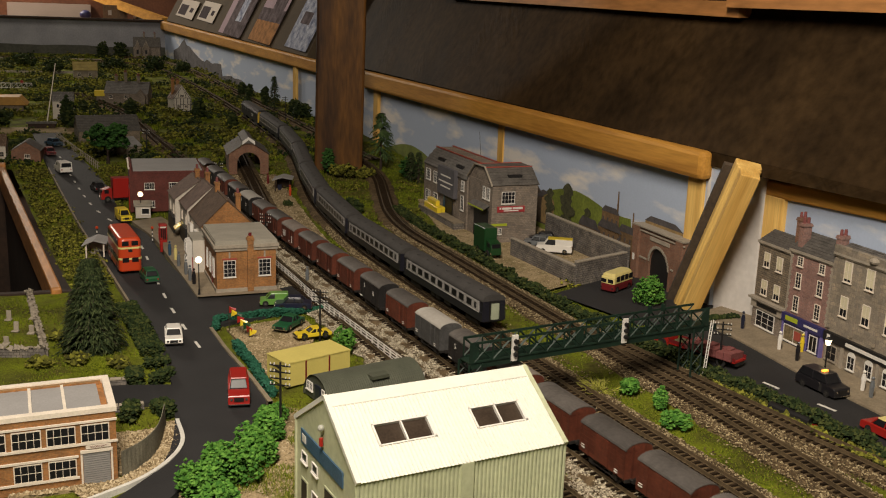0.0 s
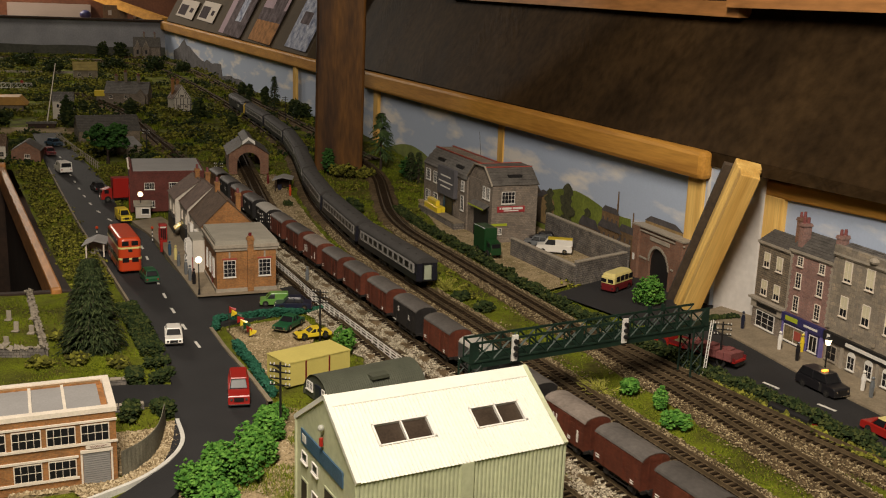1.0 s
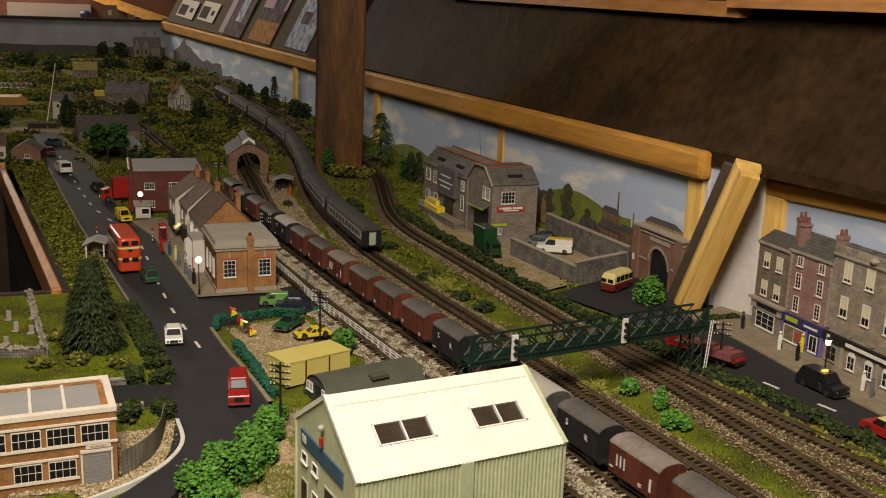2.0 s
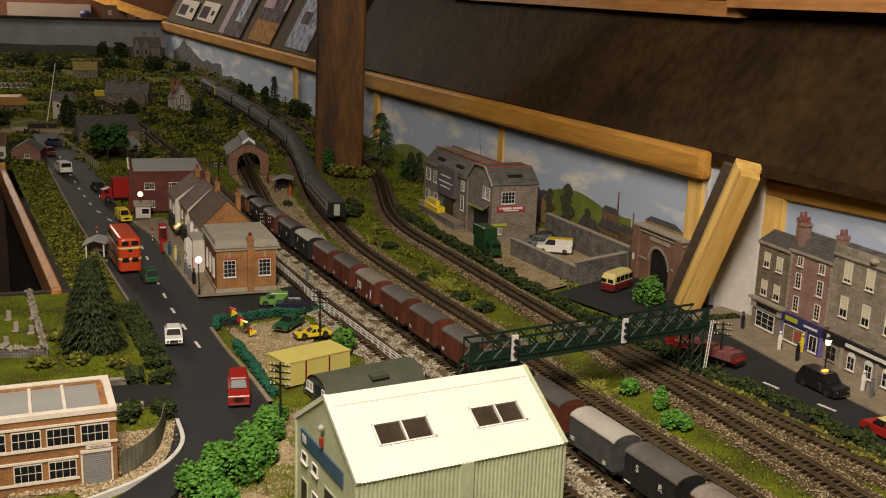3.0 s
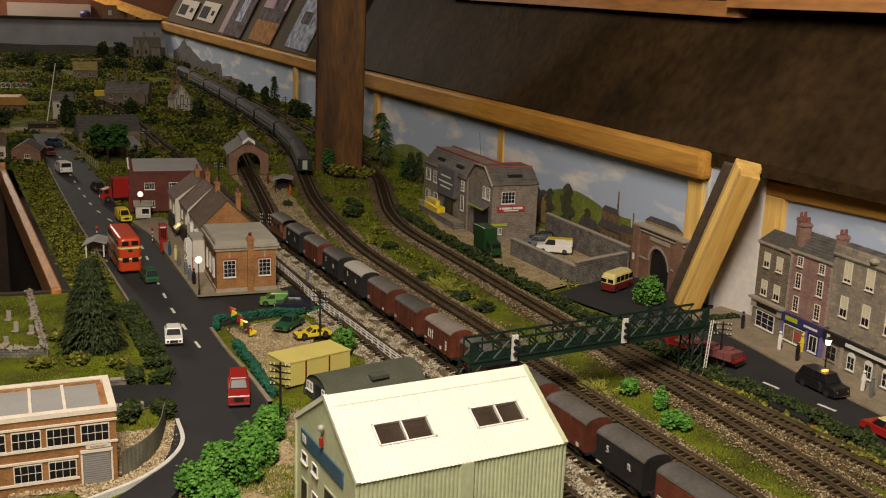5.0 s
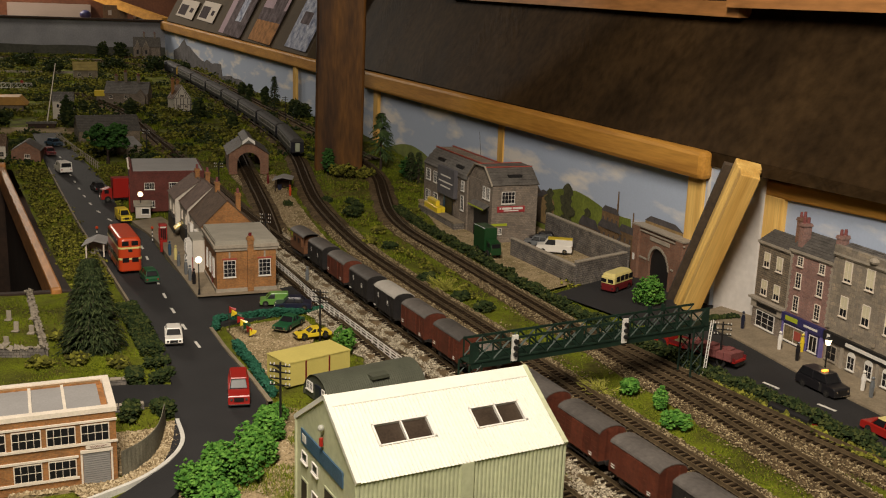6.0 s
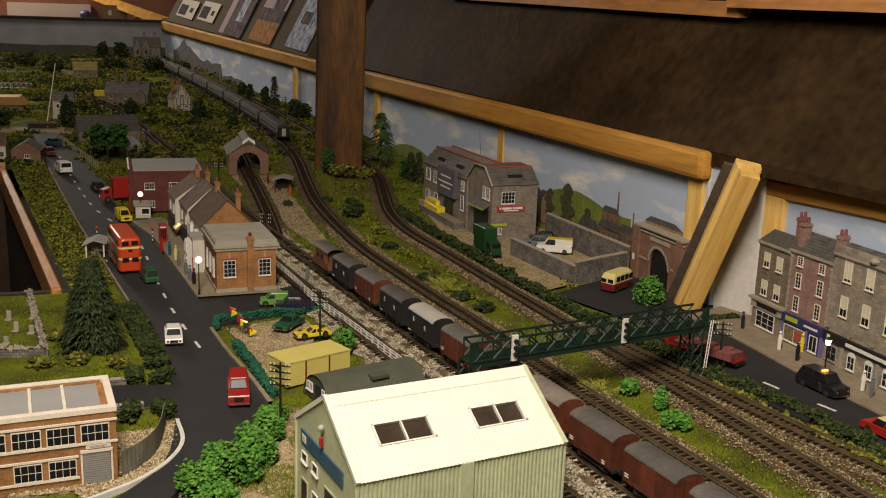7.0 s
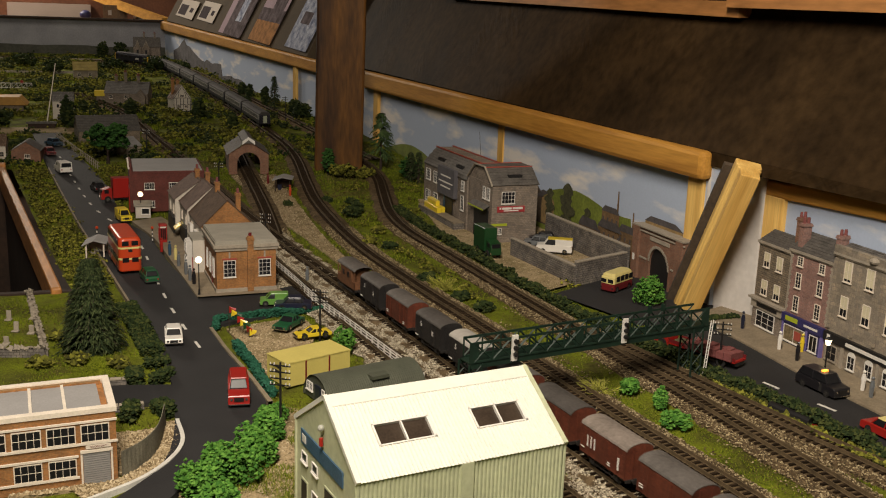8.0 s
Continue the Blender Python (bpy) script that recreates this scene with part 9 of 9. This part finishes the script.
def far_room():
    """What shows above the far board: the other side of the barn."""
    wood = mat("red_brown_panel_mat", (0.20, 0.075, 0.035), 0.6, 0.3, 5, 0.1, 60)
    tagged(Mesh().box(-2.4, 0.9, 7.4, 7.45, -0.2, 0.9).make("wall_far_panel", wood), "red-brown boarded wall of the barn", "wall", kind="structure")
    tagged(Mesh().box(-0.62, -0.10, 7.36, 7.395, 0.20, 0.352).make("pale_panel", mat("pale_panel_mat", (0.52, 0.40, 0.33), 0.8, 0.1, 6)), "pale pinkish panel against the far wall", "panel", kind="structure")
    # Plain black box added for the dark left end of the view.
    tagged(Mesh().box(-1.6, -0.66, 6.9, 6.95, 0.0, 0.7).make("dark_doorway", BLACK), "black upright panel standing before the far wall", "doorway", kind="structure")
    q = Matrix.Translation((0.28, 5.95, 0.29)) @ (Vector((-0.06, 7.0, 0.405)) - Vector((0.28, 5.95, 0.29))).to_track_quat("Z", "Y").to_matrix().to_4x4()
    tagged(Mesh().box(-0.022, 0.022, -0.022, 0.022, -0.1, 1.3, q).make("far_rail", PINE), "varnished pine rail on the far wall", "rail", kind="structure")
    tagged(Mesh().ball((-0.12, 6.6, 0.296), 0.034, 0.8, 14, 9).make("blue_ball", mat("blue_ball_mat", (0.06, 0.06, 0.17), 0.4, 0.2), smooth=True), "dark blue ball on a far shelf", "ball")
    tagged(Mesh().box(-0.4, 0.4, 6.5, 6.75, 0.24, 0.268).make("far_shelf", wood), "brown wooden shelf at the far wall", "shelf", kind="structure")
    t = thing("easel_board", "small tan board with a bright print", "board", pose(-0.02, 6.55, 0.268))
    Mesh().box(0, 0.14, 0, 0.006, 0, 0.09).make("panel", mat("tan_board_mat", (0.30, 0.20, 0.12), 0.7), t)
    Mesh().box(0.03, 0.05, -0.002, 0, 0.03, 0.06).make("print", WHITE, t)
    t = thing("open_book", "open white booklet on the far shelf", "booklet", pose(0.17, 6.52, 0.268, 0, 0, 8))
    Mesh().prism([(0, 0), (0.075, 0.012), (0.15, 0.0), (0.15, 0.03), (0.075, 0.042), (0, 0.03)], 0, 0.10, "y").make("pages", WHITE, t)


def telephone_box():
    t = thing("telephone_box", "red telephone box standing before the shops", "telephone box", spot(0.0735, 1.668, -86, 0.0056))
    Mesh().box(-0.006, 0.006, -0.006, 0.006, 0, 0.027, None, 0.0006).make("body", PAINTS["red"], t)
    Mesh().box(-0.0066, 0.0066, -0.0066, 0.0066, 0.027, 0.030, None, 0.0012).make("cap", PAINTS["red"], t)
    for rz in (0, 90, 180, 270):
        Mesh().box(-0.0042, 0.0042, -0.0064, -0.0060, 0.005, 0.0235).make("pane", GLASS_DARK, t, at=pose(0, 0, 0, 0, 0, rz))
        for x in (-0.0014, 0.0014):
            Mesh().box(x - 0.0003, x + 0.0003, -0.0067, -0.0064, 0.005, 0.0235).make("glazing_bar", PAINTS["red"], t, at=pose(0, 0, 0, 0, 0, rz))
        Mesh().box(-0.0046, 0.0046, -0.0064, -0.0060, 0.0242, 0.0264).make("sign_strip", WHITE, t, "white strip sign", at=pose(0, 0, 0, 0, 0, rz))


street_vehicles()
telephone_box()
plants()
for args in ((0.137, 0.862, 0.076, 4), (0.228, 1.135, 0.064, 3), (0.240, 1.66, 0.050, 3), (0.656, 0.942, 0.056, 3), (0.509, 3.09, 0.075, 2), (0.08, 2.53, 0.062, 2), (0.213, 2.15, 0.05, 2)):
    pole(*args)
lamp_post(0.1045, 1.345, 0.050, 0.0054)
lamp_post(0.0455, 1.88, 0.042, 0.003)
t = thing("street_lamp", "black lantern street lamp glowing warm", "street lamp", pose(0.7520, 0.880, 0.005), "street lamps")
Mesh().cyl((0, 0, 0), (0, 0, 0.012), 0.0018, 0.0012, 8).cyl((0, 0, 0.012), (0, 0, 0.036), 0.0009, 0.0008, 7).make("post", BLACK, t)
Mesh().cyl((0, 0, 0.0365), (0, 0, 0.043), 0.0024, 0.0040, 6).make("lantern", LAMP_GLOW, t, "warm glowing lantern")
Mesh().cyl((0, 0, 0.043), (0, 0, 0.0462), 0.0044, 0.0008, 6).make("lantern_cap", BLACK, t)
for x, y, name in ((0.7630, 1.054, "navy"), (0.7585, 0.971, "white"), (0.7540, 0.931, "black"), (0.7800, 0.957, "yellow"), (0.7630, 0.831, "white"), (0.7580, 0.812, "grey"), (0.7600, 0.785, "blue"), (0.068, 1.60, "red"), (0.079, 1.575, "blue"), (0.086, 1.545, "cream"), (0.088, 1.505, "grey"), (0.095, 1.455, "grey"), (0.098, 1.42, "grey"), (0.102, 1.40, "black")):
    figurine(x, y, name, PAINTS[name])
for x, y, name in ((0.318, 2.16, "maroon"), (0.345, 2.035, "orange"), (0.262, 1.40, "grey")):
    figurine(x, y, name, PAINTS[name], 0.001)
fence()
ladder()
flags()
twiggy_bush(0.448, 1.325, 0.022)
twiggy_bush(0.482, 0.905, 0.018)
graveyard()
works_yard()
bus_shelter()
far_village()
paintings()
photographs()
far_room()
m = Mesh().cyl((0, 0, 0.005), (0.05, 0, 0.005), 0.0052, n=12)
m2 = thing("scrap_boiler", "black scrap boiler lying beside the siding", "boiler", pose(0.6345, 0.8150, 0.001, 0, 0, -76))
m.make("barrel", BLACK, m2)
Mesh().box(0.052, 0.085, -0.001, 0.001, 0.002, 0.005).make("red_beam", PAINTS["red"], m2)
greenery()
motions()
